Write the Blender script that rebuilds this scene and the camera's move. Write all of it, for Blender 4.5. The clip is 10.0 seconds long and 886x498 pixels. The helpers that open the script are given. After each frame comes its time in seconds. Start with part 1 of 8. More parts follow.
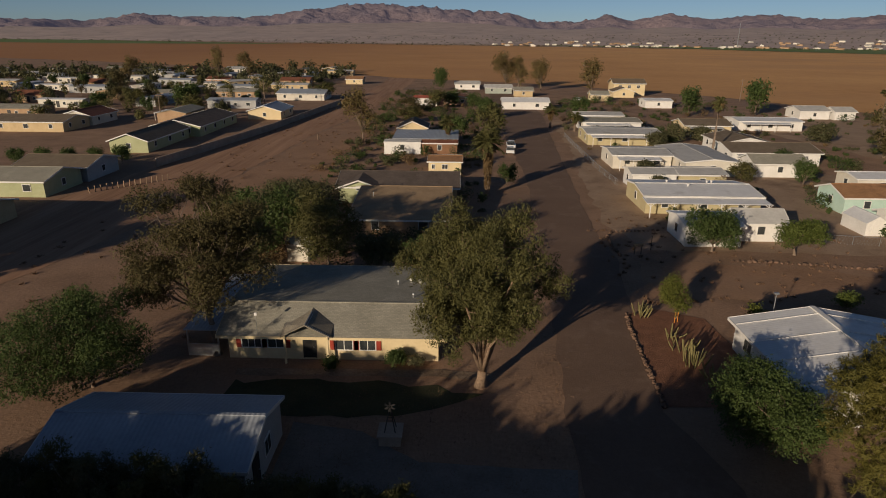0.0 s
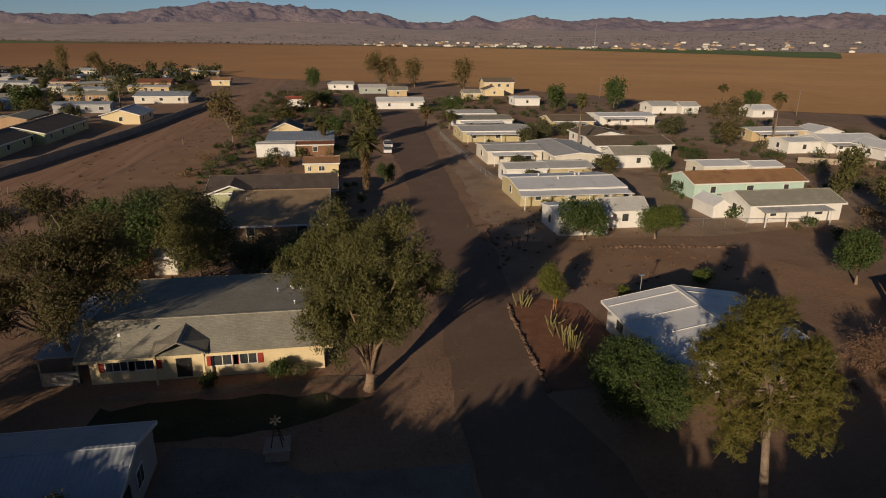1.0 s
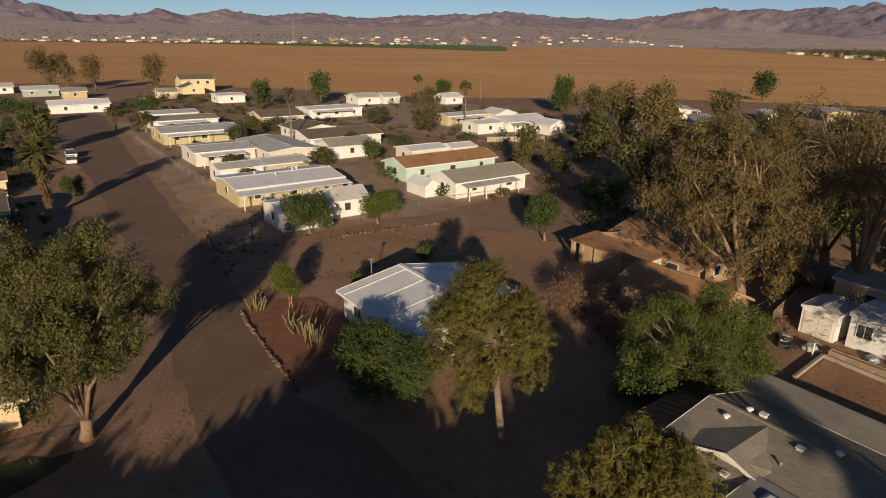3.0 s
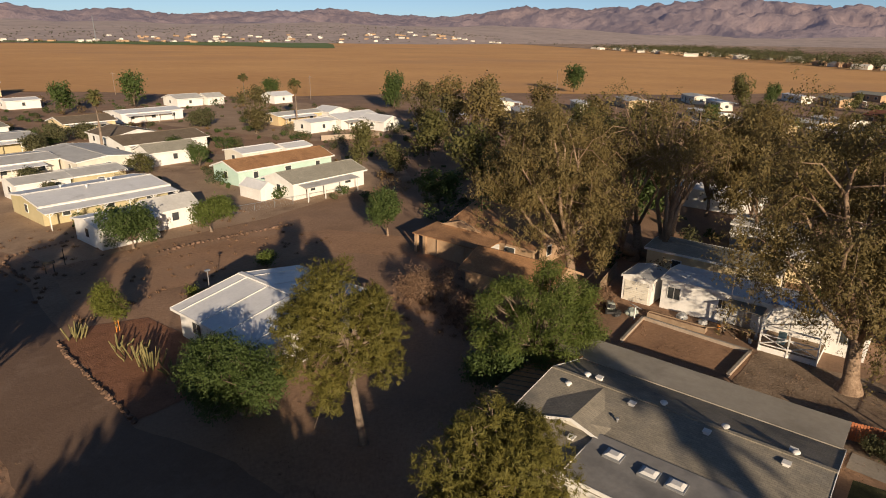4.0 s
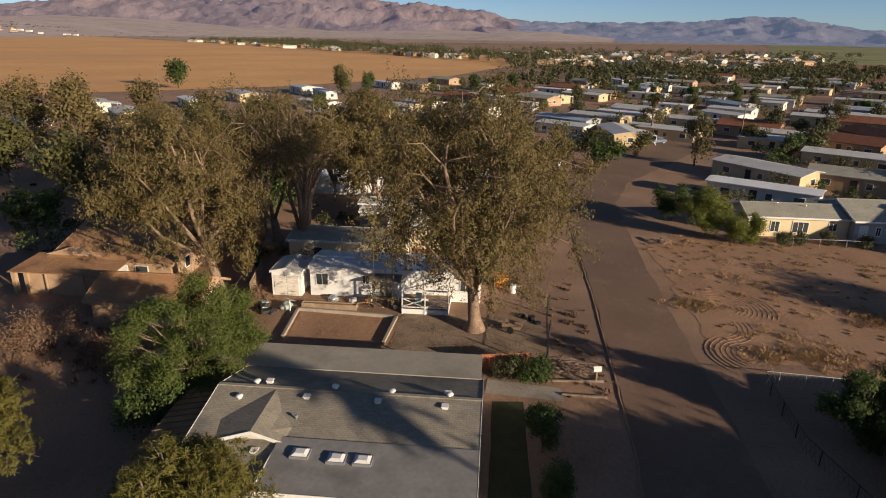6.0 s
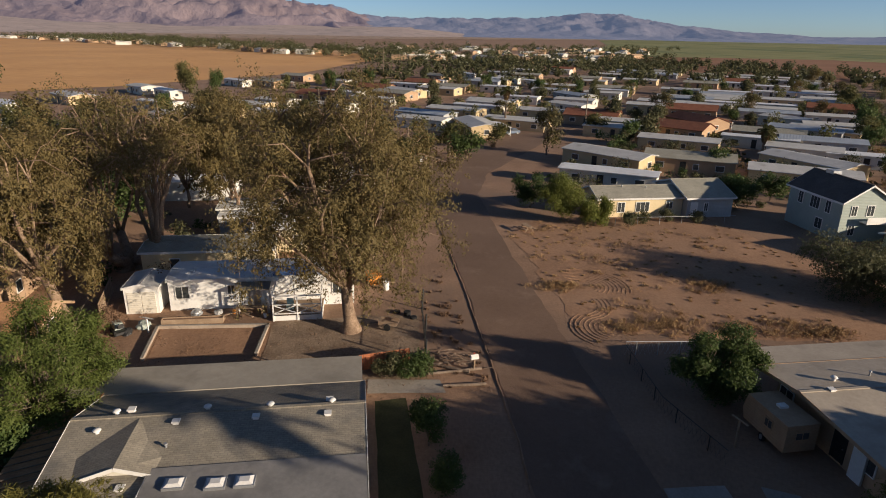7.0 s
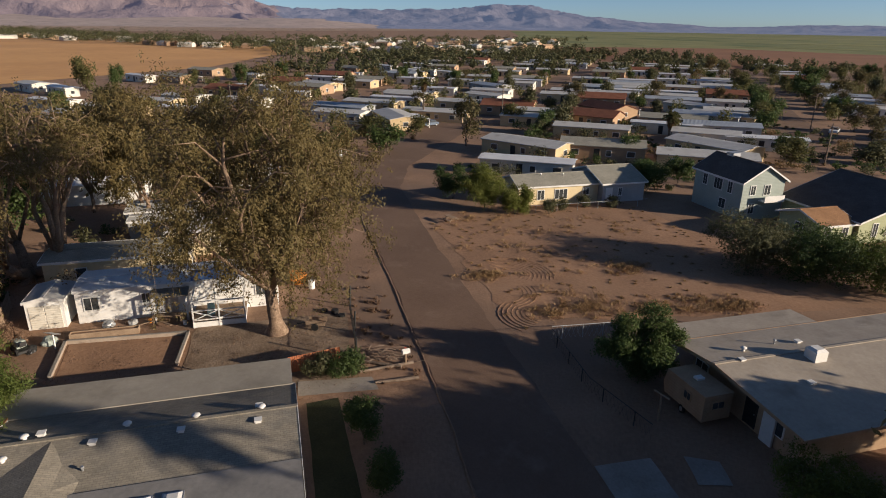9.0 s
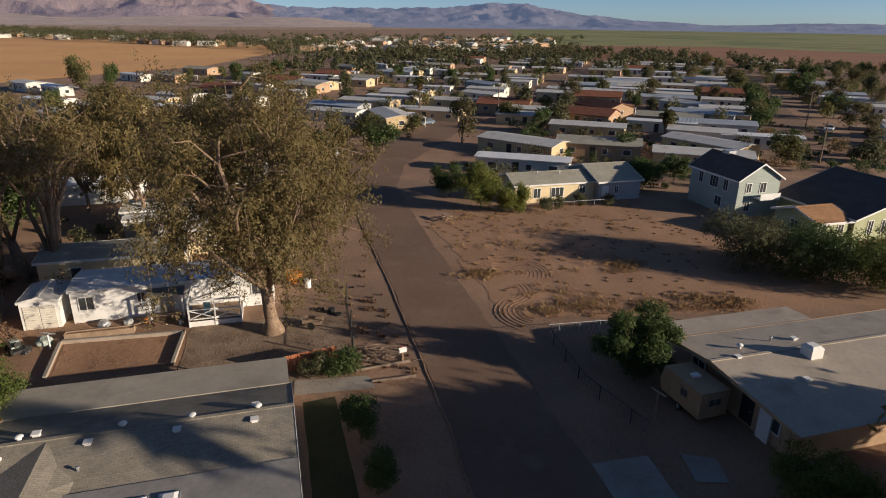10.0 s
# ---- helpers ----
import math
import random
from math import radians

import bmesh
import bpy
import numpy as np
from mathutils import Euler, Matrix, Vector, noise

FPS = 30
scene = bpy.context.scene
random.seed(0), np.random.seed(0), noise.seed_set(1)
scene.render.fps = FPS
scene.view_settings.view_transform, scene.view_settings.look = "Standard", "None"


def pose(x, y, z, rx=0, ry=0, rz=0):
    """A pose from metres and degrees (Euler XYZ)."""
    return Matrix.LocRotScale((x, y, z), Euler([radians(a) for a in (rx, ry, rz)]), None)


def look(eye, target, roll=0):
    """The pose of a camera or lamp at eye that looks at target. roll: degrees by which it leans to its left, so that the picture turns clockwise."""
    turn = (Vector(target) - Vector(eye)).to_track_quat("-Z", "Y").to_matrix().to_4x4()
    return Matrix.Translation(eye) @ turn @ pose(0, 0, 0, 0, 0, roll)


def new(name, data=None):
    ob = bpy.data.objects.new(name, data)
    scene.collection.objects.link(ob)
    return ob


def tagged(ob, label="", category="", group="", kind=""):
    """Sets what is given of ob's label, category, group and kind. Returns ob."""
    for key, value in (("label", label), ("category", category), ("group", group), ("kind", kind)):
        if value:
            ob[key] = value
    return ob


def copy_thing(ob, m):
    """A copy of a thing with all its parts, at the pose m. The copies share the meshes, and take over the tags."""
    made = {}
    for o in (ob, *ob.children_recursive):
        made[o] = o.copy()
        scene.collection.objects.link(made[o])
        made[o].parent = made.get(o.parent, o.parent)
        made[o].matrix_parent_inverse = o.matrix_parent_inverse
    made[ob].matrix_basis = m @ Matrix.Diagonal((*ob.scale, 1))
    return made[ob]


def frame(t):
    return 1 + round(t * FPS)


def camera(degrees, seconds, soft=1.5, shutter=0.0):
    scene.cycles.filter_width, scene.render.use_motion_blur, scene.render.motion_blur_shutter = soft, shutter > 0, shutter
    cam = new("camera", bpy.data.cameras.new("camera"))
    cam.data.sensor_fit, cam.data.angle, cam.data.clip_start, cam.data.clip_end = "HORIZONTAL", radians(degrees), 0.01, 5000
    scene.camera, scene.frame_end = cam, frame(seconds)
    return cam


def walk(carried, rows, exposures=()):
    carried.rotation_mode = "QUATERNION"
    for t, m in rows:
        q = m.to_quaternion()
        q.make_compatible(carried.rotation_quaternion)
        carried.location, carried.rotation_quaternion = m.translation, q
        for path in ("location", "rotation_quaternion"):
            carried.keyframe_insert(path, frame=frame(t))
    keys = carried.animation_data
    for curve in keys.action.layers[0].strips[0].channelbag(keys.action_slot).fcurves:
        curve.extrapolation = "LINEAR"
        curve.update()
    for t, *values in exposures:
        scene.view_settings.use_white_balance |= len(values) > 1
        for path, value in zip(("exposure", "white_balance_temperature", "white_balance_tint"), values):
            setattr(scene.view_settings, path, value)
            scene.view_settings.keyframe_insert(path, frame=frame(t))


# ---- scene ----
cam = camera(71.00, 10.0, 1.0)
PATH = [
    (0.0, look((0.00, 0.00, 25.00), (-0.378, 18.910, 18.500), 0.47)),
    (0.5, look((0.13, 0.23, 24.91), (0.785, 19.139, 18.418), 0.55)),
    (1.0, look((0.24, 0.47, 24.78), (3.566, 19.109, 18.323), 0.73)),
    (1.5, look((0.32, 0.71, 24.65), (6.248, 18.690, 18.209), 0.86)),
    (2.0, look((0.44, 0.83, 24.57), (8.297, 18.057, 18.118), 0.88)),
    (3.5, look((0.64, 1.04, 24.33), (13.528, 14.894, 17.842), 0.82)),
    (4.0, look((0.71, 1.11, 24.30), (15.430, 12.988, 17.808), 0.76)),
    (4.5, look((0.71, 1.22, 24.31), (17.043, 10.759, 17.804), 0.76)),
    (5.0, look((0.77, 1.40, 24.34), (18.451, 8.099, 17.835), 0.94)),
    (5.5, look((0.99, 1.53, 24.41), (19.473, 5.536, 17.895), 0.96)),
    (7.0, look((1.53, 1.94, 24.51), (20.224, -0.725, 17.907), 0.99)),
    (7.5, look((1.67, 1.99, 24.49), (20.042, -2.308, 17.866), 0.92)),
    (8.0, look((1.74, 2.04, 24.48), (19.939, -2.851, 17.788), 0.85)),
    (8.5, look((1.77, 2.04, 24.54), (19.919, -2.940, 17.763), 0.80)),
    (9.0, look((1.80, 2.06, 24.56), (19.919, -2.982, 17.758), 0.77)),
    (9.5, look((1.83, 2.02, 24.53), (19.926, -3.056, 17.710), 0.72)),
    (10.0, look((1.85, 2.04, 24.50), (19.929, -3.109, 17.663), 0.71)),
]
EXPOSURES = [(0.0, -0.5, 6250, 10), (0.5, -0.45, 6280, 10), (1.0, -0.42, 6400, 10), (1.5, -0.33, 6500, 10), (2.0, -0.23, 6500, 10), (3.5, 0.12, 6500, 10), (4.0, 0.34, 6500, 10), (5.0, 0.48, 6500, 10), (5.5, 0.43, 6300, 10), (7.0, 0.40, 6000, 10), (8.0, 0.34, 5820, 10), (10.0, 0.36, 5850, 10)]
SKY_STRENGTH, SUN_STRENGTH, SUN_COLOR = 0.069, 5.6, (1.0, 0.80, 0.57)
# unseen trees (x, y, scale, turn), placed where shade has to fall
SHADE_TREES = [(1.7, 2.5, 0.85, 40), (-0.8, 4.2, 0.85, 75), (6.6, -0.9, 0.88, 80), (10.5, -4.5, 0.8, 130), (-12, -13, 1.2, 200), (-4, -20, 1.2, 10),
               (9, -38.4, 1.1, 250), (9, -48.5, 1.0, 60), (-2, -50, 1.3, 20), (15.5, -65, 0.9, 90), (10.8, -41.4, 1.1, 15), (10.6, -46.1, 1.15, 140), (9.4, -67.1, 0.95, 30), (7.7, -34.4, 1.0, 300), (13, -28, 1.15, 210), (-75, 45, 1.2, 40), (-72, 58, 1.2, 130), (-82, 38, 1.2, 280), (-64, 48, 1.0, 200),
               (-34, 17.5, 0.8, 90), (-29.9, 14.6, 0.82, 190), (-25.8, 11.8, 0.8, 20), (-21.7, 8.9, 0.8, 140), (-17.6, 6.1, 0.92, 70), (-13.5, 3.3, 0.92, 230), (-8.5, 6, 0.95, 300), (-2.5, 6.6, 1.15, 20),
               (-37, 7, 1.2, 60), (-33, 4, 1.2, 170), (-29.5, 1.5, 1.15, 250), (-26, -1, 1.1, 30), (-35.3, 11.1, 0.9, 10), (-31.2, 8.3, 0.92, 160), (-27.1, 5.5, 0.9, 220), (-23, 2.6, 0.8, 50), (-18.9, -0.2, 0.8, 280), (-14.4, -0.3, 0.8, 100)]
walk(cam, PATH, EXPOSURES)

# ---- world, sun ----
SUN_AZ, SUN_EL = 214.5, 13.5
world = bpy.data.worlds.new("world")
scene.world = world
world.use_nodes = True
wn = world.node_tree
sky = wn.nodes.new("ShaderNodeTexSky")
sky.sky_type, sky.sun_disc = "NISHITA", False
sky.sun_elevation, sky.sun_rotation = radians(SUN_EL), radians(SUN_AZ)
sky.air_density, sky.dust_density, sky.ozone_density = 0.5, 0.25, 1.7
back = wn.nodes["Background"]
back.inputs["Strength"].default_value = SKY_STRENGTH
wn.links.new(sky.outputs[0], back.inputs["Color"])
sun = new("sun", bpy.data.lights.new("sun", "SUN"))
sun.data.energy, sun.data.angle, sun.data.color = SUN_STRENGTH, radians(0.6), SUN_COLOR
az, el = radians(SUN_AZ), radians(SUN_EL)
TO_SUN = Vector((math.sin(az) * math.cos(el), math.cos(az) * math.cos(el), math.sin(el)))
sun.matrix_world = look(TO_SUN * 200, (0, 0, 0))


# ---- materials ----
def material(name, dark, light, scale=1.0, rough=0.85, bump=0.15, fine=9.0, vary=0.0, metal=0.0, coords="Object", island=0.0, leaf=False, wave=None, spots=None, spec=0.3, relief=0.05, stretch=None, haze_glow=None, grit=0.0, courses=None):
    """A surface whose colour wanders between two tones at two scales, with grain and relief; sizes in metres."""
    m = bpy.data.materials.new(name)
    m.use_nodes = True
    t = m.node_tree
    bsdf = t.nodes["Principled BSDF"]
    bsdf.inputs["Roughness"].default_value = rough
    bsdf.inputs["Metallic"].default_value = metal
    bsdf.inputs["Specular IOR Level"].default_value = spec
    if coords == "World":
        src = t.nodes.new("ShaderNodeNewGeometry").outputs["Position"]
    else:
        src = t.nodes.new("ShaderNodeTexCoord").outputs["Object"]

    if stretch:
        mapped = t.nodes.new("ShaderNodeMapping")
        mapped.inputs["Scale"].default_value = stretch
        t.links.new(src, mapped.inputs["Vector"])
        src = mapped.outputs[0]
    # a faint emission, which paints aerial haze onto far land
    if haze_glow:
        bsdf.inputs["Emission Color"].default_value, bsdf.inputs["Emission Strength"].default_value = (*haze_glow, 1), 1.0

    def noise_at(size, detail):
        n = t.nodes.new("ShaderNodeTexNoise")
        n.inputs["Scale"].default_value = 1.0 / size
        n.inputs["Detail"].default_value = detail
        n.inputs["Roughness"].default_value = 0.62
        t.links.new(src, n.inputs["Vector"])
        return n.outputs["Fac"]

    def maths(op, a, b):
        n = t.nodes.new("ShaderNodeMath")
        n.operation = op
        for k, v in enumerate((a, b)):
            if isinstance(v, (int, float)):
                n.inputs[k].default_value = v
            else:
                t.links.new(v, n.inputs[k])
        return n.outputs[0]

    big, small = noise_at(scale, 4), noise_at(scale / fine, 5)
    fac = maths("ADD", maths("MULTIPLY", big, 0.6), maths("MULTIPLY", small, 0.4))
    if grit:
        fac = maths("ADD", maths("MULTIPLY", fac, 0.8), maths("MULTIPLY", noise_at(grit, 3), 0.2))
    ramp = t.nodes.new("ShaderNodeMapRange")
    ramp.inputs["From Min"].default_value, ramp.inputs["From Max"].default_value = 0.34, 0.66
    t.links.new(fac, ramp.inputs["Value"])
    value = ramp.outputs[0]
    if island:
        geo = t.nodes.new("ShaderNodeNewGeometry")
        value = maths("ADD", maths("MULTIPLY", value, 1 - island), maths("MULTIPLY", geo.outputs["Random Per Island"], island))
    mix = t.nodes.new("ShaderNodeMix")
    mix.data_type = "RGBA"
    mix.inputs["A"].default_value, mix.inputs["B"].default_value = (*dark, 1), (*light, 1)
    t.links.new(value, mix.inputs["Factor"])
    colour = mix.outputs["Result"]
    if spots:
        other, size, low, high = spots
        far = t.nodes.new("ShaderNodeMapRange")
        far.inputs["From Min"].default_value, far.inputs["From Max"].default_value = low, high
        t.links.new(noise_at(size, 5), far.inputs["Value"])
        two = t.nodes.new("ShaderNodeMix")
        two.data_type = "RGBA"
        t.links.new(far.outputs[0], two.inputs["Factor"])
        t.links.new(colour, two.inputs["A"])
        two.inputs["B"].default_value = (*other, 1)
        colour = two.outputs["Result"]
    if vary:
        info = t.nodes.new("ShaderNodeObjectInfo")
        hsv = t.nodes.new("ShaderNodeHueSaturation")
        t.links.new(maths("ADD", maths("MULTIPLY", info.outputs["Random"], 2 * vary), 1 - vary), hsv.inputs["Value"])
        t.links.new(colour, hsv.inputs["Color"])
        colour = hsv.outputs[0]
    t.links.new(colour, bsdf.inputs["Base Color"])
    if courses:
        wide, tall = courses
        br = t.nodes.new("ShaderNodeTexBrick")
        br.inputs["Color1"].default_value, br.inputs["Color2"].default_value = (0.88, 0.88, 0.88, 1), (1.08, 1.07, 1.05, 1)
        br.inputs["Mortar"].default_value = (0.74, 0.73, 0.72, 1)
        br.inputs["Scale"].default_value, br.inputs["Mortar Size"].default_value = 1.0, tall * 0.09
        br.inputs["Brick Width"].default_value, br.inputs["Row Height"].default_value = wide, tall
        t.links.new(src, br.inputs["Vector"])
        tint = t.nodes.new("ShaderNodeMix")
        tint.data_type, tint.blend_type = "RGBA", "MULTIPLY"
        tint.inputs["Factor"].default_value = 1.0
        t.links.new(colour, tint.inputs["A"])
        t.links.new(br.outputs["Color"], tint.inputs["B"])
        t.links.new(tint.outputs["Result"], bsdf.inputs["Base Color"])
    height = small
    if wave:
        axis, size = wave
        w = t.nodes.new("ShaderNodeTexWave")
        w.bands_direction = axis
        w.inputs["Scale"].default_value = 0.314 / size
        w.inputs["Distortion"].default_value = 0.15
        t.links.new(src, w.inputs["Vector"])
        height = maths("ADD", maths("MULTIPLY", w.outputs["Fac"], 1.6), small)
    if bump:
        b = t.nodes.new("ShaderNodeBump")
        b.inputs["Strength"].default_value = bump
        b.inputs["Distance"].default_value = relief if not wave else 0.03
        t.links.new(height, b.inputs["Height"])
        t.links.new(b.outputs[0], bsdf.inputs["Normal"])
    if leaf:
        trans = t.nodes.new("ShaderNodeBsdfTranslucent")
        t.links.new(colour, trans.inputs["Color"])
        both = t.nodes.new("ShaderNodeMixShader")
        both.inputs[0].default_value = 0.34
        t.links.new(bsdf.outputs[0], both.inputs[1])
        t.links.new(trans.outputs[0], both.inputs[2])
        t.links.new(both.outputs[0], t.nodes["Material Output"].inputs["Surface"])
    return m


DIRT = material("dirt", (0.180, 0.108, 0.066), (0.385, 0.243, 0.155), 7, 0.97, 0.9, 22, coords="World", spots=((0.21, 0.14, 0.098), 34, 0.5, 0.7), grit=0.16)
SAND = material("sandy_dirt", (0.215, 0.124, 0.072), (0.415, 0.248, 0.147), 6, 0.97, 0.8, 16, coords="World", spots=((0.30, 0.19, 0.12), 20, 0.52, 0.74), grit=0.18)
YARD = material("pale_yard_dirt", (0.25, 0.165, 0.105), (0.43, 0.305, 0.205), 5, 0.97, 0.7, 14, coords="World", spots=((0.20, 0.13, 0.085), 9, 0.54, 0.7), grit=0.2)
GRAVEL = material("gravel", (0.13, 0.088, 0.058), (0.33, 0.245, 0.17), 2.2, 0.95, 1.0, 10, coords="World")
ASPHALT = material("asphalt", (0.142, 0.089, 0.060), (0.215, 0.140, 0.096), 9, 0.93, 0.5, 60, coords="World", spots=((0.235, 0.160, 0.114), 4, 0.56, 0.74), grit=0.5)
FIELD = material("ploughed_field", (0.55, 0.285, 0.102), (0.70, 0.39, 0.150), 90, 0.98, 0.5, 14, coords="World", spots=((0.53, 0.29, 0.125), 260, 0.5, 0.68))
GREEN_FIELD = material("green_field", (0.095, 0.150, 0.040), (0.17, 0.22, 0.065), 160, 0.95, 0.3, 12, coords="World")
VALLEY = material("valley_crops", (0.145, 0.158, 0.052), (0.275, 0.262, 0.105), 210, 0.95, 0.3, 9, coords="World", stretch=(0.35, 1.0, 1.0), spots=((0.105, 0.135, 0.045), 130, 0.5, 0.62))
PALE_FIELD = material("pale_field", (0.19, 0.20, 0.07), (0.29, 0.275, 0.11), 160, 0.95, 0.3, 12, coords="World")
DESERT = material("desert", (0.30, 0.20, 0.14), (0.46, 0.33, 0.235), 120, 0.98, 0.4, 14, coords="World", spots=((0.13, 0.11, 0.075), 45, 0.52, 0.62))
# haze over the apron and both ranges is put into their emission
BAJADA = material("hazed_desert_apron", (0.265, 0.198, 0.160), (0.40, 0.300, 0.235), 160, 0.98, 0.3, 10, coords="World", spots=((0.18, 0.15, 0.115), 60, 0.52, 0.7), haze_glow=(0.041, 0.037, 0.043))
FAR_ROCK = material("hazed_far_rock", (0.065, 0.06, 0.07), (0.13, 0.112, 0.118), 240, 0.97, 0.6, 5, coords="World", relief=20, haze_glow=(0.064, 0.078, 0.116))
ROCK = material("hazed_mountain_rock", (0.105, 0.078, 0.072), (0.225, 0.165, 0.145), 240, 0.97, 0.8, 5, coords="World", spots=((0.13, 0.105, 0.11), 700, 0.42, 0.7), relief=20, haze_glow=(0.046, 0.041, 0.060))
LANE = material("rutted_lane", (0.20, 0.104, 0.057), (0.46, 0.275, 0.166), 3.2, 0.97, 0.8, 3, coords="World", stretch=(1, 0.05, 1), spots=((0.36, 0.21, 0.125), 16, 0.5, 0.75), grit=0.3)
LAWN = material("dry_lawn", (0.030, 0.036, 0.014), (0.075, 0.072, 0.032), 2.5, 0.95, 0.8, 18, coords="World")
CONCRETE = material("concrete", (0.22, 0.192, 0.160), (0.35, 0.312, 0.268), 2.5, 0.9, 0.25, 14)
BLOCK = material("concrete_block", (0.30, 0.235, 0.18), (0.44, 0.36, 0.285), 2.0, 0.92, 0.4, 10)
STONE = material("stone", (0.09, 0.055, 0.038), (0.23, 0.145, 0.10), 0.5, 0.9, 0.6, 6, vary=0.35)
BARK = material("bark", (0.12, 0.085, 0.06), (0.30, 0.23, 0.175), 0.8, 0.95, 0.9, 7)
PALE_BARK = material("pale_bark", (0.145, 0.092, 0.058), (0.36, 0.26, 0.178), 1.1, 0.85, 0.5, 8, spots=((0.20, 0.12, 0.08), 1.1, 0.55, 0.64))
WOOD = material("weathered_wood", (0.20, 0.135, 0.085), (0.38, 0.28, 0.19), 0.9, 0.9, 0.4, 9, vary=0.15)
RED_WOOD = material("red_stained_wood", (0.30, 0.10, 0.045), (0.46, 0.175, 0.08), 0.8, 0.85, 0.3, 8, vary=0.2)
DARK_METAL = material("dark_metal", (0.03, 0.03, 0.032), (0.07, 0.068, 0.066), 0.5, 0.55, 0.1, 6, metal=0.6)
GALVANISED = material("galvanised_steel", (0.34, 0.35, 0.36), (0.52, 0.53, 0.54), 0.7, 0.45, 0.1, 8, metal=0.7)
WHITE_PAINT = material("white_paint", (0.66, 0.64, 0.60), (0.80, 0.785, 0.75), 1.8, 0.6, 0.08, 10)
CREAM_PAINT = material("cream_paint", (0.62, 0.50, 0.29), (0.74, 0.61, 0.38), 2.0, 0.8, 0.12, 10)
RED_PAINT = material("red_paint", (0.28, 0.035, 0.022), (0.38, 0.06, 0.035), 0.8, 0.6, 0.1, 8)
GLASS = material("window_glass", (0.025, 0.030, 0.034), (0.085, 0.09, 0.09), 0.9, 0.08, 0.0, 6, spec=0.6)
RUBBER = material("tyre_rubber", (0.012, 0.012, 0.012), (0.03, 0.03, 0.03), 0.3, 0.85, 0.1, 6)
ORANGE = material("orange_paint", (0.55, 0.20, 0.03), (0.68, 0.28, 0.05), 0.5, 0.6, 0.1, 6)
BLUE_TARP = material("blue_tarp", (0.05, 0.10, 0.24), (0.09, 0.17, 0.36), 0.8, 0.5, 0.3, 6)
DRY_GRASS = material("dry_grass", (0.21, 0.13, 0.062), (0.43, 0.29, 0.15), 1.0, 0.95, 0.0, 6, island=0.7)
DEAD_LEAF = material("dead_twigs", (0.105, 0.062, 0.040), (0.235, 0.145, 0.088), 1.0, 0.95, 0.0, 6, island=0.7)


# the great field's base colour mixes into a darker, redder brown towards the west
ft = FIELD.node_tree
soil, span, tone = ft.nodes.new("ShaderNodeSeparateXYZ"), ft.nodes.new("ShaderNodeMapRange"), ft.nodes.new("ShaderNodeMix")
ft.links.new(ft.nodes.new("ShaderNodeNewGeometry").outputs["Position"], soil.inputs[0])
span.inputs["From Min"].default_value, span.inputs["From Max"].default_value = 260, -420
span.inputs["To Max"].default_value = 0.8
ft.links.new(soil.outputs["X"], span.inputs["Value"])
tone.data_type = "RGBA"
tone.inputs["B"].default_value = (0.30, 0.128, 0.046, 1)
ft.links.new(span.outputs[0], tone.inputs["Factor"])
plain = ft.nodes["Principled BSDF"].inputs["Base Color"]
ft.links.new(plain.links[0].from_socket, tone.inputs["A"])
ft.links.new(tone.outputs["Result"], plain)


def foliage(name, dark, light):
    return material(name, dark, light, 2.2, 0.62, 0.0, 6, vary=0.10, island=0.26, leaf=True, spec=0.25)


EUC_LEAF = foliage("eucalyptus_leaf", (0.115, 0.094, 0.035), (0.225, 0.166, 0.066))
OLIVE_LEAF = foliage("tamarisk_leaf", (0.070, 0.072, 0.024), (0.158, 0.147, 0.051))
BROWN_LEAF = foliage("mesquite_leaf", (0.066, 0.060, 0.024), (0.158, 0.130, 0.052))
PINE_LEAF = foliage("pine_needles", (0.084, 0.084, 0.019), (0.192, 0.164, 0.039))
GREEN_LEAF = foliage("green_leaf", (0.038, 0.064, 0.017), (0.099, 0.133, 0.038))
BRIGHT_LEAF = foliage("bright_leaf", (0.060, 0.088, 0.017), (0.150, 0.178, 0.042))
PALO_LEAF = foliage("palo_verde_leaf", (0.085, 0.105, 0.018), (0.205, 0.215, 0.046))
DUSTY_LEAF = foliage("dusty_leaf", (0.061, 0.068, 0.031), (0.148, 0.140, 0.067))
PALM_LEAF = foliage("palm_leaf", (0.065, 0.075, 0.025), (0.170, 0.155, 0.058))
DRY_PALM = foliage("dry_palm_leaf", (0.13, 0.085, 0.040), (0.27, 0.18, 0.085))

FAR_LEAF = foliage("far_leaf", (0.060, 0.066, 0.030), (0.120, 0.115, 0.052))

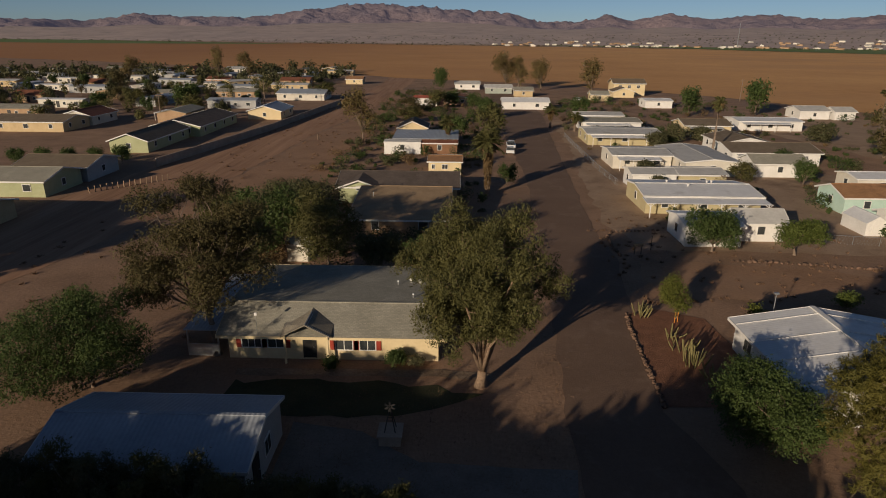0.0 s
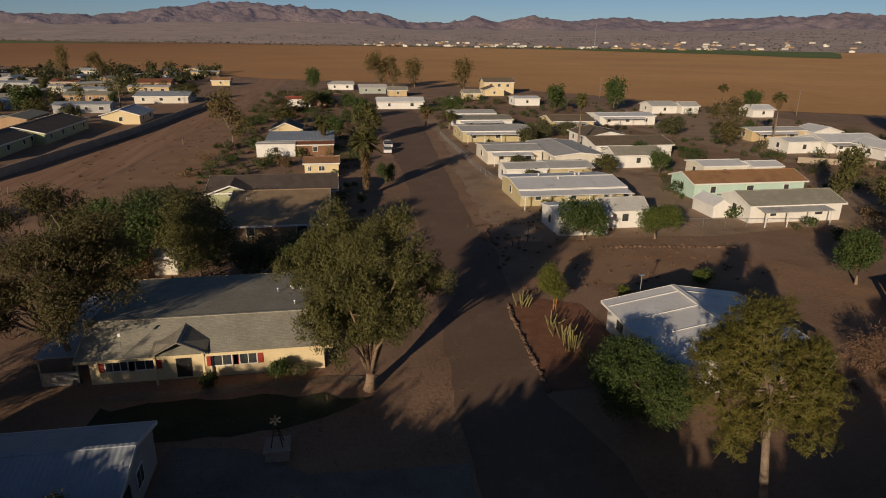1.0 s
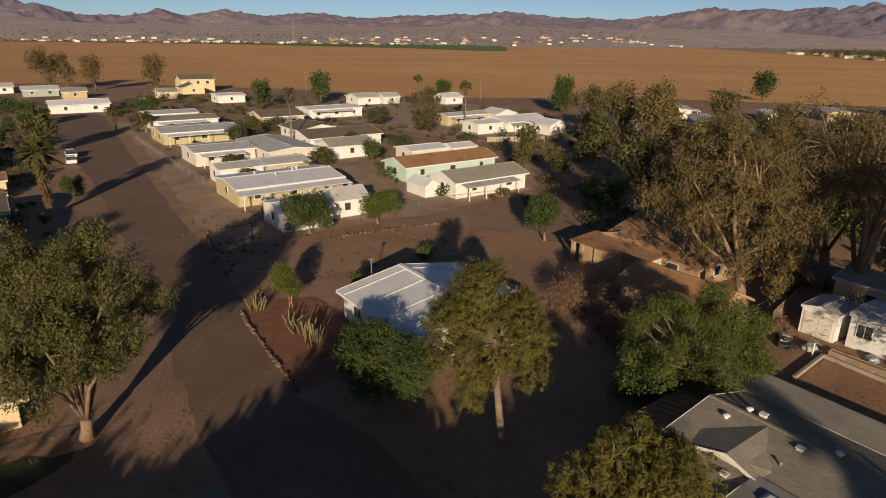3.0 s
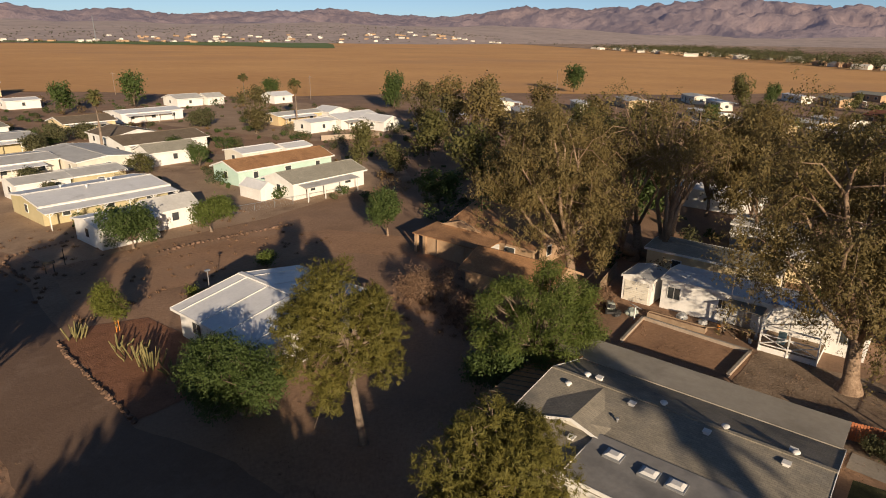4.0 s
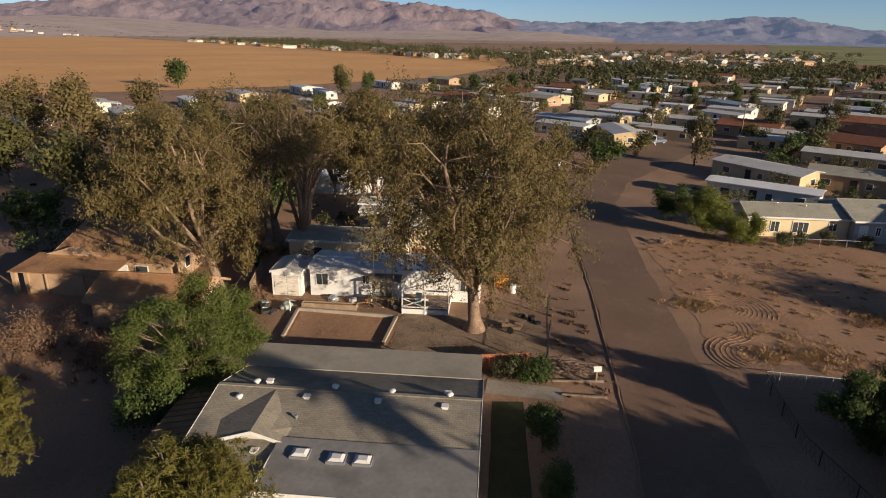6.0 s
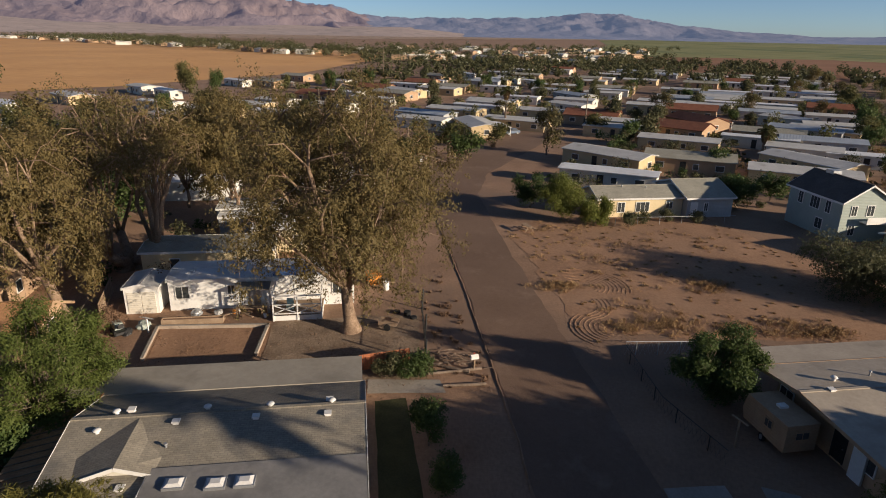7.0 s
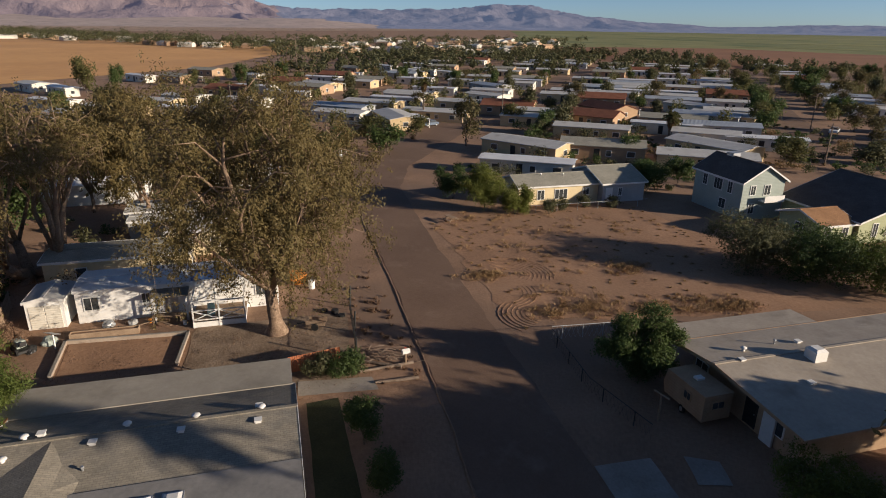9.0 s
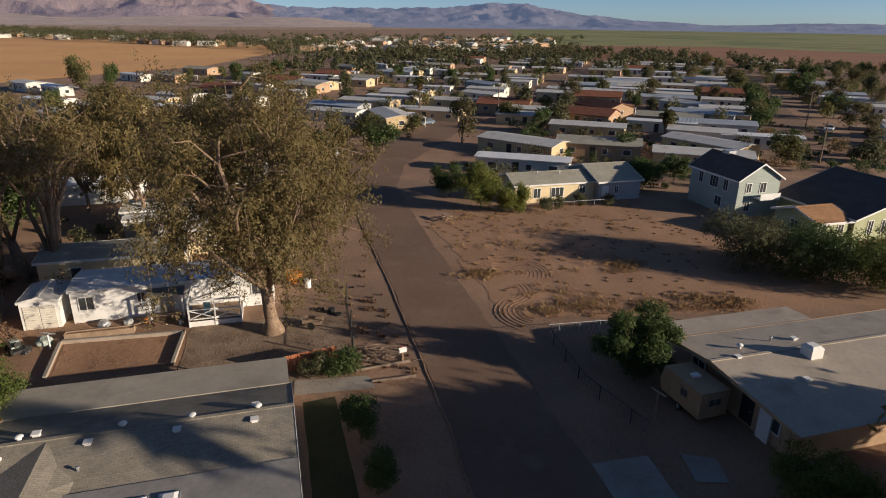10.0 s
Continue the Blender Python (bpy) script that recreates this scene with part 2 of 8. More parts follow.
WALLS = {
    "white": WHITE_PAINT,
    "cream": CREAM_PAINT,
    "offwhite": material("offwhite_siding", (0.58, 0.54, 0.46), (0.70, 0.66, 0.57), 2.0, 0.7, 0.3, 10, wave=("Z", 0.2)),
    "yellow": material("yellow_paint", (0.43, 0.37, 0.21), (0.53, 0.46, 0.28), 2.0, 0.75, 0.1, 10),
    "green": material("pale_green_siding", (0.34, 0.36, 0.20), (0.43, 0.45, 0.27), 2.0, 0.75, 0.3, 10, wave=("Z", 0.2)),
    "turquoise": material("pale_turquoise_paint", (0.42, 0.58, 0.50), (0.52, 0.68, 0.60), 2.0, 0.75, 0.1, 10),
    "beige": material("beige_stucco", (0.48, 0.36, 0.20), (0.60, 0.47, 0.28), 2.0, 0.9, 0.2, 12),
    "tan": material("tan_stucco", (0.34, 0.22, 0.13), (0.46, 0.32, 0.20), 2.0, 0.9, 0.2, 12),
    "blue": material("grey_green_siding", (0.31, 0.35, 0.31), (0.40, 0.44, 0.39), 2.0, 0.75, 0.3, 10, wave=("Z", 0.2)),
    "brown": material("brown_siding", (0.17, 0.085, 0.045), (0.26, 0.14, 0.075), 1.6, 0.8, 0.2, 10),
    "grey": material("grey_siding", (0.34, 0.34, 0.33), (0.45, 0.45, 0.44), 2.0, 0.75, 0.25, 10, wave=("Z", 0.2)),
    "pink": material("pink_stucco", (0.44, 0.27, 0.18), (0.54, 0.35, 0.25), 2.0, 0.9, 0.2, 12),
}
ROOFS = {
    "white": material("white_metal_roof", (0.60, 0.60, 0.60), (0.76, 0.76, 0.755), 3.0, 0.45, 0.1, 10, wave=("X", 0.3), spots=((0.44, 0.43, 0.41), 2.4, 0.56, 0.76)),
    "pale": material("pale_coated_roof", (0.42, 0.41, 0.39), (0.57, 0.56, 0.53), 2.6, 0.7, 0.2, 9, spots=((0.33, 0.31, 0.28), 3.0, 0.54, 0.74)),
    "coated": material("white_coated_roof", (0.34, 0.290, 0.230), (0.46, 0.398, 0.320), 2.6, 0.8, 0.3, 9, spots=((0.28, 0.24, 0.19), 3.0, 0.54, 0.74)),
    "grey": material("grey_shingle_roof", (0.215, 0.192, 0.152), (0.345, 0.308, 0.245), 1.6, 0.92, 0.35, 12, spots=((0.155, 0.15, 0.14), 3.6, 0.52, 0.72), courses=(0.33, 0.15)),
    "tan": material("tan_shingle_roof", (0.31, 0.215, 0.125), (0.43, 0.31, 0.19), 2.0, 0.92, 0.35, 12, courses=(0.33, 0.15)),
    "sage": material("sage_shingle_roof", (0.27, 0.258, 0.210), (0.385, 0.365, 0.302), 2.4, 0.92, 0.35, 12, courses=(0.33, 0.15)),
    "dark": material("dark_shingle_roof", (0.085, 0.067, 0.058), (0.150, 0.121, 0.104), 2.0, 0.92, 0.35, 12, courses=(0.33, 0.15)),
    "umber": material("umber_shingle_roof", (0.15, 0.115, 0.08), (0.22, 0.175, 0.125), 2.0, 0.92, 0.35, 12, courses=(0.33, 0.15)),
    "brown": material("brown_shingle_roof", (0.30, 0.160, 0.076), (0.43, 0.240, 0.120), 2.0, 0.92, 0.35, 12, spots=((0.21, 0.11, 0.06), 3.0, 0.52, 0.72), courses=(0.33, 0.15)),
    "rust": material("rust_brown_roof", (0.19, 0.07, 0.04), (0.28, 0.115, 0.065), 2.0, 0.92, 0.35, 12, courses=(0.33, 0.15)),
    "putty": material("putty_coated_roof", (0.30, 0.270, 0.222), (0.40, 0.362, 0.300), 3.2, 0.85, 0.25, 9, spots=((0.25, 0.225, 0.185), 4.0, 0.52, 0.72)),
    # slate: grey darkened to hold the shade that lies on the front roof
    "slate": material("shade_toned_roof", (0.185, 0.178, 0.170), (0.275, 0.262, 0.245), 2.6, 0.8, 0.25, 9, spots=((0.15, 0.145, 0.14), 3.0, 0.52, 0.74)),
    "steel": material("blue_grey_metal_roof", (0.27, 0.30, 0.34), (0.39, 0.42, 0.46), 2.6, 0.5, 0.4, 10, wave=("X", 0.3)),
    "red": material("red_metal_roof", (0.36, 0.085, 0.05), (0.46, 0.13, 0.08), 2.0, 0.7, 0.3, 10, wave=("X", 0.3)),
}


# ---- mesh helpers ----
def mesh_of(name, verts, faces, mat, smooth=False):
    me = bpy.data.meshes.new(name)
    me.from_pydata([tuple(v) for v in verts], [], faces)
    me.materials.append(mat)
    if smooth:
        me.polygons.foreach_set("use_smooth", [True] * len(me.polygons))
    me.update()
    return me


class Form:
    """Verts and faces of one mesh, gathered piece by piece."""

    def __init__(self):
        self.v, self.f = [], []

    def add(self, verts, faces):
        n = len(self.v)
        self.v += [Vector(v) for v in verts]
        self.f += [tuple(i + n for i in f) for f in faces]
        return self

    def box(self, x0, y0, z0, x1, y1, z1, m=None):
        c = [Vector(p) for p in ((x0, y0, z0), (x1, y0, z0), (x1, y1, z0), (x0, y1, z0), (x0, y0, z1), (x1, y0, z1), (x1, y1, z1), (x0, y1, z1))]
        if m is not None:
            c = [m @ p for p in c]
        return self.add(c, [(3, 2, 1, 0), (4, 5, 6, 7), (0, 1, 5, 4), (1, 2, 6, 5), (2, 3, 7, 6), (3, 0, 4, 7)])

    def beam(self, a, b, w, h=None):
        """A square bar from a to b."""
        a, b = Vector(a), Vector(b)
        q = (b - a).to_track_quat("Z", "Y").to_matrix().to_4x4()
        return self.box(-w / 2, -(h or w) / 2, 0, w / 2, (h or w) / 2, (b - a).length, Matrix.Translation(a) @ q)

    def slab(self, top, thick):
        """A sheet with the given upper corners (counterclockwise from above), that thick."""
        n = len(top)
        low = [Vector(p) - Vector((0, 0, thick)) for p in top]
        return self.add([*top, *low], [tuple(range(n)), tuple(range(2 * n - 1, n - 1, -1))] + [(i, i + n, (i + 1) % n + n, (i + 1) % n) for i in range(n)])

    def tube(self, points, radii, sides=7):
        """A tapered tube through the points."""
        rings = []
        for k, p in enumerate(points):
            a, b = Vector(points[max(k - 1, 0)]), Vector(points[min(k + 1, len(points) - 1)])
            q = (b - a).to_track_quat("Z", "Y")
            rings.append([Vector(p) + q @ Vector((radii[k] * math.cos(2 * math.pi * s / sides), radii[k] * math.sin(2 * math.pi * s / sides), 0)) for s in range(sides)])
        f = [(k * sides + s, k * sides + (s + 1) % sides, (k + 1) * sides + (s + 1) % sides, (k + 1) * sides + s) for k in range(len(points) - 1) for s in range(sides)]
        f += [tuple(range(sides - 1, -1, -1)), tuple((len(points) - 1) * sides + s for s in range(sides))]
        return self.add([p for r in rings for p in r], f)

    def mesh(self, name, mat, smooth=False):
        return mesh_of(name, self.v, self.f, mat, smooth)


def part(name, form, mat, parent, label="", smooth=False, at=None):
    ob = new(name, form.mesh(name, mat, smooth) if isinstance(form, Form) else form)
    ob.parent = parent
    if at is not None:
        ob.matrix_basis = at
    return tagged(ob, label)


def thing(name, m, label, category, group="", kind=""):
    ob = new(name)
    ob.empty_display_size = 0.3
    ob.matrix_basis = m
    return tagged(ob, label, category, group, kind)


def single(name, form, mat, label, category="", group="", kind="", m=None, smooth=False):
    ob = new(name, form.mesh(name, mat, smooth) if isinstance(form, Form) else form)
    if m is not None:
        ob.matrix_basis = m
    return tagged(ob, label, category, group, kind)


# ---- ground, fields, roads ----
def sheet(name, outline, z, mat, label, rough=0.0, step=4.0, category="", kind="structure"):
    """A flat sheet with the given outline, its edge broken by rough metres."""
    pts = []
    for (ax, ay), (bx, by) in zip(outline, outline[1:] + outline[:1]):
        n = max(1, int(math.hypot(bx - ax, by - ay) / step))
        for k in range(n):
            x, y = ax + (bx - ax) * k / n, ay + (by - ay) * k / n
            o = rough * noise.noise((x * 0.35, y * 0.35, z * 50)) + rough * 0.6 * noise.noise((x * 1.3, y * 1.3, 7))
            pts.append((x + o, y + o * 0.8))
    bm = bmesh.new()
    vs = [bm.verts.new((x, y, z)) for x, y in pts]
    es = [bm.edges.new((vs[i], vs[(i + 1) % len(vs)])) for i in range(len(vs))]
    bmesh.ops.triangle_fill(bm, edges=es, use_beauty=True)
    for f in bm.faces:
        if f.normal.z < 0:
            f.normal_flip()
    me = bpy.data.meshes.new(name)
    bm.to_mesh(me)
    bm.free()
    me.materials.append(mat)
    ob = new(name, me)
    return tagged(ob, label, category or name.split("_")[-1], kind=kind)


f = Form()
R = 6500
xs = sorted({-R, -2500, -1000, -400, *range(-200, 401, 50), 1000, 2500, R})
for x0, x1 in zip(xs, xs[1:]):
    for y0, y1 in zip(xs, xs[1:]):
        f.add([(x0, y0, 0), (x1, y0, 0), (x1, y1, 0), (x0, y1, 0)], [(0, 1, 2, 3)])
single("ground", f, DIRT, "bare brown desert dirt reaching to the horizon", "ground", kind="structure")

sheet("desert_plain", [(-5800, 1500), (-3000, 3300), (-700, 1990), (-40, 1815), (500, 1512), (1000, 1460), (2000, 1310), (1360, 680), (1700, 300), (3200, -1500), (5800, -1500), (5800, 5800), (-5800, 5800)], 0.5, DESERT, "tan desert plain with low scrub behind the fields", step=400)
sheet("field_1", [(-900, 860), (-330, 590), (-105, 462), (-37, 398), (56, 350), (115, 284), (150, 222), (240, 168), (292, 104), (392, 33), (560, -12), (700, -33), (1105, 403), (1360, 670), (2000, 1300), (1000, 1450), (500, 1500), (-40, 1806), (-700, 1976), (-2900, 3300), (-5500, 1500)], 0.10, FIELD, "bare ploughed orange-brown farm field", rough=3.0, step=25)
sheet("field_2", [(250, 1890), (500, 1620), (604, 1330), (740, 1120), (752, 960), (800, 905), (1090, 1240), (1240, 1440), (1000, 1610), (600, 1800), (330, 1960)], 0.62, GREEN_FIELD, "thin strip of green crop along the far field edge", rough=4, step=60)
BROWN_FIELD = material("red_brown_field", (0.20, 0.092, 0.045), (0.29, 0.145, 0.075), 60, 0.98, 0.5, 14, coords="World")
sheet("field_3", [(640, -222), (560, -235), (360, -252), (322, -372), (300, -760), (470, -700), (525, -621), (607, -591), (707, -564), (739, -432), (738, -305)], 0.12, BROWN_FIELD, "bare ploughed red-brown farm field beyond the town", rough=3, step=25)
sheet("field_4", [(735, -300), (736, -432), (704, -561), (605, -588), (523, -618), (468, -697), (1500, -3300), (3000, -3700), (4300, -2400), (2800, -1080), (1500, -600), (1000, -380)], 0.2, VALLEY, "wide green crop field on the valley floor", step=120)
for k, (s, w) in enumerate(((1.16, 0.05), (1.5, 0.09), (2.3, 0.2))):
    sheet("field_%d" % (5 + k), [(738 * s, -320 * s), (738 * (s + w), -320 * (s + w)), (735 * (s + w), -440 * (s + w)), (590 * (s + w), -600 * (s + w)), (480 * (s + w), -690 * (s + w)), (480 * s, -690 * s), (590 * s, -600 * s), (735 * s, -440 * s)], 0.45, PALE_FIELD, "pale ripening strip in the green crop field", step=150)
sheet("field_8", [(-5000, 2300), (-900, 1600), (-420, 1790), (-700, 1960), (-2900, 3250)], 0.3, GREEN_FIELD, "dark green crop strip at the field's far side", step=150)

sheet("road_1", [(7.4, -40), (7.6, 30), (8.0, 38), (9.0, 50), (11.2, 80), (13.2, 116), (12.6, 154), (13.6, 212), (15, 330), (27, 330), (29, 214), (25.6, 175), (22.5, 130), (19.6, 92), (19.2, 84), (19.2, 70), (17.2, 56), (15.6, 46), (14.9, 38), (17, 30), (17, -40)], 0.030, ASPHALT, "worn brown-grey asphalt village street, sand on its edges", rough=0.35, step=1.5)
sheet("road_2", [(17, -16), (27, -14.8), (47, -15.2), (75, -15.9), (97, -17.2), (112, -22), (125, -30), (160, -52), (215, -90), (300, -150), (306, -142), (222, -80), (165, -42), (133, -20), (122, -13.5), (106, -9.8), (90, -8.9), (60, -8.6), (45, -8.2), (33, -7.8), (17, -6.5)], 0.034, ASPHALT, "worn brown-grey asphalt village street with a sandy edge", rough=0.3, step=1.5)
sheet("road_3", [(19, 57), (26, 58.5), (34, 58), (46, 55), (53, 44), (58, 49), (52, 62), (44, 66.5), (33, 68.5), (22, 69.5)], 0.026, SAND, "sandy side track between the yards", rough=0.5, step=1.5)
sheet("road_4", [(-60, 20), (-50, 45), (-43.5, 80), (-41.9, 106), (-39.7, 128), (-37.4, 168), (-29.5, 222), (-27.7, 277), (-24, 390), (-42, 400), (-40.5, 341), (-46.6, 250), (-52.8, 177), (-58.5, 133), (-60.6, 112), (-64.9, 84), (-75, 20)], 0.024, LANE, "wide sandy dirt lane with soft wheel ruts", rough=1.0, step=2.5)
sheet("bare_strip", [(-40.9, 106), (-38.7, 128), (-36.4, 168), (-28.6, 222), (-26.8, 277), (-18, 272), (-17, 224), (-19, 190), (-24, 150), (-23, 112), (-31, 98), (-38, 84), (-42, 84)], 0.020, SAND, "bare reddish dirt strip beside the sandy lane", rough=1.6, step=2.5, category="ground")
sheet("road_5", [(98, -144), (126, -130), (181, -169), (334, -284), (340, -274), (190, -154), (136, -116), (102, -130)], 0.030, ASPHALT, "grey village street between mobile homes", rough=0.3, step=2)
sheet("vacant_lot", [(48, -17), (76, -17.6), (84, -24), (80, -48), (60, -50), (42, -53), (45, -30)], 0.020, SAND, "vacant sandy lot with scraped dirt and wheel marks", rough=1.2, step=2, category="ground")
sheet("yard_1", [(24, 73.5), (50, 72.5), (62, 74), (82, 74), (90, 84), (88, 112), (74, 118), (56, 140), (34, 200), (29.5, 200), (27, 150), (22.5, 104), (21.5, 86)], 0.018, YARD, "pale bare yards round the mobile homes", rough=1.2, step=2, category="ground")
sheet("yard_2", [(96, 120), (136, 104), (152, 190), (128, 214), (108, 222), (86, 176)], 0.018, YARD, "pale bare yards round the far houses", rough=1.5, step=3, category="ground")
sheet("gravel_yard", [(42, -2.5), (53, -3.2), (53.3, 9), (51.6, 9.7), (42, 9.9)], 0.022, GRAVEL, "pale gravel yard beneath the large eucalyptus", rough=0.4, step=1.5, category="ground")
sheet("lawn_1", [(28.5, -1.2), (39.5, -1.0), (39.3, 1.2), (28.5, 1.3)], 0.028, LAWN, "small dark lawn strip beside the grey-roofed house", rough=0.1, step=1, category="lawn")
sheet("lawn_2", [(-17, 37), (-9, 36.4), (-2, 37.2), (1.2, 39), (-1, 41.2), (-9, 41.6), (-17, 41)], 0.022, LAWN, "dark dry lawn before the cream house", rough=1.6, step=1.5, category="lawn")
sheet("path", [(-17, 43.0), (-1, 43.3), (3, 42.7), (3, 41.6), (-1, 42.2), (-17, 41.9)], 0.040, GRAVEL, "curved pale gravel garden path by the cream house", rough=0.25, step=1, category="path")
sheet("drive_1", [(-10.8, 36), (-10.8, 27.5), (7.2, 27.5), (7.6, 31.5), (-2, 32), (-6, 35)], 0.036, material("old_concrete", (0.15, 0.125, 0.10), (0.25, 0.21, 0.175), 2.5, 0.92, 0.4, 14), "grey concrete driveway slab beside the metal barn", rough=0.15, step=1, category="driveway")
sheet("drive_2", [(24.0, -14.6), (28.5, -14.9), (28.4, -18.5), (24.6, -18.2)], 0.040, CONCRETE, "pale concrete driveway slab at the street", rough=0.1, step=1, category="driveway")
sheet("drive_3", [(28.0, -20.6), (27.0, -22.4), (25.0, -21.8), (25.6, -19.9)], 0.040, CONCRETE, "worn concrete slab by the low-roofed house", rough=0.08, step=0.8, category="driveway")
sheet("planting_bed", [(16.6, 54.4), (19.3, 55.6), (23.5, 53.5), (24, 46), (20, 38.6), (15.4, 38.7), (15.9, 46.6)], 0.045, material("red_gravel", (0.17, 0.075, 0.04), (0.29, 0.14, 0.08), 1.2, 0.95, 1.0, 9, coords="World"), "red gravel planting bed edged with stones", rough=0.15, step=1, category="garden bed")
sheet("pavement", [(39.8, -3.9), (41.6, -3.7), (42.2, 1.6), (40.3, 1.7)], 0.05, CONCRETE, "pale concrete walk beside the grey-roofed house", rough=0.03, step=1, category="pavement")


# ---- mountains ----
SKYLINE = [(-180, 0.9), (-120, 1.2), (-60, 1.0), (-36, 1.05), (-30, 0.92), (-26, 1.5), (-20, 1.3), (-16, 1.5), (-12, 2.2), (-8, 2.6), (-4, 2.55), (3, 2.1), (7, 1.4), (10, 1.3), (12.8, 1.85), (14.5, 1.35), (17.7, 1.85), (20.5, 1.45), (25, 1.8), (28.5, 1.45), (35, 1.75), (41, 2.15), (45.5, 1.7), (52.5, 1.65), (57.5, 2.5), (63, 2.25), (68, 2.6), (73.4, 3.2), (79, 2.9), (84.5, 2.4), (88, 2.1), (91, 1.3), (98, 1.16), (105.5, 1.28), (110, 1.75), (113, 1.6), (117, 0.9), (122, 0.42), (128, 0.1), (131, 0.12), (134, 0.32), (140, 0.3), (150, 0.6), (180, 0.9)]


def skyline(a):
    a = a - 360 if a > 180 else a
    for (a0, e0), (a1, e1) in zip(SKYLINE, SKYLINE[1:]):
        if a0 <= a <= a1:
            return e0 + (e1 - e0) * (a - a0) / (a1 - a0)
    return 0.9


def bajada(x, y):
    """The height of the gently rising desert apron at the mountains' foot."""
    r, a = math.hypot(x, y), math.degrees(math.atan2(x, y))
    edges = [(-180, 3000), (-60, 3000), (-42, 3300), (-25, 2500), (-8, 2150), (0, 1950), (50, 1900), (62, 2600), (75, 3000), (94, 3000), (100, 3500), (107, 4600), (180, 4600)]
    for (a0, e0), (a1, e1) in zip(edges, edges[1:]):
        if a0 <= a <= a1:
            start = e0 + (e1 - e0) * (a - a0) / (a1 - a0)
    z = 0.05 * (r - start) + 5.0 * noise.noise((x / 300, y / 300, 1.7)) * min(1.0, max(0.0, (r - start) / 500))
    return max(-2.0, min(z, 18 + r * math.tan(radians(0.5 * skyline(a)))))


verts, faces = [], []
rings, azimuths = [1850 + 90 * k for k in range(30)], [-180 + 1.2 * k for k in range(301)]
for a in azimuths:
    for r in rings:
        x, y = r * math.sin(radians(a)), r * math.cos(radians(a))
        verts.append((x, y, bajada(x, y)))
n = len(rings)
for k in range(len(azimuths) - 1):
    for j in range(n - 1):
        faces.append(((k + 1) * n + j, (k + 1) * n + j + 1, k * n + j + 1, k * n + j))
single("desert_rise", mesh_of("desert_rise", verts, faces, BAJADA, True), BAJADA, "smooth grey-brown desert apron below the mountains, haze put in as glow", "desert", kind="structure")


def mountains(a0, a1, push, fade, mat, name, label):
    verts, faces = [], []
    rings = [3350 + push + 28 * k for k in range(52)]
    count = int((a1 - a0) / 0.24)
    azimuths = [a0 + (a1 - a0) * k / count for k in range(count + 1)]
    for a in azimuths:
        for r in rings:
            x, y = r * math.sin(radians(a)), r * math.cos(radians(a))
            u = (r - 3350 - push) / 1150.0
            rise = min(1.0, max(0.0, u)) ** 1.7 if u <= 1 else max(0.0, 1 - (u - 1) * 1.6)
            bend = 60 * noise.noise((x / 200, y / 200, 8.0))
            spur = 1 - abs(noise.noise(((x + bend) / 330, (y - bend) / 330, 3.1))) * 2.4
            rib = 1 - abs(noise.noise(((x - bend) / 120, (y + bend) / 120, 9.0))) * 2.4
            crag = 1 - abs(noise.noise((x / 48, y / 48, 5.5))) * 2.4
            top = (math.tan(radians(skyline(a))) * (4480 + push) + 25) * min(1.0, max(0.0, (fade - a) / 7.0))
            h = top * (0.94 * rise + 1.05 * rise * (1 - rise) * (spur - 0.45) + 0.28 * rise * (1.15 - rise) * (rib - 0.4) + 0.085 * rise * (crag - 0.4) + 0.05 * rise * (spur - 0.2))
            verts.append((x, y, h if u > 0.02 else -2.0))
    n = len(rings)
    for k in range(len(azimuths) - 1):
        for j in range(n - 1):
            faces.append(((k + 1) * n + j, (k + 1) * n + j + 1, k * n + j + 1, k * n + j))
    single(name, mesh_of(name, verts, faces, mat, True), mat, label, "mountains", kind="structure")


mountains(-70, 98, 0, 98, ROCK, "backdrop_1", "bare rugged purple-brown desert mountain range, haze put in as glow")
mountains(86, 290, 20, 400, FAR_ROCK, "backdrop_2", "far mountain range, its blue-grey haze put in as glow")


# ---- buildings ----
WINDOWS = {}


def window_meshes(w, h, bars):
    """A white frame board, and the panes that stand just proud of it."""
    t = 0.09
    f = Form().box(-w / 2 - t, -0.07, -t, w / 2 + t, 0.0, h + t)
    panes = []
    cw = (w - 0.06 * (bars - 1)) / bars
    for k in range(bars):
        x = -w / 2 + k * (cw + 0.06)
        panes.append(Form().box(x, -0.076, 0.0, x + cw, -0.05, h))
    return f, panes


WIN_DATA = {}


def add_window(owner, at, w, h, bars=2, frame_mat=None, shutters=False):
    frame_mat = frame_mat or WHITE_PAINT
    key = (round(w, 2), round(h, 2), bars, frame_mat.name)
    if key not in WIN_DATA:
        f, p = window_meshes(w, h, bars)
        WIN_DATA[key] = (f.mesh("window", frame_mat), [q.mesh("pane", GLASS) for q in p])
    fm, pms = WIN_DATA[key]
    win = part("window", fm, None, owner, at=at)
    for pm in pms:
        part("pane", pm, None, win)
    if shutters:
        for s in (-1, 1):
            f = Form().box(s * (w / 2 + 0.3) - 0.19, -0.06, -0.05, s * (w / 2 + 0.3) + 0.19, 0, h + 0.05)
            part("shutter", f, RED_PAINT, win, "dark red wooden shutter")
    return win


DOOR_DATA = {}


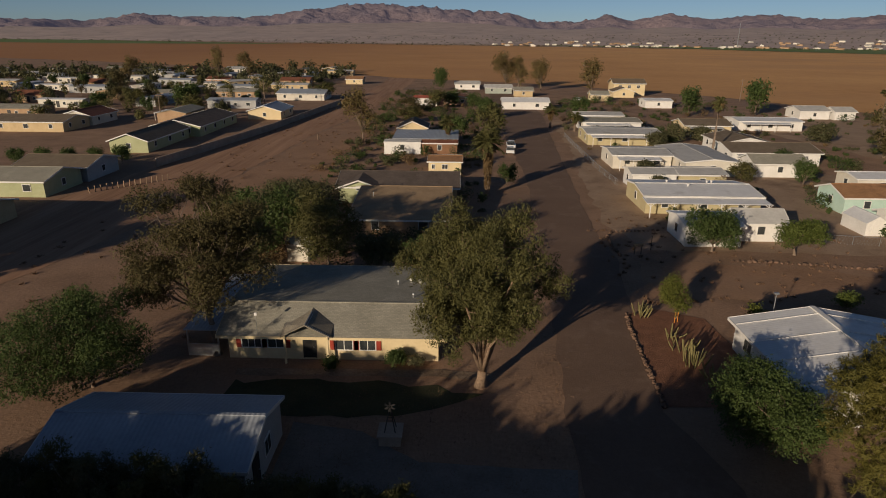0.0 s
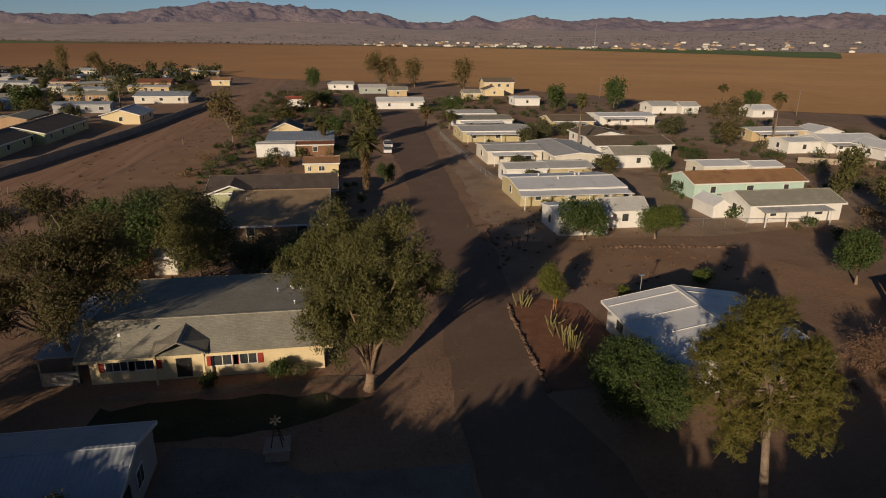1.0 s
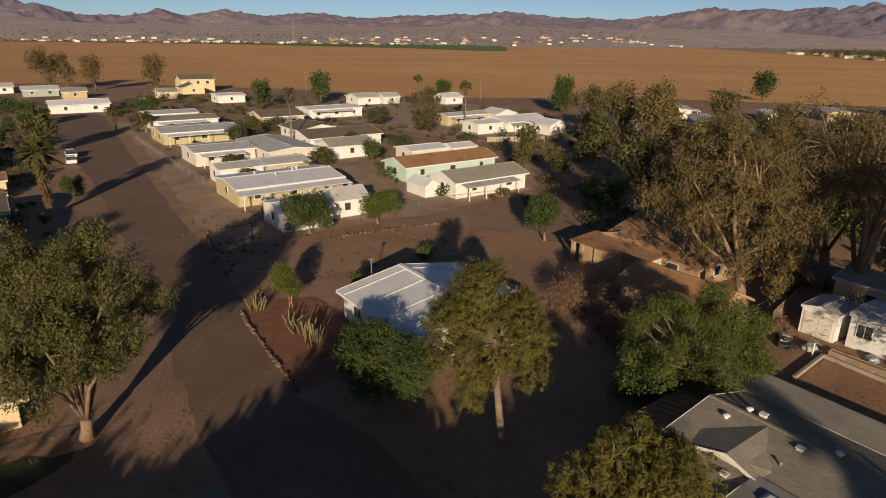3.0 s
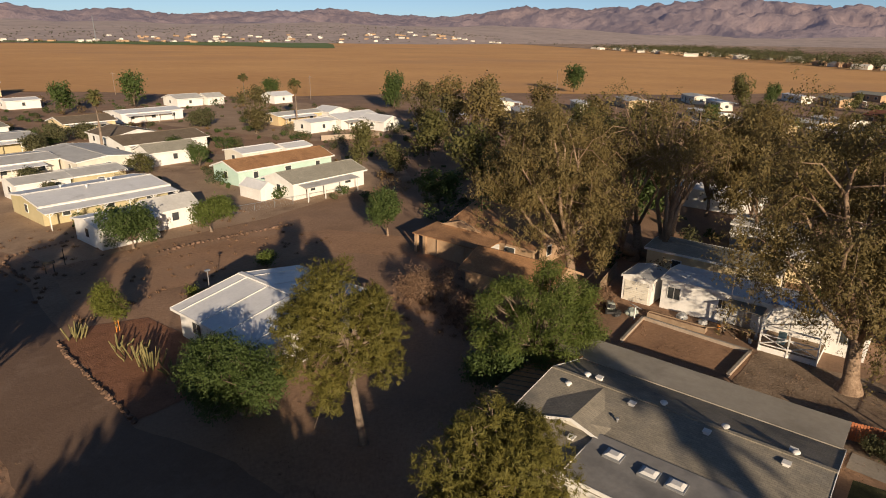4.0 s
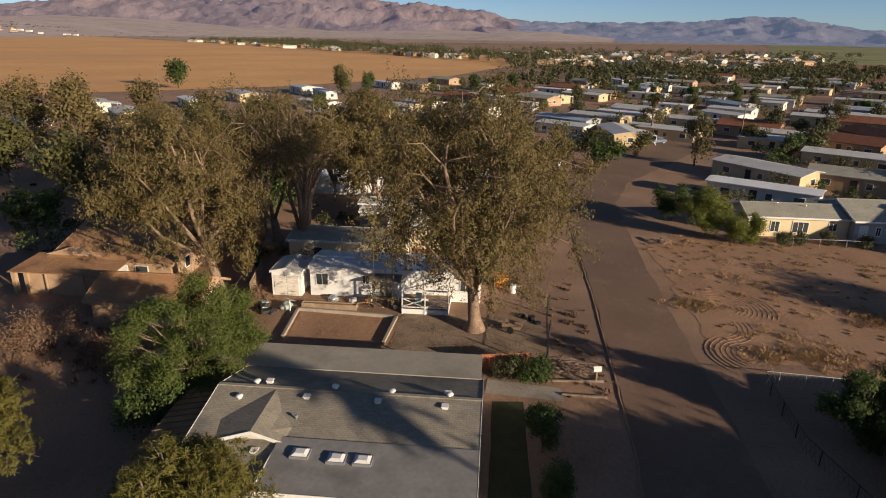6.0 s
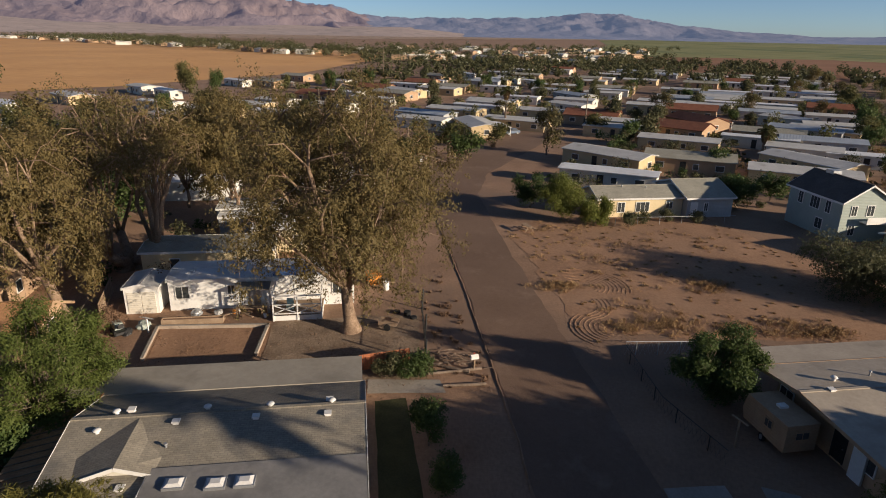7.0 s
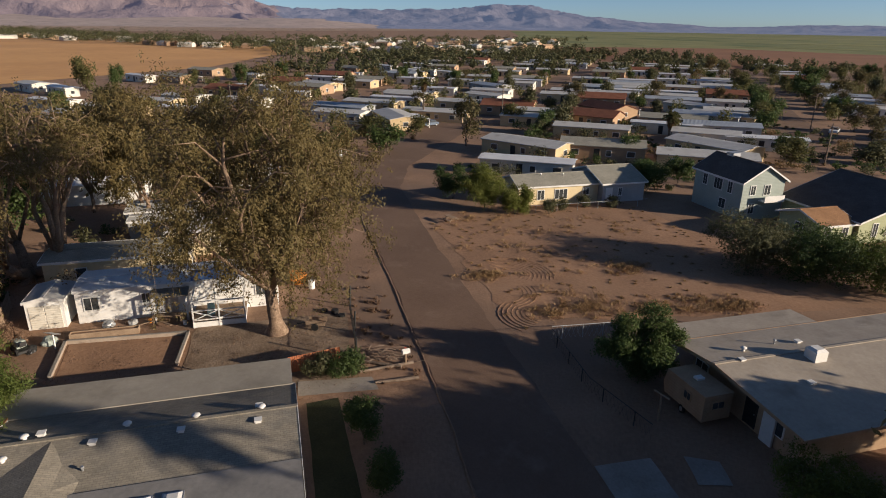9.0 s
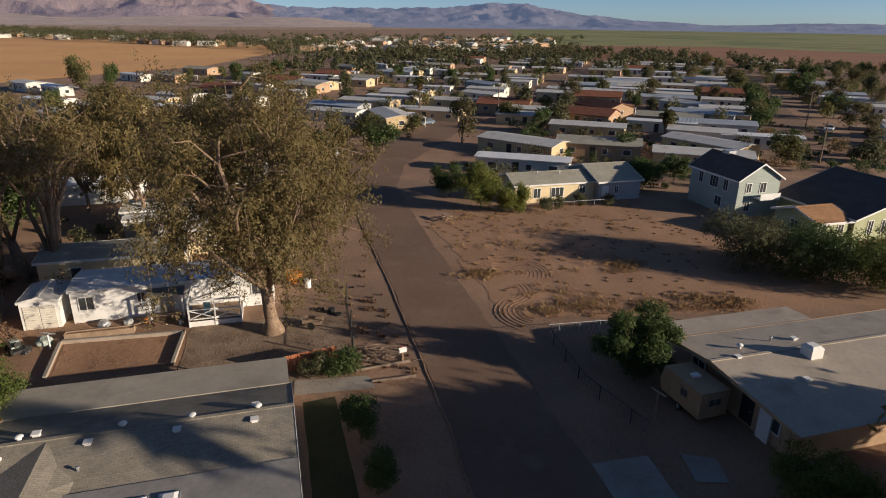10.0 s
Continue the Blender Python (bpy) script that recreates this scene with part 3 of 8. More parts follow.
def add_door(owner, at, w=0.92, h=2.03, mat=None, label="", handle=True):
    mat = mat or WHITE_PAINT
    key = (w, h, mat.name)
    if key not in DOOR_DATA:
        f = Form().box(-w / 2, -0.05, 0.02, w / 2, 0, h)
        for z0, z1 in ((0.15, 0.9), (1.05, h - 0.15)):
            f.box(-w / 2 + 0.12, -0.062, z0, w / 2 - 0.12, -0.05, z1)
        f.box(-w / 2 - 0.08, -0.07, 0, -w / 2, 0, h + 0.08).box(w / 2, -0.07, 0, w / 2 + 0.08, 0, h + 0.08).box(-w / 2, -0.07, h, w / 2, 0, h + 0.08)
        k = Form().box(w / 2 - 0.14, -0.12, 0.96, w / 2 - 0.08, -0.05, 1.03)
        DOOR_DATA[key] = (f.mesh("door", mat), k.mesh("door_handle", GALVANISED))
    dm, km = DOOR_DATA[key]
    d = part("door", dm, None, owner, label, at=at)
    if handle:
        part("door_handle", km, None, d)
    return d


def side_pose(side, u, a, b, z, out=0.0):
    if side == "S":
        return pose(u, -b - out, z, 0, 0, 0)
    if side == "N":
        return pose(-u, b + out, z, 0, 0, 180)
    if side == "E":
        return pose(a + out, u, z, 0, 0, 90)
    return pose(-a - out, -u, z, 0, 0, -90)


TURN = {"x": {"S": "S", "N": "N", "E": "E", "W": "W"}, "y": {"S": "W", "N": "E", "E": "S", "W": "N"}}


FOOTPRINTS = []


def house(name, label, x0, x1, y0, y1, ridge, eave, rise, wall, roof, over=0.4, wins=(), doors=(), trim=WHITE_PAINT, offset=0.0, turn=0.0, category="house", group="", auto=True, back_drop=0.0, shutters=False, plain=False):
    """A gabled building over the given rectangle, its ridge along x or y. wins: (side, u, w, h, sill); sides are S (-y), N, E (+x), W."""
    FOOTPRINTS.append((x0 - 1.2, x1 + 1.2, y0 - 1.2, y1 + 1.2))
    cx, cy = (x0 + x1) / 2, (y0 + y1) / 2
    a, b = ((x1 - x0) / 2, (y1 - y0) / 2) if ridge == "x" else ((y1 - y0) / 2, (x1 - x0) / 2)
    t = thing(name, pose(cx, cy, 0, 0, 0, (0 if ridge == "x" else 90) + turn), label, category, group)
    wm, rm = WALLS[wall], ROOFS[roof]
    yo = offset
    f = Form()
    ends = []
    for s in (-1, 1):
        ends.append([(s * a, -b, 0), (s * a, b, 0), (s * a, b, eave - back_drop), (s * a, yo, eave + rise - 0.03), (s * a, -b, eave)])
    f.add(ends[0] + ends[1], [(4, 3, 2, 1, 0), (5, 6, 7, 8, 9), (0, 5, 9, 4), (1, 2, 7, 6), (2, 3, 8, 7), (3, 4, 9, 8)])
    part("wall", f, wm, t)
    th = 0.14
    for s in (-1, 1):
        run = b + yo if s < 0 else b - yo
        drop = rise + (back_drop if s > 0 else 0)
        low = eave - (back_drop if s > 0 else 0) - over * drop / max(run, 0.1)
        top = [(-a - over, s * (b + over), low + th), (a + over, s * (b + over), low + th), (a + over, yo, eave + rise + th), (-a - over, yo, eave + rise + th)]
        if s > 0:
            top = top[::-1]
        sl = part("roof_slope", Form().slab(top, th), rm, t)
        g = Form()
        e = s * (b + over + 0.012)
        g.box(-a - over, min(e, e + s * 0.03), low - 0.08, a + over, max(e, e + s * 0.03), low + th + 0.02)
        for q in (-1, 1):
            X = q * (a + over + 0.015)
            g.add(
                [(X - 0.015, s * (b + over), low - 0.06), (X + 0.015, s * (b + over), low - 0.06), (X + 0.015, yo, eave + rise - 0.06), (X - 0.015, yo, eave + rise - 0.06),
                 (X - 0.015, s * (b + over), low + th + 0.03), (X + 0.015, s * (b + over), low + th + 0.03), (X + 0.015, yo, eave + rise + th + 0.03), (X - 0.015, yo, eave + rise + th + 0.03)],
                [(0, 1, 2, 3), (7, 6, 5, 4), (0, 4, 5, 1), (1, 5, 6, 2), (2, 6, 7, 3), (3, 7, 4, 0)])
        if not plain:
            part("fascia", g, trim, sl)
    if not plain:
        part("ridge_cap", Form().box(-a - over, yo - 0.12, eave + rise + th - 0.02, a + over, yo + 0.12, eave + rise + th + 0.05), rm, t)
    spec = list(wins)
    if auto and not wins:
        for side, half in (("S", x1 - x0), ("W", y1 - y0), ("E", y1 - y0), ("N", x1 - x0)):
            n = max(1, int(half / 5.6))
            for k in range(n):
                u = (k + 0.5) / n * half - half / 2
                spec.append((side, u, 1.2 if k % 2 else 0.9, 1.05, 1.0))
    for side, u, w, h, sill in spec:
        add_window(t, side_pose(TURN[ridge][side], u, a, b, sill), w, h, 1 if plain or auto and not wins else 2 if w < 1.5 else 3, shutters=shutters)
    for side, u, mat in doors:
        add_door(t, side_pose(TURN[ridge][side], u, a, b, 0.15), mat=mat, handle=not plain)
    return t


def roof_vents(owner, spots, tall=0.35, label="white metal roof vent"):
    for x, y, z, kind in spots:
        f = Form()
        if kind == 2:
            f.box(-0.16, -0.16, -0.1, 0.16, 0.16, 0.14).box(-0.21, -0.21, 0.14, 0.21, 0.21, 0.2)
            part("box_vent", f, WHITE_PAINT, owner, label, False, pose(x, y, z))
        elif kind:
            f.tube([(0, 0, -0.1), (0, 0, tall * 0.6)], [0.12, 0.12], 8)
            f.tube([(0, 0, tall * 0.6), (0, 0, tall * 0.8), (0, 0, tall * 1.05), (0, 0, tall * 1.2)], [0.16, 0.24, 0.2, 0.05], 10)
            part("turbine_vent", f, WHITE_PAINT, owner, label, True, pose(x, y, z))
        else:
            f.tube([(0, 0, -0.1), (0, 0, tall)], [0.06, 0.06], 7).tube([(0, 0, tall), (0, 0, tall + 0.08)], [0.11, 0.09], 7)
            part("vent_pipe", f, GALVANISED, owner, "", False, pose(x, y, z))


def awning(owner, x0, x1, y0, y1, z0, z1, mat, posts=(), post_mat=None, name="awning"):
    """A thin sloping roof on posts in the owner's own axes; z0 at y0, z1 at y1."""
    aw = part(name, Form().slab([(x0, y0, z0), (x1, y0, z0), (x1, y1, z1), (x0, y1, z1)], 0.09), mat, owner)
    for x, y in posts:
        z = z0 + (z1 - z0) * (y - y0) / (y1 - y0) - 0.09
        part("post", Form().box(-0.06, -0.06, 0, 0.06, 0.06, z), post_mat or WHITE_PAINT, owner, at=pose(x, y, 0))
    return aw


# the cream house and its barn
h = house("ranch_house", "low cream ranch house with red shutters and sage shingle roof", -18.2, -1.2, 44.7, 57.2, "x", 2.45, 1.15, "cream", "sage", over=0.7, offset=-3.2, back_drop=-0.65,
          wins=[("S", -6.6, 1.5, 0.85, 1.05), ("S", -4.6, 1.3, 0.85, 1.05), ("S", 0.9, 1.3, 1.0, 0.95), ("S", 2.8, 1.2, 1.0, 0.95), ("E", 2, 1.2, 1, 1), ("W", 0, 1.2, 1, 1)], doors=[("S", -1.9, DARK_METAL)], shutters=True, trim=CREAM_PAINT)
f = Form()
ax, zt, zb = -2.0, 3.5, 2.45
f.slab([(ax - 2.0, -7.2, zb), (ax, -7.2, zt), (ax, -3.2, zt), (ax - 2.0, -5.6, zb + 0.4)], 0.1)
f.slab([(ax, -7.2, zt), (ax + 2.0, -7.2, zb), (ax + 2.0, -5.6, zb + 0.4), (ax, -3.2, zt)], 0.1)
pg = part("porch_gable", f, ROOFS["grey"], h, "small ribbed grey porch gable")
f = Form()
for k in range(14):
    u = 0.06 + k * 0.14
    zz = zt - (zt - zb) * u / 2.0
    f.beam((ax + u, -7.2, zz + 0.03), (ax + u, -4.6 - u * 0.8, zz + 0.03), 0.05)
part("rib", f, GALVANISED, pg)
for x in (ax - 1.7, ax + 1.7):
    part("porch_post", Form().box(x - 0.08, -7.1, 0, x + 0.08, -6.94, 2.45), CREAM_PAINT, h)
roof_vents(h, [(4.6, 1.5, 3.45, 0), (5.8, 2.2, 3.42, 1), (6.6, 2.0, 3.42, 1), (6.2, -1.8, 3.62, 0)])
awning(h, -12.2, -9.2, -6.0, 6.0, 2.35, 2.5, ROOFS["steel"], [(-12, -5.8), (-9.5, -5.8), (-12, 0), (-12, 5.6)], GALVANISED, "carport_roof")
part("patio_screen", Form().box(-12.0, -6.0, 0, -9.4, -5.94, 1.1), GALVANISED, h, "low grey metal patio screen")

b = house("metal_barn", "long metal barn with a blue-grey ribbed roof", -23.2, -11.2, 27.6, 34.6, "x", 2.7, 1.0, "grey", "steel", over=0.25, wins=[("E", 0.4, 1.0, 1.0, 1.0)], doors=[("E", -1.8, DARK_METAL)], category="barn")
house("shed", "small pale garden shed behind the cream house", -19.4, -17.0, 67.5, 70.2, "x", 2.0, 0.4, "offwhite", "pale", over=0.15, wins=[("E", 0, 0.5, 0.5, 1.2)], category="shed")

# the grey-roofed house by the street
R = house("grey_roofed_house", "long house with grey shingle roof and white roof vents", 25.8, 37.4, 2.3, 17.6, "y", 2.6, 1.15, "offwhite", "grey", over=0.45, offset=-1.75, wins=[("W", -4, 1.4, 1.1, 0.9), ("W", 3, 1.4, 1.1, 0.9), ("S", -1.5, 1.2, 1, 1)], doors=[("W", 0, WHITE_PAINT)])
# in its own axes x runs along the street side (world y), y towards the street (world -x)
awning(R, -7.95, 10.4, -9.8, -6.1, 2.52, 2.72, ROOFS["putty"], [(-7.6, -9.6), (0, -9.6), (8, -9.6)], WHITE_PAINT, "rear_roof")
part("rear_wall", Form().box(-7.6, -9.2, 0, 8.5, -5.9, 2.4), WALLS["offwhite"], R)
f = Form().slab([(8.1, -6.2, 2.85), (11.0, -2.9, 2.45), (10.8, 4.6, 2.4), (8.1, 3.8, 2.75)], 0.08)
cp = part("carport_roof", f, ROOFS["brown"], R, "brown ribbed carport roof")
f = Form()
for k in range(15):
    y = -5.5 + 0.65 * k
    f.beam((8.15, min(y, 3.7), 2.86), (10.9, y + 0.4, 2.48), 0.05)
part("rib", f, ROOFS["umber"], cp)
for x, y in ((10.6, -2.5), (10.4, 4.1), (8.6, 3.4)):
    part("post", Form().box(x - 0.05, y - 0.05, 0, x + 0.05, y + 0.05, 2.4), GALVANISED, R)
f = Form()
gx = 4.4
f.slab([(gx - 2.8, 2.7, 2.98), (gx, 2.7, 3.88), (gx, -1.5, 3.88), (gx - 2.8, 0.9, 3.36)], 0.12)
f.slab([(gx, 2.7, 3.88), (gx + 2.8, 2.7, 2.98), (gx + 2.8, 0.9, 3.36), (gx, -1.5, 3.88)], 0.12)
gg = part("cross_gable", f, ROOFS["grey"], R)
f = Form()
f.beam((gx - 2.85, 2.76, 2.88), (gx, 2.76, 3.80), 0.04, 0.2).beam((gx, 2.76, 3.80), (gx + 2.85, 2.76, 2.88), 0.04, 0.2)
part("fascia", f, WHITE_PAINT, gg)
part("gable_wall", Form().add([(gx - 2.6, 2.5, 2.8), (gx + 2.6, 2.5, 2.8), (gx, 2.5, 3.7), (gx - 2.6, 1.6, 2.8), (gx + 2.6, 1.6, 2.8), (gx, 1.6, 3.7)],
     [(2, 1, 0), (3, 4, 5), (0, 1, 4, 3), (1, 2, 5, 4), (2, 0, 3, 5)]), WALLS["offwhite"], R)
fr = part("front_roof", Form().slab([(-8.05, 2.3, 3.36), (-8.05, 6.5, 3.20), (2.9, 6.5, 3.20), (2.9, 2.3, 3.36)][::-1], 0.16), ROOFS["slate"], R, "flatter roof over the front rooms, shade put into its slate grey")
part("fascia", Form().box(-8.08, 6.5, 3.0, 2.93, 6.54, 3.23).box(2.9, 2.4, 3.02, 2.94, 6.5, 3.3), WHITE_PAINT, fr)
part("front_wall", Form().box(-7.6, 5.7, 0, 2.6, 6.2, 3.04), WALLS["offwhite"], R)
for x, y, z in ((1.35, 3.6, 3.27), (-0.65, 3.8, 3.26), (-2.05, 3.8, 3.26)):
    s = part("skylight", Form().box(-0.5, -0.42, 0, 0.5, 0.42, 0.16), GALVANISED, R, at=pose(x, y, z, 2))
    part("dome", Form().add([(-0.42, -0.36, 0.16), (0.42, -0.36, 0.16), (0.42, 0.36, 0.16), (-0.42, 0.36, 0.16), (-0.25, -0.2, 0.26), (0.25, -0.2, 0.26), (0.25, 0.2, 0.26), (-0.25, 0.2, 0.26)],
         [(0, 1, 5, 4), (1, 2, 6, 5), (2, 3, 7, 6), (3, 0, 4, 7), (4, 5, 6, 7)]), WHITE_PAINT, s, "white plastic skylight dome")
roof_vents(R, [(0.85, -2.0, 3.85, 1), (-2.65, -1.9, 3.85, 1), (-6.15, -1.9, 3.85, 1), (2.35, -1.0, 3.74, 2), (-1.95, -1.0, 3.74, 2), (-5.95, -0.9, 3.72, 2), (6.35, -0.6, 3.66, 1), (5.85, -2.2, 3.78, 1), (5.15, -2.5, 3.72, 2), (2.45, 0.8, 3.42, 0), (3.95, 3.4, 3.05, 2), (-6.0, -2.3, 3.74, 2)], 0.26)

# the white metal-roofed house under the pines
g = house("white_metal_house", "house with a white standing-seam metal roof", 23.7, 36.1, 36.6, 47.8, "y", 2.6, 1.05, "white", "white", over=0.5, wins=[("W", -3, 1.2, 1.0, 1.0), ("W", 2, 1.2, 1.0, 1.0), ("S", 0, 1.4, 1.0, 1.0)])
for k in range(4):
    x = -4.6 + 3.1 * k
    f = Form()
    for s in (-1, 1):
        f.beam((x, s * 6.65, 2.72), (x, s * 0.05, 3.82), 0.035, 0.06)
    part("seam", f, WHITE_PAINT, g)
part("ridge_vent", Form().box(-6.0, -0.22, 3.78, 6.0, 0.22, 3.9), WHITE_PAINT, g, "white ridge vent")

# the brown carport house
c = house("brown_house", "tan house with a weathered brown shingle roof", 56.5, 70.0, 33.5, 45.5, "y", 2.6, 1.9, "tan", "brown", over=0.6, doors=[("W", 1, WHITE_PAINT)], trim=WALLS["tan"])
awning(c, -2.0, 8.2, 6.0, 10.6, 2.75, 2.4, ROOFS["brown"], [(8.0, 10.3), (4.6, 10.3), (0.8, 10.3)], WALLS["tan"], "carport_roof")
part("carport_wall", Form().box(-1.6, 9.9, 0, 6.4, 10.1, 2.25), WALLS["tan"], c)
for px_ in (6.6, 7.9):
    part("pillar", Form().box(px_ - 0.2, 9.95, 0, px_ + 0.2, 10.35, 2.38), WALLS["tan"], c)
part("carport_gable", Form().add([(1.2, 6.6, 2.8), (7.2, 6.6, 2.8), (4.2, 6.6, 3.7), (1.2, 6.2, 2.8), (7.2, 6.2, 2.8), (4.2, 6.2, 3.7)], [(0, 1, 2)[::-1], (3, 4, 5), (0, 3, 4, 1), (1, 4, 5, 2), (2, 5, 3, 0)]), WALLS["tan"], c)
house("brown_outbuilding", "low tan outbuilding with a brown shingle roof", 47.8, 53.6, 26.8, 36.2, "y", 2.3, 1.3, "tan", "brown", over=0.5, trim=WALLS["tan"], category="outbuilding")

# white mobile home with its porch and shed
s = house("mobile_home", "white single-wide mobile home with a pale metal roof", 56.2, 60.8, 2.6, 19.2, "y", 2.9, 0.25, "white", "white", over=0.12, wins=[("W", -7.1, 1.1, 1.1, 1.2), ("W", -2.8, 0.6, 0.8, 1.5), ("W", 6.9, 1.0, 1.0, 1.2)], doors=[("W", -0.8, GALVANISED), ("W", 3.4, WHITE_PAINT)], category="mobile home")
awning(s, -0.8, 2.2, 2.3, 3.8, 2.6, 2.4, ROOFS["grey"], [(-0.6, 3.6), (2.0, 3.6)], WHITE_PAINT)
part("roof_patch", Form().slab([(-4.6, 0.3, 3.34), (-1.0, 0.3, 3.34), (-1.0, 2.36, 3.14), (-4.6, 2.36, 3.14)], 0.03), BLUE_TARP, s, "blue tarpaulin stretched over the roof")
roof_vents(s, [(3.0, 1.0, 3.2, 2), (6.4, 0.8, 3.2, 2)], 0.2)
s = house("shed", "white metal garden shed with double doors", 55.8, 59.6, 20.0, 22.9, "x", 2.45, 0.3, "white", "pale", over=0.12, auto=False, category="shed")
f = Form()
for u in (-0.62, 0.62):
    f.box(u - 0.58, -0.05, 0.05, u + 0.58, 0, 2.1)
part("double_door", f, WALLS["offwhite"], s, at=side_pose("W", 0, 1.9, 1.45, 0))
s = house("mobile_home", "cream mobile home with a weathered grey roof", 64.5, 69.5, 11, 24, "y", 2.8, 0.3, "cream", "sage", over=0.25, category="mobile home")
house("mobile_home", "cream mobile home half hidden behind the trees", 71.5, 76.5, 4, 14, "y", 2.8, 0.3, "cream", "white", over=0.2, category="mobile home")
house("shed", "small grey flat-roofed shed behind the mobile home", 78, 81, 15, 19, "y", 2.4, 0.15, "grey", "pale", over=0.15, category="shed")
house("shed", "pale storage shed among the trees", 82, 87, 12, 20, "y", 2.4, 0.3, "white", "pale", over=0.15, category="shed")
house("mobile_home", "pale mobile home in the shade of the eucalyptus", 96, 101, 20, 34, "y", 2.8, 0.3, "white", "white", over=0.2, category="mobile home")
house("mobile_home", "pale mobile home behind the broad eucalyptus", 100, 105, -1, 12, "y", 2.8, 0.3, "white", "white", over=0.2, category="mobile home")

# porch of the white mobile home
p = thing("porch", pose(53.0, 5.4, 0), "white timber porch with crossed rails and a lattice skirt", "porch")
part("deck", Form().box(0, 0, 0.5, 3.4, 4.3, 0.62), WOOD, p)
part("skirt", Form().box(0.0, 0, 0.02, 0.06, 4.3, 0.6).box(0, -0.0, 0.02, 3.4, 0.06, 0.6).box(0, 4.24, 0.02, 3.4, 4.3, 0.6), WHITE_PAINT, p)
for y in (0.05, 2.15, 4.25):
    part("post", Form().box(-0.06, y - 0.06, 0.0, 0.06, y + 0.06, 2.35), WHITE_PAINT, p)
for y0, y1 in ((0.05, 2.15), (2.15, 4.25)):
    part("rail", Form().beam((0, y0, 1.55), (0, y1, 1.55), 0.08).beam((0, y0, 0.7), (0, y1, 0.7), 0.08), WHITE_PAINT, p)
    part("cross_brace", Form().beam((0, y0, 0.72), (0, y1, 1.52), 0.07).beam((0, y1, 0.72), (0.0, y0, 1.52), 0.07), WHITE_PAINT, p)
part("top_beam", Form().beam((0, 0, 2.38), (0, 4.3, 2.38), 0.1), WHITE_PAINT, p)
for y in (0.05, 4.25):
    part("side_beam", Form().beam((0, y, 2.38), (3.3, y, 2.5), 0.09), WHITE_PAINT, p)
part("chair", Form().box(1.0, 2.6, 0.62, 1.6, 3.2, 1.05).box(1.5, 2.6, 1.05, 1.6, 3.2, 1.5), WALLS["turquoise"], p)

# the flat-roofed house with the cooler
# tan walls: a darker paint that holds the shade below the eaves
w = house("low_roofed_house", "wide low house with a weathered grey-tan coated roof", 25.6, 35.6, -50, -26.6, "y", 2.72, 0.42, "tan", "coated", over=1.1, offset=-1.75, wins=[("N", -4.0, 1.2, 0.9, 1.1), ("N", 3, 1.4, 1.0, 1.0)], doors=[("N", 1.0, DARK_METAL)], trim=WALLS["tan"])
awning(w, -0.4, 11.5, -9.0, -5.3, 2.5, 2.72, ROOFS["coated"], [(11.2, -8.8), (5.5, -8.8), (-0.2, -8.8)], WHITE_PAINT, "patio_roof")
co = part("swamp_cooler", Form().box(-0.5, -0.5, 0, 0.5, 0.5, 0.75).add([(-0.5, -0.5, 0.75), (0.5, -0.5, 0.75), (0.5, 0.5, 0.75), (-0.5, 0.5, 0.75), (-0.32, -0.32, 0.92), (0.32, -0.32, 0.92), (0.32, 0.32, 0.92), (-0.32, 0.32, 0.92)], [(0, 1, 5, 4), (1, 2, 6, 5), (2, 3, 7, 6), (3, 0, 4, 7), (4, 5, 6, 7)]), WHITE_PAINT, w, "white metal evaporative cooler", at=pose(5.4, -0.75, 3.15))
part("louvre", Form().box(-0.4, -0.52, 0.1, 0.4, -0.5, 0.6), GALVANISED, co)
roof_vents(w, [(10.6, -1.7, 3.22, 2), (9.4, -3.0, 3.12, 1), (6.4, -3.4, 3.08, 0), (4.6, -3.1, 3.1, 2), (8.0, 1.6, 3.02, 2)], 0.3)
part("carport_wall", Form().box(11.8, 2.2, 0, 11.95, 3.2, 2.4), WALLS["white"], w)

# houses beyond the vacant lot
x1 = house("long_cottage", "long cream cottage with white windows and grey roof", 82.4, 88.6, -44.2, -31.6, "y", 2.75, 1.0, "cream", "sage", over=0.35, wins=[("W", -2.9, 1.0, 1.35, 0.75), ("W", 0.3, 1.9, 1.35, 0.75), ("W", 4.3, 0.9, 1.0, 1.1), ("S", 0, 1.2, 1.1, 1)], doors=[])
roof_vents(x1, [(2.0, 0.6, 3.6, 0), (-1.5, 0.9, 3.5, 0)])
house("cottage_garage", "grey-blue gabled garage wing of the long cottage", 81.2, 91.4, -51.2, -44.3, "y", 2.9, 1.5, "grey", "sage", over=0.35, wins=[("W", -0.6, 0.5, 1.1, 1.0)], doors=[("W", -2.4, WHITE_PAINT)])
t2 = house("two_storey_house", "two-storey grey-green sided house with dark shingle roof", 69.0, 79.0, -64.8, -58.1, "x", 5.3, 2.0, "blue", "dark", over=0.4, wins=[("N", 2.6, 0.8, 1.5, 3.3), ("N", 0.2, 1.6, 1.5, 3.3), ("N", -2.6, 0.8, 1.5, 3.3), ("W", -1.7, 0.7, 1.2, 3.5), ("W", 0.6, 0.9, 1.3, 3.4), ("W", -1.6, 0.8, 1.3, 0.9), ("N", 1.5, 1.2, 1.3, 0.9)])
part("roof_cooler", Form().box(-0.7, -0.6, 0, 0.7, 0.6, 0.6), GALVANISED, t2, at=pose(2.2, -0.4, 7.2))
part("balcony", Form().box(-6.2, -2.6, 2.6, -5.0, 0.6, 2.75).box(-6.2, -2.6, 2.75, -6.14, 0.6, 3.5), WHITE_PAINT, t2)
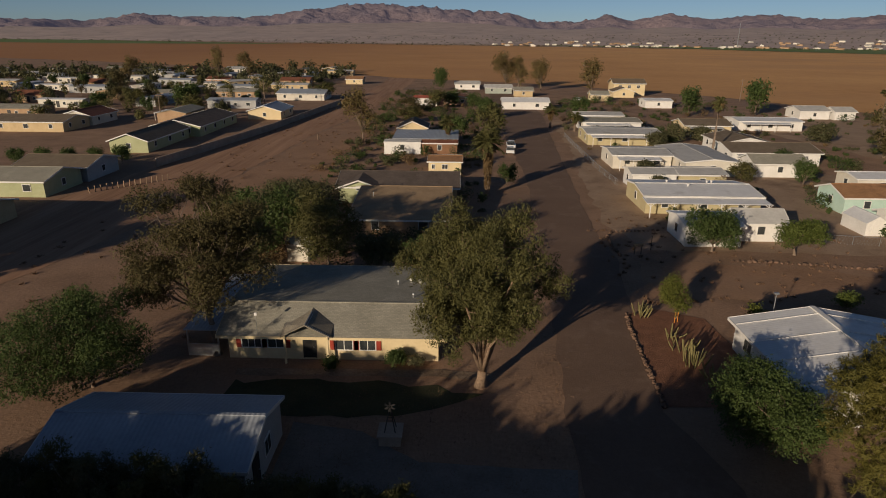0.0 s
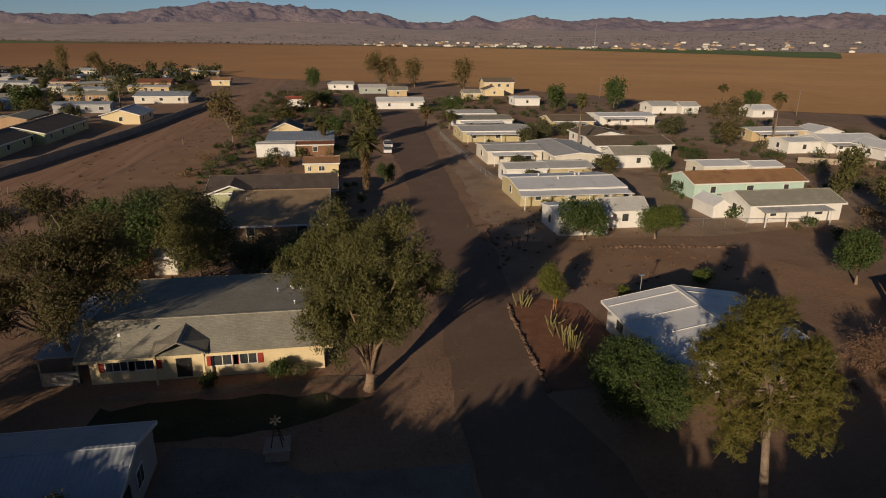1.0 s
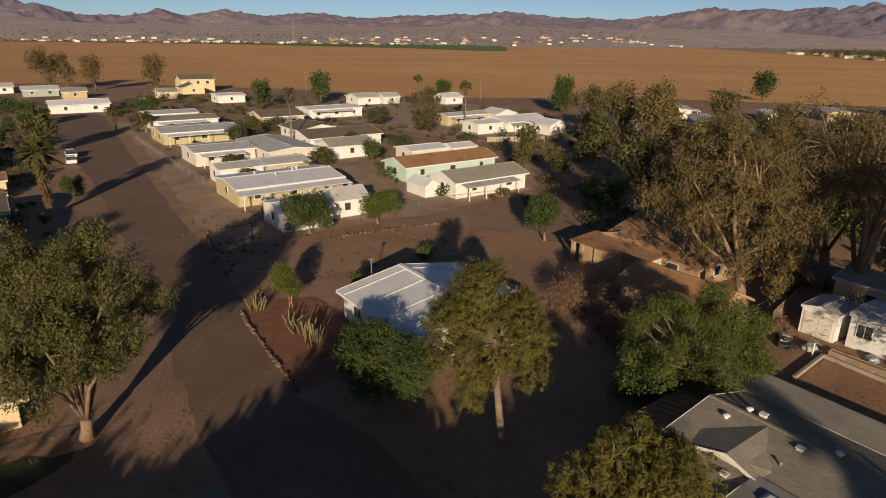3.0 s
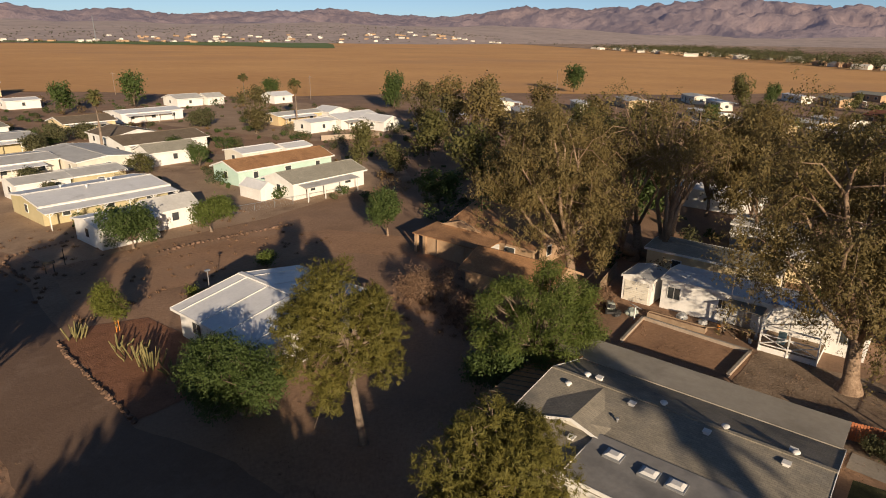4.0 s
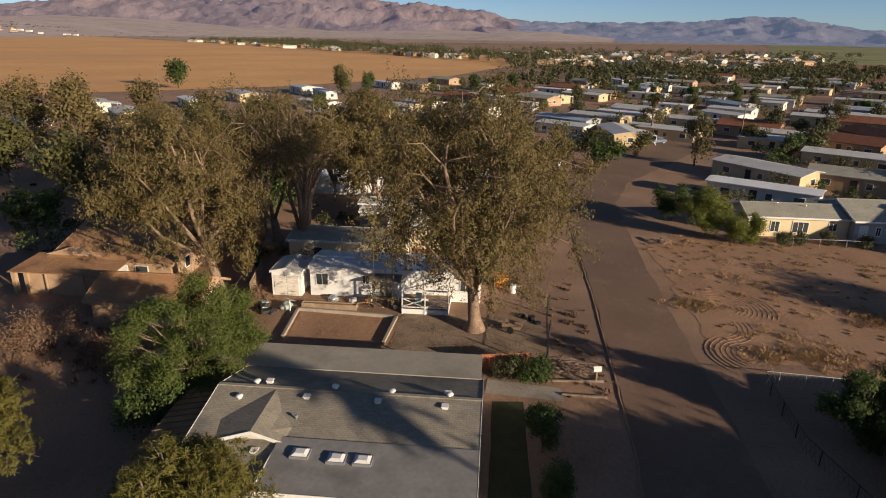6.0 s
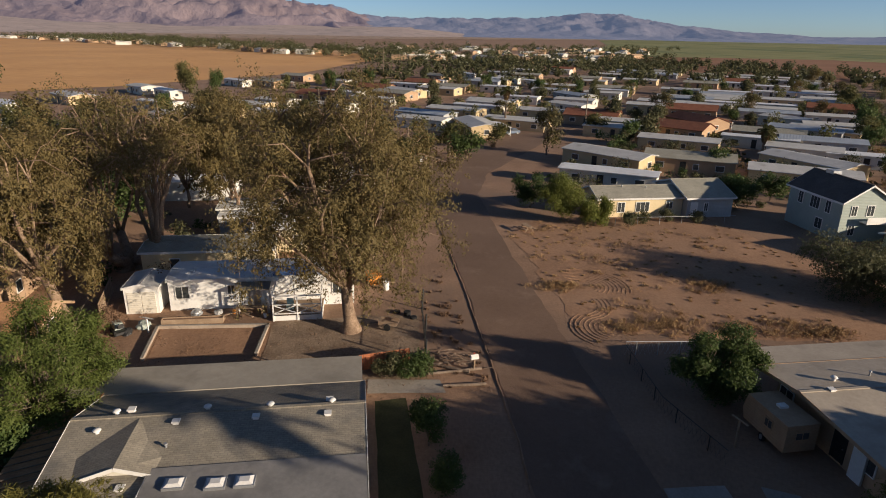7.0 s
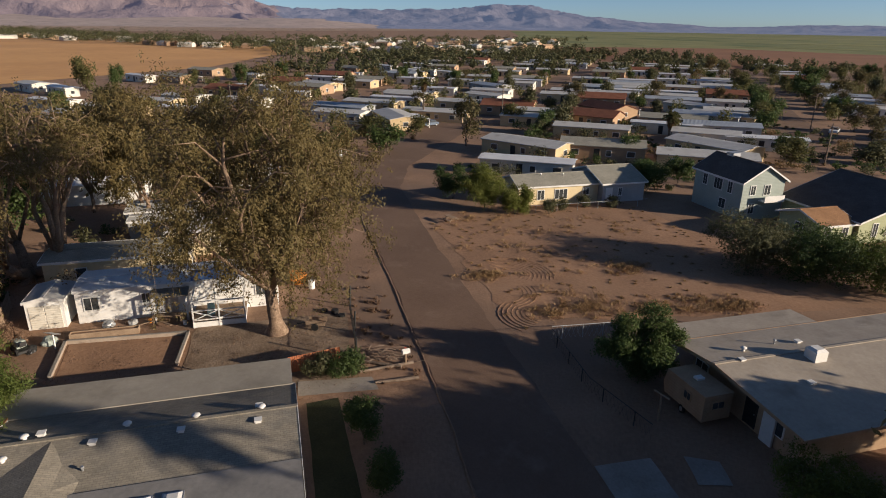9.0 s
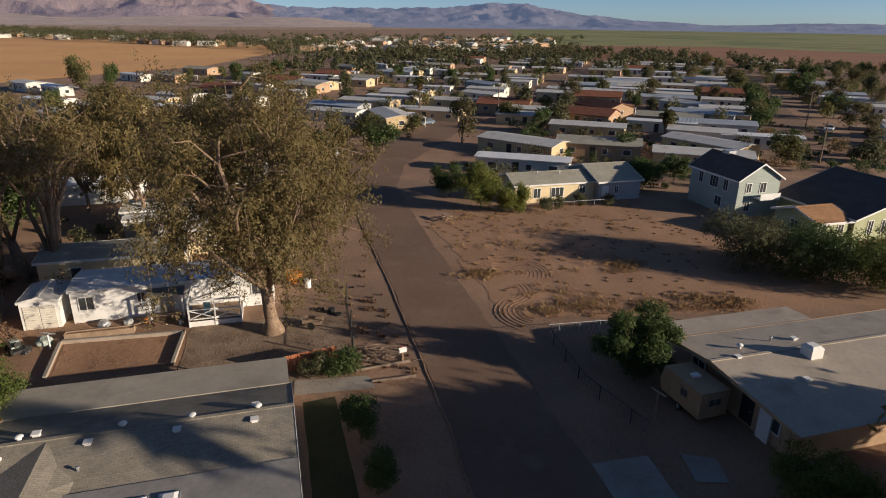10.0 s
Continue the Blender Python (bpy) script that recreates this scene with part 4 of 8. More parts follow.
y1 = house("large_dark_roofed_house", "large pale green house with a dark shingle roof", 57.4, 69.6, -84.6, -65.6, "x", 2.9, 3.1, "green", "dark", over=0.6, wins=[("W", -7, 0.7, 1.6, 0.8), ("W", -4.8, 0.8, 1.6, 0.8), ("W", -1, 0.9, 1.5, 0.9), ("W", 4, 1.2, 1.3, 0.9), ("W", 0, 1.0, 1.0, 3.6)])
house("brown_roofed_wing", "low pale green wing with a brown shingle roof", 57.8, 64.4, -65.2, -60.4, "y", 2.6, 1.0, "green", "brown", over=0.45, wins=[("W", -1.4, 0.8, 1.1, 1.0), ("W", 1.2, 0.8, 1.1, 1.0), ("N", 0, 1.2, 1, 1)])

# houses along the first street
m1 = house("dark_roofed_house", "long house with a dark grey-brown shingle roof", -18.3, 0.2, 94.6, 105.2, "x", 2.6, 1.3, "beige", "dark", over=0.5)
f = Form().slab([(-9.6, -6.2, 2.5), (-6.0, -6.2, 3.8), (-6.0, -0.5, 3.9), (-9.6, -3, 2.9)], 0.12).slab([(-6.0, -6.2, 3.8), (-2.4, -6.2, 2.5), (-2.4, -3, 2.9), (-6.0, -0.5, 3.9)], 0.12)
part("cross_gable", f, ROOFS["dark"], m1)
part("gable_wall", Form().add([(-9.2, -5.7, 0), (-2.8, -5.7, 0), (-2.8, -5.7, 2.5), (-6, -5.7, 3.65), (-9.2, -5.7, 2.5)], [(0, 1, 2, 3, 4)]), WALLS["green"], m1)
part("gable_fascia", Form().beam((-9.65, -6.24, 2.42), (-6.0, -6.24, 3.72), 0.05, 0.2).beam((-6.0, -6.24, 3.72), (-2.35, -6.24, 2.42), 0.05, 0.2), WHITE_PAINT, m1)
add_window(m1, pose(-6.0, -5.7, 2.1), 0.8, 0.6, 1)
lh = house("low_house", "low house with faded sandy-tan shingle roof", -13.6, -1.0, 77.5, 93.6, "x", 2.3, 1.25, "tan", "tan", over=0.5, offset=5.2)
roof_vents(lh, [(-4.4, 0.5, 3.0, 0), (-4.9, -3.4, 2.55, 2), (1.0, 2.0, 3.1, 2)], 0.8)
house("shed", "cream shed with a brown roof and small window", -5.2, 1.0, 116.4, 123.4, "x", 2.4, 0.5, "cream", "brown", over=0.3, wins=[("S", 0, 1.0, 0.8, 1.1), ("S", -2.2, 0.5, 0.8, 1.1)], category="shed")
house("travel_trailer", "white boxy old travel trailer with rusty streaks", -16, -7.9, 137.2, 141, "x", 2.6, 0.1, "white", "pale", over=0.05, category="trailer")
m3 = house("brown_cabin", "brown timber cabin joined by a slatted awning", -7.6, 0.2, 137.5, 142, "x", 2.4, 0.3, "brown", "rust", over=0.2, category="cabin")
awning(m3, -11, 4.2, 2.6, 15, 2.7, 3.0, ROOFS["steel"], [(-10.6, 3), (-4, 3), (3.8, 3), (-10.6, 14.5), (3.8, 14.5)], WOOD)
house("gabled_house", "small cream house with a dark gable roof", -15, -7.6, 161, 170, "y", 2.5, 1.6, "cream", "umber", over=0.4)
house("red_roofed_house", "long white house with a red metal roof", -16.2, -7.5, 238.5, 246, "x", 2.6, 0.6, "white", "red", over=0.3)
house("red_roofed_house", "low house with a rusty brown roof", -6.5, 5, 242, 256, "y", 2.6, 0.7, "pink", "rust", over=0.3)
WEST = [(-76.3, -67.8, 135, 157, "y", "green", "umber"), (-78, -65.5, 158.5, 186, "y", "green", "dark"), (-88, -65.5, 95.2, 105.5, "x", "green", "sage"), (-78, -65, 106.5, 117, "x", "grey", "umber"), (-80, -62.5, 74, 84, "x", "beige", "umber"), (-124, -104, 163.5, 176, "x", "beige", "umber"), (-113, -103.5, 176.5, 190, "y", "offwhite", "rust"),
        (-64.4, -54.2, 193.4, 208, "y", "cream", "steel"), (-72, -53, 253, 268, "x", "offwhite", "steel"), (-59.5, -50.6, 342, 351, "x", "cream", "brown"), (-1, 11, 314, 322, "x", "white", "pale"), (13, 25, 293, 300, "x", "blue", "pale"), (25, 33, 279, 286, "x", "beige", "sage"), (-130, -118, 330, 340, "x", "pink", "rust"), (-178, -160, 205, 216, "x", "tan", "rust")]
for x0, x1_, y0, y1_, r, wl, rf in WEST:
    house("village_house", "low %s-walled desert house with a %s shingle roof" % (wl, rf), x0, x1_, y0, y1_, r, 2.6, 1.5 if r == "y" else 1.2, wl, rf, over=0.45)
e1 = house("white_roofed_house", "yellow mobile home under a wide white ribbed roof", 28.4, 45.4, 90.5, 101.5, "x", 2.6, 0.7, "yellow", "white", over=0.4, category="mobile home")
awning(e1, -9.2, 8.7, -8.4, -5.8, 2.35, 2.6, ROOFS["white"], [(-8.6 + 3.4 * k, -8.2) for k in range(6)], WHITE_PAINT, "veranda_roof")
for k in range(6):
    X = -8.6 + 3.4 * k
    part("post_brace", Form().beam((X - 0.55, -8.2, 2.25), (X, -8.2, 1.75), 0.07).beam((X + 0.55, -8.2, 2.25), (X, -8.2, 1.75), 0.07), WHITE_PAINT, e1)
for y in (-5.7, 0.0):
    part("roof_batten", Form().box(-8.9, y - 0.12, 0, 8.9, y + 0.12, 0.08), WHITE_PAINT, e1, at=pose(0, 0, 2.74 if y < 0 else 3.46))
roof_vents(e1, [(-3.4, 1.6, 3.25, 1), (-1.0, -1.2, 3.3, 1), (2.8, 1.3, 3.25, 1), (3.6, 1.5, 3.25, 1)])
EAST = [(29, 36, 75, 82, "x", "white", "white", "mobile home"), (36.5, 42.5, 77.5, 81.5, "x", "white", "pale", "travel trailer"), (30.5, 38, 106, 112, "x", "white", "pale", "mobile home"), (38.5, 46.5, 106, 113, "x", "yellow", "pale", "mobile home"), (31.4, 43, 124, 134.5, "x", "offwhite", "pale", "mobile home"), (43.5, 54, 117.5, 136, "y", "offwhite", "pale", "mobile home"),
        (32, 50, 152.5, 165, "x", "yellow", "pale", "mobile home"), (35, 51, 174.5, 186, "x", "white", "sage", "mobile home"), (36, 50, 190, 199, "x", "offwhite", "pale", "mobile home"), (57, 75, 128.8, 140.5, "x", "white", "umber", "house"), (60, 71, 141, 153, "y", "white", "umber", "house"), (56.4, 66.2, 117.3, 123.6, "x", "white", "sage", "garage"),
        (58.2, 78.4, 91.4, 98.8, "x", "turquoise", "brown", "house"), (58.4, 73.2, 77.2, 84.4, "x", "white", "sage", "house"), (67.8, 76.5, 104.4, 110.5, "x", "offwhite", "white", "mobile home"), (77, 83, 103, 108, "x", "white", "white", "mobile home"), (61.5, 73.8, 170, 180, "x", "cream", "umber", "house"), (80, 98, 180, 190, "x", "white", "white", "mobile home"),
        (70, 80, 237.5, 246, "x", "white", "white", "mobile home"), (112, 121.5, 208.5, 218, "x", "white", "pale", "house"), (122.5, 129, 207, 214, "x", "white", "pale", "house"), (142, 150, 195, 203, "x", "white", "white", "house"), (107.4, 123, 146.5, 153, "x", "beige", "pale", "mobile home"), (123.5, 131.5, 144, 151, "y", "white", "white", "house"),
        (104.5, 113, 129, 136, "x", "white", "white", "mobile home"), (114, 128.5, 128, 137.5, "x", "white", "white", "house"), (120, 126, 118, 127, "y", "white", "white", "house"), (16.5, 33, 228.5, 236, "x", "white", "white", "carport"), (55, 62, 262, 268, "x", "cream", "sage", "house"), (128, 134, 108, 114, "x", "white", "white", "mobile home"), (96, 110, 60, 66, "x", "white", "white", "mobile home")]
for x0, x1_, y0, y1_, r, wl, rf, cat in EAST:
    mob = cat == "mobile home"
    eh = house(cat.replace(" ", "_"), "%s %s with a %s roof, lit by low sun" % (wl, cat, rf), x0, x1_, y0, y1_, r, 2.65, 0.55 if mob else 1.15, wl, rf, over=0.3 if mob else 0.45, category=cat)
    half, deep = (x1_ - x0) / 2, (y1_ - y0) / 2
    if r == "x" and half > 5 and cat in ("mobile home", "house") and wl != "turquoise":
        awning(eh, -half + 0.6, half * 0.55, -deep - 2.6, -deep - 0.05, 2.25, 2.55, ROOFS["white" if mob else "pale"], [(-half + 0.8 + (1.55 * half - 1.2) * j / 3, -deep - 2.45) for j in range(4)], WHITE_PAINT, "veranda_roof")
h = house("two_storey_farmhouse", "two-storey cream farmhouse with a tan roof", 70, 84, 288, 298, "x", 5.4, 1.7, "cream", "umber", over=0.5, wins=[("S", -4, 1.2, 1.2, 3.4), ("S", 0, 1.2, 1.2, 3.4), ("S", 4, 1.2, 1.2, 3.4)])
house("garage", "cream gabled garage before the farmhouse", 68, 77, 279, 287.5, "y", 2.6, 1.5, "cream", "umber", over=0.4, category="garage")


# ---- plants ----
def leaf_mesh(name, centres, ways, length, width, mat, rng, spread=0.9, out=None, turn=0.55):
    """One small rhombic leaf at each centre, lying roughly along its way; with out, its upper side faces outwards, give or take turn."""
    n = len(centres)
    d = ways + rng.normal(0, spread, (n, 3))
    d /= np.linalg.norm(d, axis=1, keepdims=True) + 1e-9
    facing = rng.normal(0, 1, (n, 3))
    if out is not None:
        facing = out / (np.linalg.norm(out, axis=1, keepdims=True) + 1e-9) + rng.normal(0, turn, (n, 3))
        facing /= np.linalg.norm(facing, axis=1, keepdims=True) + 1e-9
        d = np.cross(facing, np.cross(d, facing) + 0.05 * rng.normal(0, 1, (n, 3)))
        d /= np.linalg.norm(d, axis=1, keepdims=True) + 1e-9
    side = np.cross(d, facing)
    side /= np.linalg.norm(side, axis=1, keepdims=True) + 1e-9
    ln = length * rng.uniform(0.6, 1.4, (n, 1))
    wd = width * rng.uniform(0.6, 1.4, (n, 1))
    co = np.stack([centres - d * ln * 0.5, centres + side * wd * 0.5 - d * ln * 0.06, centres + d * ln * 0.5, centres - side * wd * 0.5 - d * ln * 0.06], 1).reshape(-1, 3)
    me = bpy.data.meshes.new(name)
    me.vertices.add(4 * n)
    me.vertices.foreach_set("co", co.astype(np.float32).ravel())
    me.loops.add(4 * n)
    me.loops.foreach_set("vertex_index", np.arange(4 * n, dtype=np.int32))
    me.polygons.add(n)
    me.polygons.foreach_set("loop_start", np.arange(0, 4 * n, 4, dtype=np.int32))
    me.materials.append(mat)
    me.update(calc_edges=True)
    me.validate()
    return me


def crown_points(lobes, n, rng, shell=0.62, clump=0.0):
    """Points scattered in the outer part of the lobes (x, y, z, radius, height ratio), gathered into twigs."""
    lobes = np.array(lobes)
    wgt = lobes[:, 3] ** 2
    twigs = n if not clump else max(20, int(n / clump))
    k = rng.choice(len(lobes), twigs, p=wgt / wgt.sum())
    way = rng.normal(0, 1, (twigs, 3))
    way[:, 2] += 0.25
    way /= np.linalg.norm(way, axis=1, keepdims=True)
    r = lobes[k, 3:4] * (shell + (1 - shell) * rng.uniform(0, 1, (twigs, 1)) ** 0.6) * rng.uniform(0.8, 1.12, (twigs, 1))
    p = lobes[k, :3] + way * r * np.stack([np.ones(twigs), np.ones(twigs), lobes[k, 4]], 1)
    return p, way


def limbs(form, foot, fork, tips, r0, rng, bend=0.18, sides=7):
    """Trunk from foot to fork, and a limb from along its upper part to every tip."""
    foot, fork = Vector(foot), Vector(fork)
    mid = foot.lerp(fork, 0.5) + Vector((rng.normal(0, 0.12), rng.normal(0, 0.12), 0))
    form.tube([foot - Vector((0, 0, 0.15)), foot + Vector((0, 0, 0.25)), mid, fork], [r0 * 2.0, r0 * 1.2, r0 * 0.92, r0 * 0.72], sides + 2)
    for x, y, z, r in tips:
        tip = Vector((x, y, z))
        s = mid.lerp(fork, float(rng.uniform(0.55, 1.0)))
        far = (tip - s).length
        m1 = s.lerp(tip, 0.4) + Vector((rng.normal(0, bend * far * 0.35), rng.normal(0, bend * far * 0.35), bend * far * 0.5))
        m2 = s.lerp(tip, 0.75) + Vector((rng.normal(0, bend * far * 0.3), rng.normal(0, bend * far * 0.3), bend * far * 0.3))
        q = r0 * float(rng.uniform(0.28, 0.5))
        form.tube([s, m1, m2, tip], [q, q * 0.75, q * 0.5, q * 0.2], sides)
        for _ in range(3):
            a = m1.lerp(tip, float(rng.uniform(0.1, 0.9)))
            e = tip + Vector(rng.normal(0, r * 0.55, 3))
            form.tube([a, a.lerp(e, 0.55) + Vector((0, 0, 0.12 * r)), e], [q * 0.35, q * 0.22, q * 0.06], 4)


def tree(name, label, x, y, h, w, base, leaf, bark, seed, n=12000, size=(0.28, 0.12), lobes=16, lobe=0.2, trunk=0.28, lean=(0, 0), clump=9, flat=0.85, shell=0.45, category="tree", forks=1, group="", top_heavy=0.0, tilt=0.0, multi=None, droop=0.0, fill=False):
    rng = np.random.default_rng(seed)
    t = thing(name, pose(x, y, 0), label, category, group)
    cz, rz = (base + h) / 2, (h - base) / 2
    full = base < 1.0
    # a few main boughs, each with its own heap of lobes, leave gaps between them
    boughs = []
    while len(boughs) < max(4, lobes // 4):
        p = rng.uniform(-1, 1, 3)
        if 0.35 < np.linalg.norm(p) < 0.95:
            boughs.append(p)
    L = []
    while len(L) < lobes:
        p = rng.uniform(-1, 1, 3) if full else boughs[len(L) % len(boughs)] * rng.uniform(0.55, 1.05) + rng.normal(0, 0.21, 3)
        d = np.linalg.norm(p)
        if d > 1.02 or full and d < 0.25:
            continue
        r = w * lobe * float(rng.uniform(0.55, 1.3))
        k = 1 + top_heavy * p[2]
        L.append((lean[0] + p[0] * k * (w / 2 - r * 0.6), lean[1] + p[1] * k * (w / 2 - r * 0.6), cz + p[2] * (rz - r * flat * 0.6), r, flat))
    if fill:
        zs, rs = [q[2] - q[3] * flat for q in L] + [q[2] + q[3] * flat for q in L], max(math.hypot(q[0], q[1]) + q[3] for q in L)
        kz, kr = (h - base) / (max(zs) - min(zs)), w / 2 / rs
        L = [(q[0] * kr, q[1] * kr, base + (q[2] - min(zs)) * kz, q[3] * kr, flat * kz / kr) for q in L]
    f = Form()
    feet = multi or [(0, 0)]
    for k, (fx, fy) in enumerate(feet):
        mine = L[k :: len(feet)]
        cx, cy = np.mean([q[0] for q in mine]), np.mean([q[1] for q in mine])
        fork = (fx + lean[0] * 0.5 + cx * 0.35 * (len(feet) > 1), fy + lean[1] * 0.5 + cy * 0.35 * (len(feet) > 1), max(0.4, base * 0.8 + 0.1 * h))
        limbs(f, (fx, fy, 0), fork, [(q[0], q[1], q[2], q[3]) for q in mine], trunk, rng)
    part("trunk", f, bark, t, smooth=True)
    p, way = crown_points(L, n, rng, shell, clump)
    rep = max(1, int(n / len(p)))
    # each twig is a small tuft, its leaves turned away from its heart
    puff = rng.normal(0, 1, (len(p) * rep, 3)) * size[0] * 0.78 * (rep / 9) ** 0.4 * np.array([1, 1, 0.85])
    p2 = np.repeat(p, rep, 0) + puff
    w2 = np.repeat(way, rep, 0)
    face = w2 * 0.7 + puff / size[0] * 0.8 + np.array([0, 0, 0.25])
    w2[:, 2] -= droop
    p2[:, 2] -= droop * rng.uniform(0, size[0] * 3, len(p2))
    part("crown", leaf_mesh("crown", p2, w2, size[0], size[1], leaf, rng, out=face), None, t)
    return t


def pine(name, label, x, y, h, w, base, leaf, seed, tufts=1500, blades=18, lobes=26, trunk=0.24, lean=(0, 0)):
    """A bushy pine: needle tufts that point up and out."""
    rng = np.random.default_rng(seed)
    t = thing(name, pose(x, y, 0), label, "pine tree")
    cz, rz = (base + h) / 2, (h - base) / 2
    L = []
    while len(L) < lobes:
        p = rng.uniform(-1, 1, 3)
        d = np.linalg.norm(p)
        if not 0.3 < d < 1:
            continue
        r = w * 0.15 * float(rng.uniform(0.75, 1.3))
        s = 1.0 - 0.30 * max(0, p[2]) ** 2
        L.append((lean[0] + p[0] * s * (w / 2 - r * 0.6), lean[1] + p[1] * s * (w / 2 - r * 0.6), cz + p[2] * (rz - r * 0.6), r, 0.8))
    f = Form()
    limbs(f, (0, 0, 0), (lean[0] * 0.7, lean[1] * 0.7, cz), [(q[0], q[1], q[2], q[3]) for q in L], trunk, rng, bend=0.1)
    part("trunk", f, BARK, t, smooth=True)
    p, way = crown_points(L, tufts, rng, 0.35, 0)
    way[:, 2] += 0.7
    way /= np.linalg.norm(way, axis=1, keepdims=True)
    c, d = np.repeat(p, blades, 0), np.repeat(way, blades, 0)
    d = d + rng.normal(0, 0.55, d.shape)
    d /= np.linalg.norm(d, axis=1, keepdims=True)
    c = c + d * rng.uniform(0.05, 0.36, (len(c), 1))
    part("crown", leaf_mesh("crown", c, d, 0.25, 0.042, leaf, rng, 0.12, d * 0.4 + np.repeat(way, blades, 0), 0.5), None, t)
    return t


def palm(name, label, x, y, h, seed, skirt=0.6, r=0.26, spread=1.9, fronds=34):
    rng = np.random.default_rng(seed)
    t = thing(name, pose(x, y, 0), label, "palm tree")
    f = Form()
    f.tube([(0, 0, -0.1), (0, 0, 0.3), (0.1, 0.05, h * 0.5), (0.05, 0, h)], [r * 1.5, r * 1.1, r * 0.9, r * 0.8], 9)
    part("trunk", f, BARK, t, smooth=True)
    cs, ds = [], []
    for k in range(fronds):
        a, e = rng.uniform(0, 2 * math.pi), rng.uniform(-0.6, 1.3)
        d = np.array([math.cos(a) * math.cos(e), math.sin(a) * math.cos(e), math.sin(e)])
        for s in np.linspace(0.15, 1, 26):
            q = d * s * spread * rng.uniform(0.92, 1.05) + np.array([0, 0, h + 0.2 - 0.75 * s * s])
            for _ in range(5):
                side = np.cross(d, [0, 0, 1]) * rng.choice([-1, 1])
                cs.append(q + side * 0.18 * rng.uniform(0, 1.6))
                ds.append(d * 0.6 + side * 1.0 + np.array([0, 0, -0.5]))
    part("crown", leaf_mesh("crown", np.array(cs), np.array(ds), 0.6, 0.10, PALM_LEAF, rng, 0.2), None, t)
    if skirt:
        n = 1600
        a, z = rng.uniform(0, 2 * math.pi, n), rng.uniform(0, 1, n)
        rr = (0.35 + 0.75 * z) * rng.uniform(0.5, 1, n)
        c = np.stack([rr * np.cos(a), rr * np.sin(a), h * (1 - skirt) + z * h * skirt - 0.2], 1)
        d = np.stack([np.cos(a) * 0.5, np.sin(a) * 0.5, -np.ones(n)], 1)
        part("skirt", leaf_mesh("skirt", c, d, 0.75, 0.12, DRY_PALM, rng, 0.25), None, t, "skirt of dry hanging fronds")
    return t


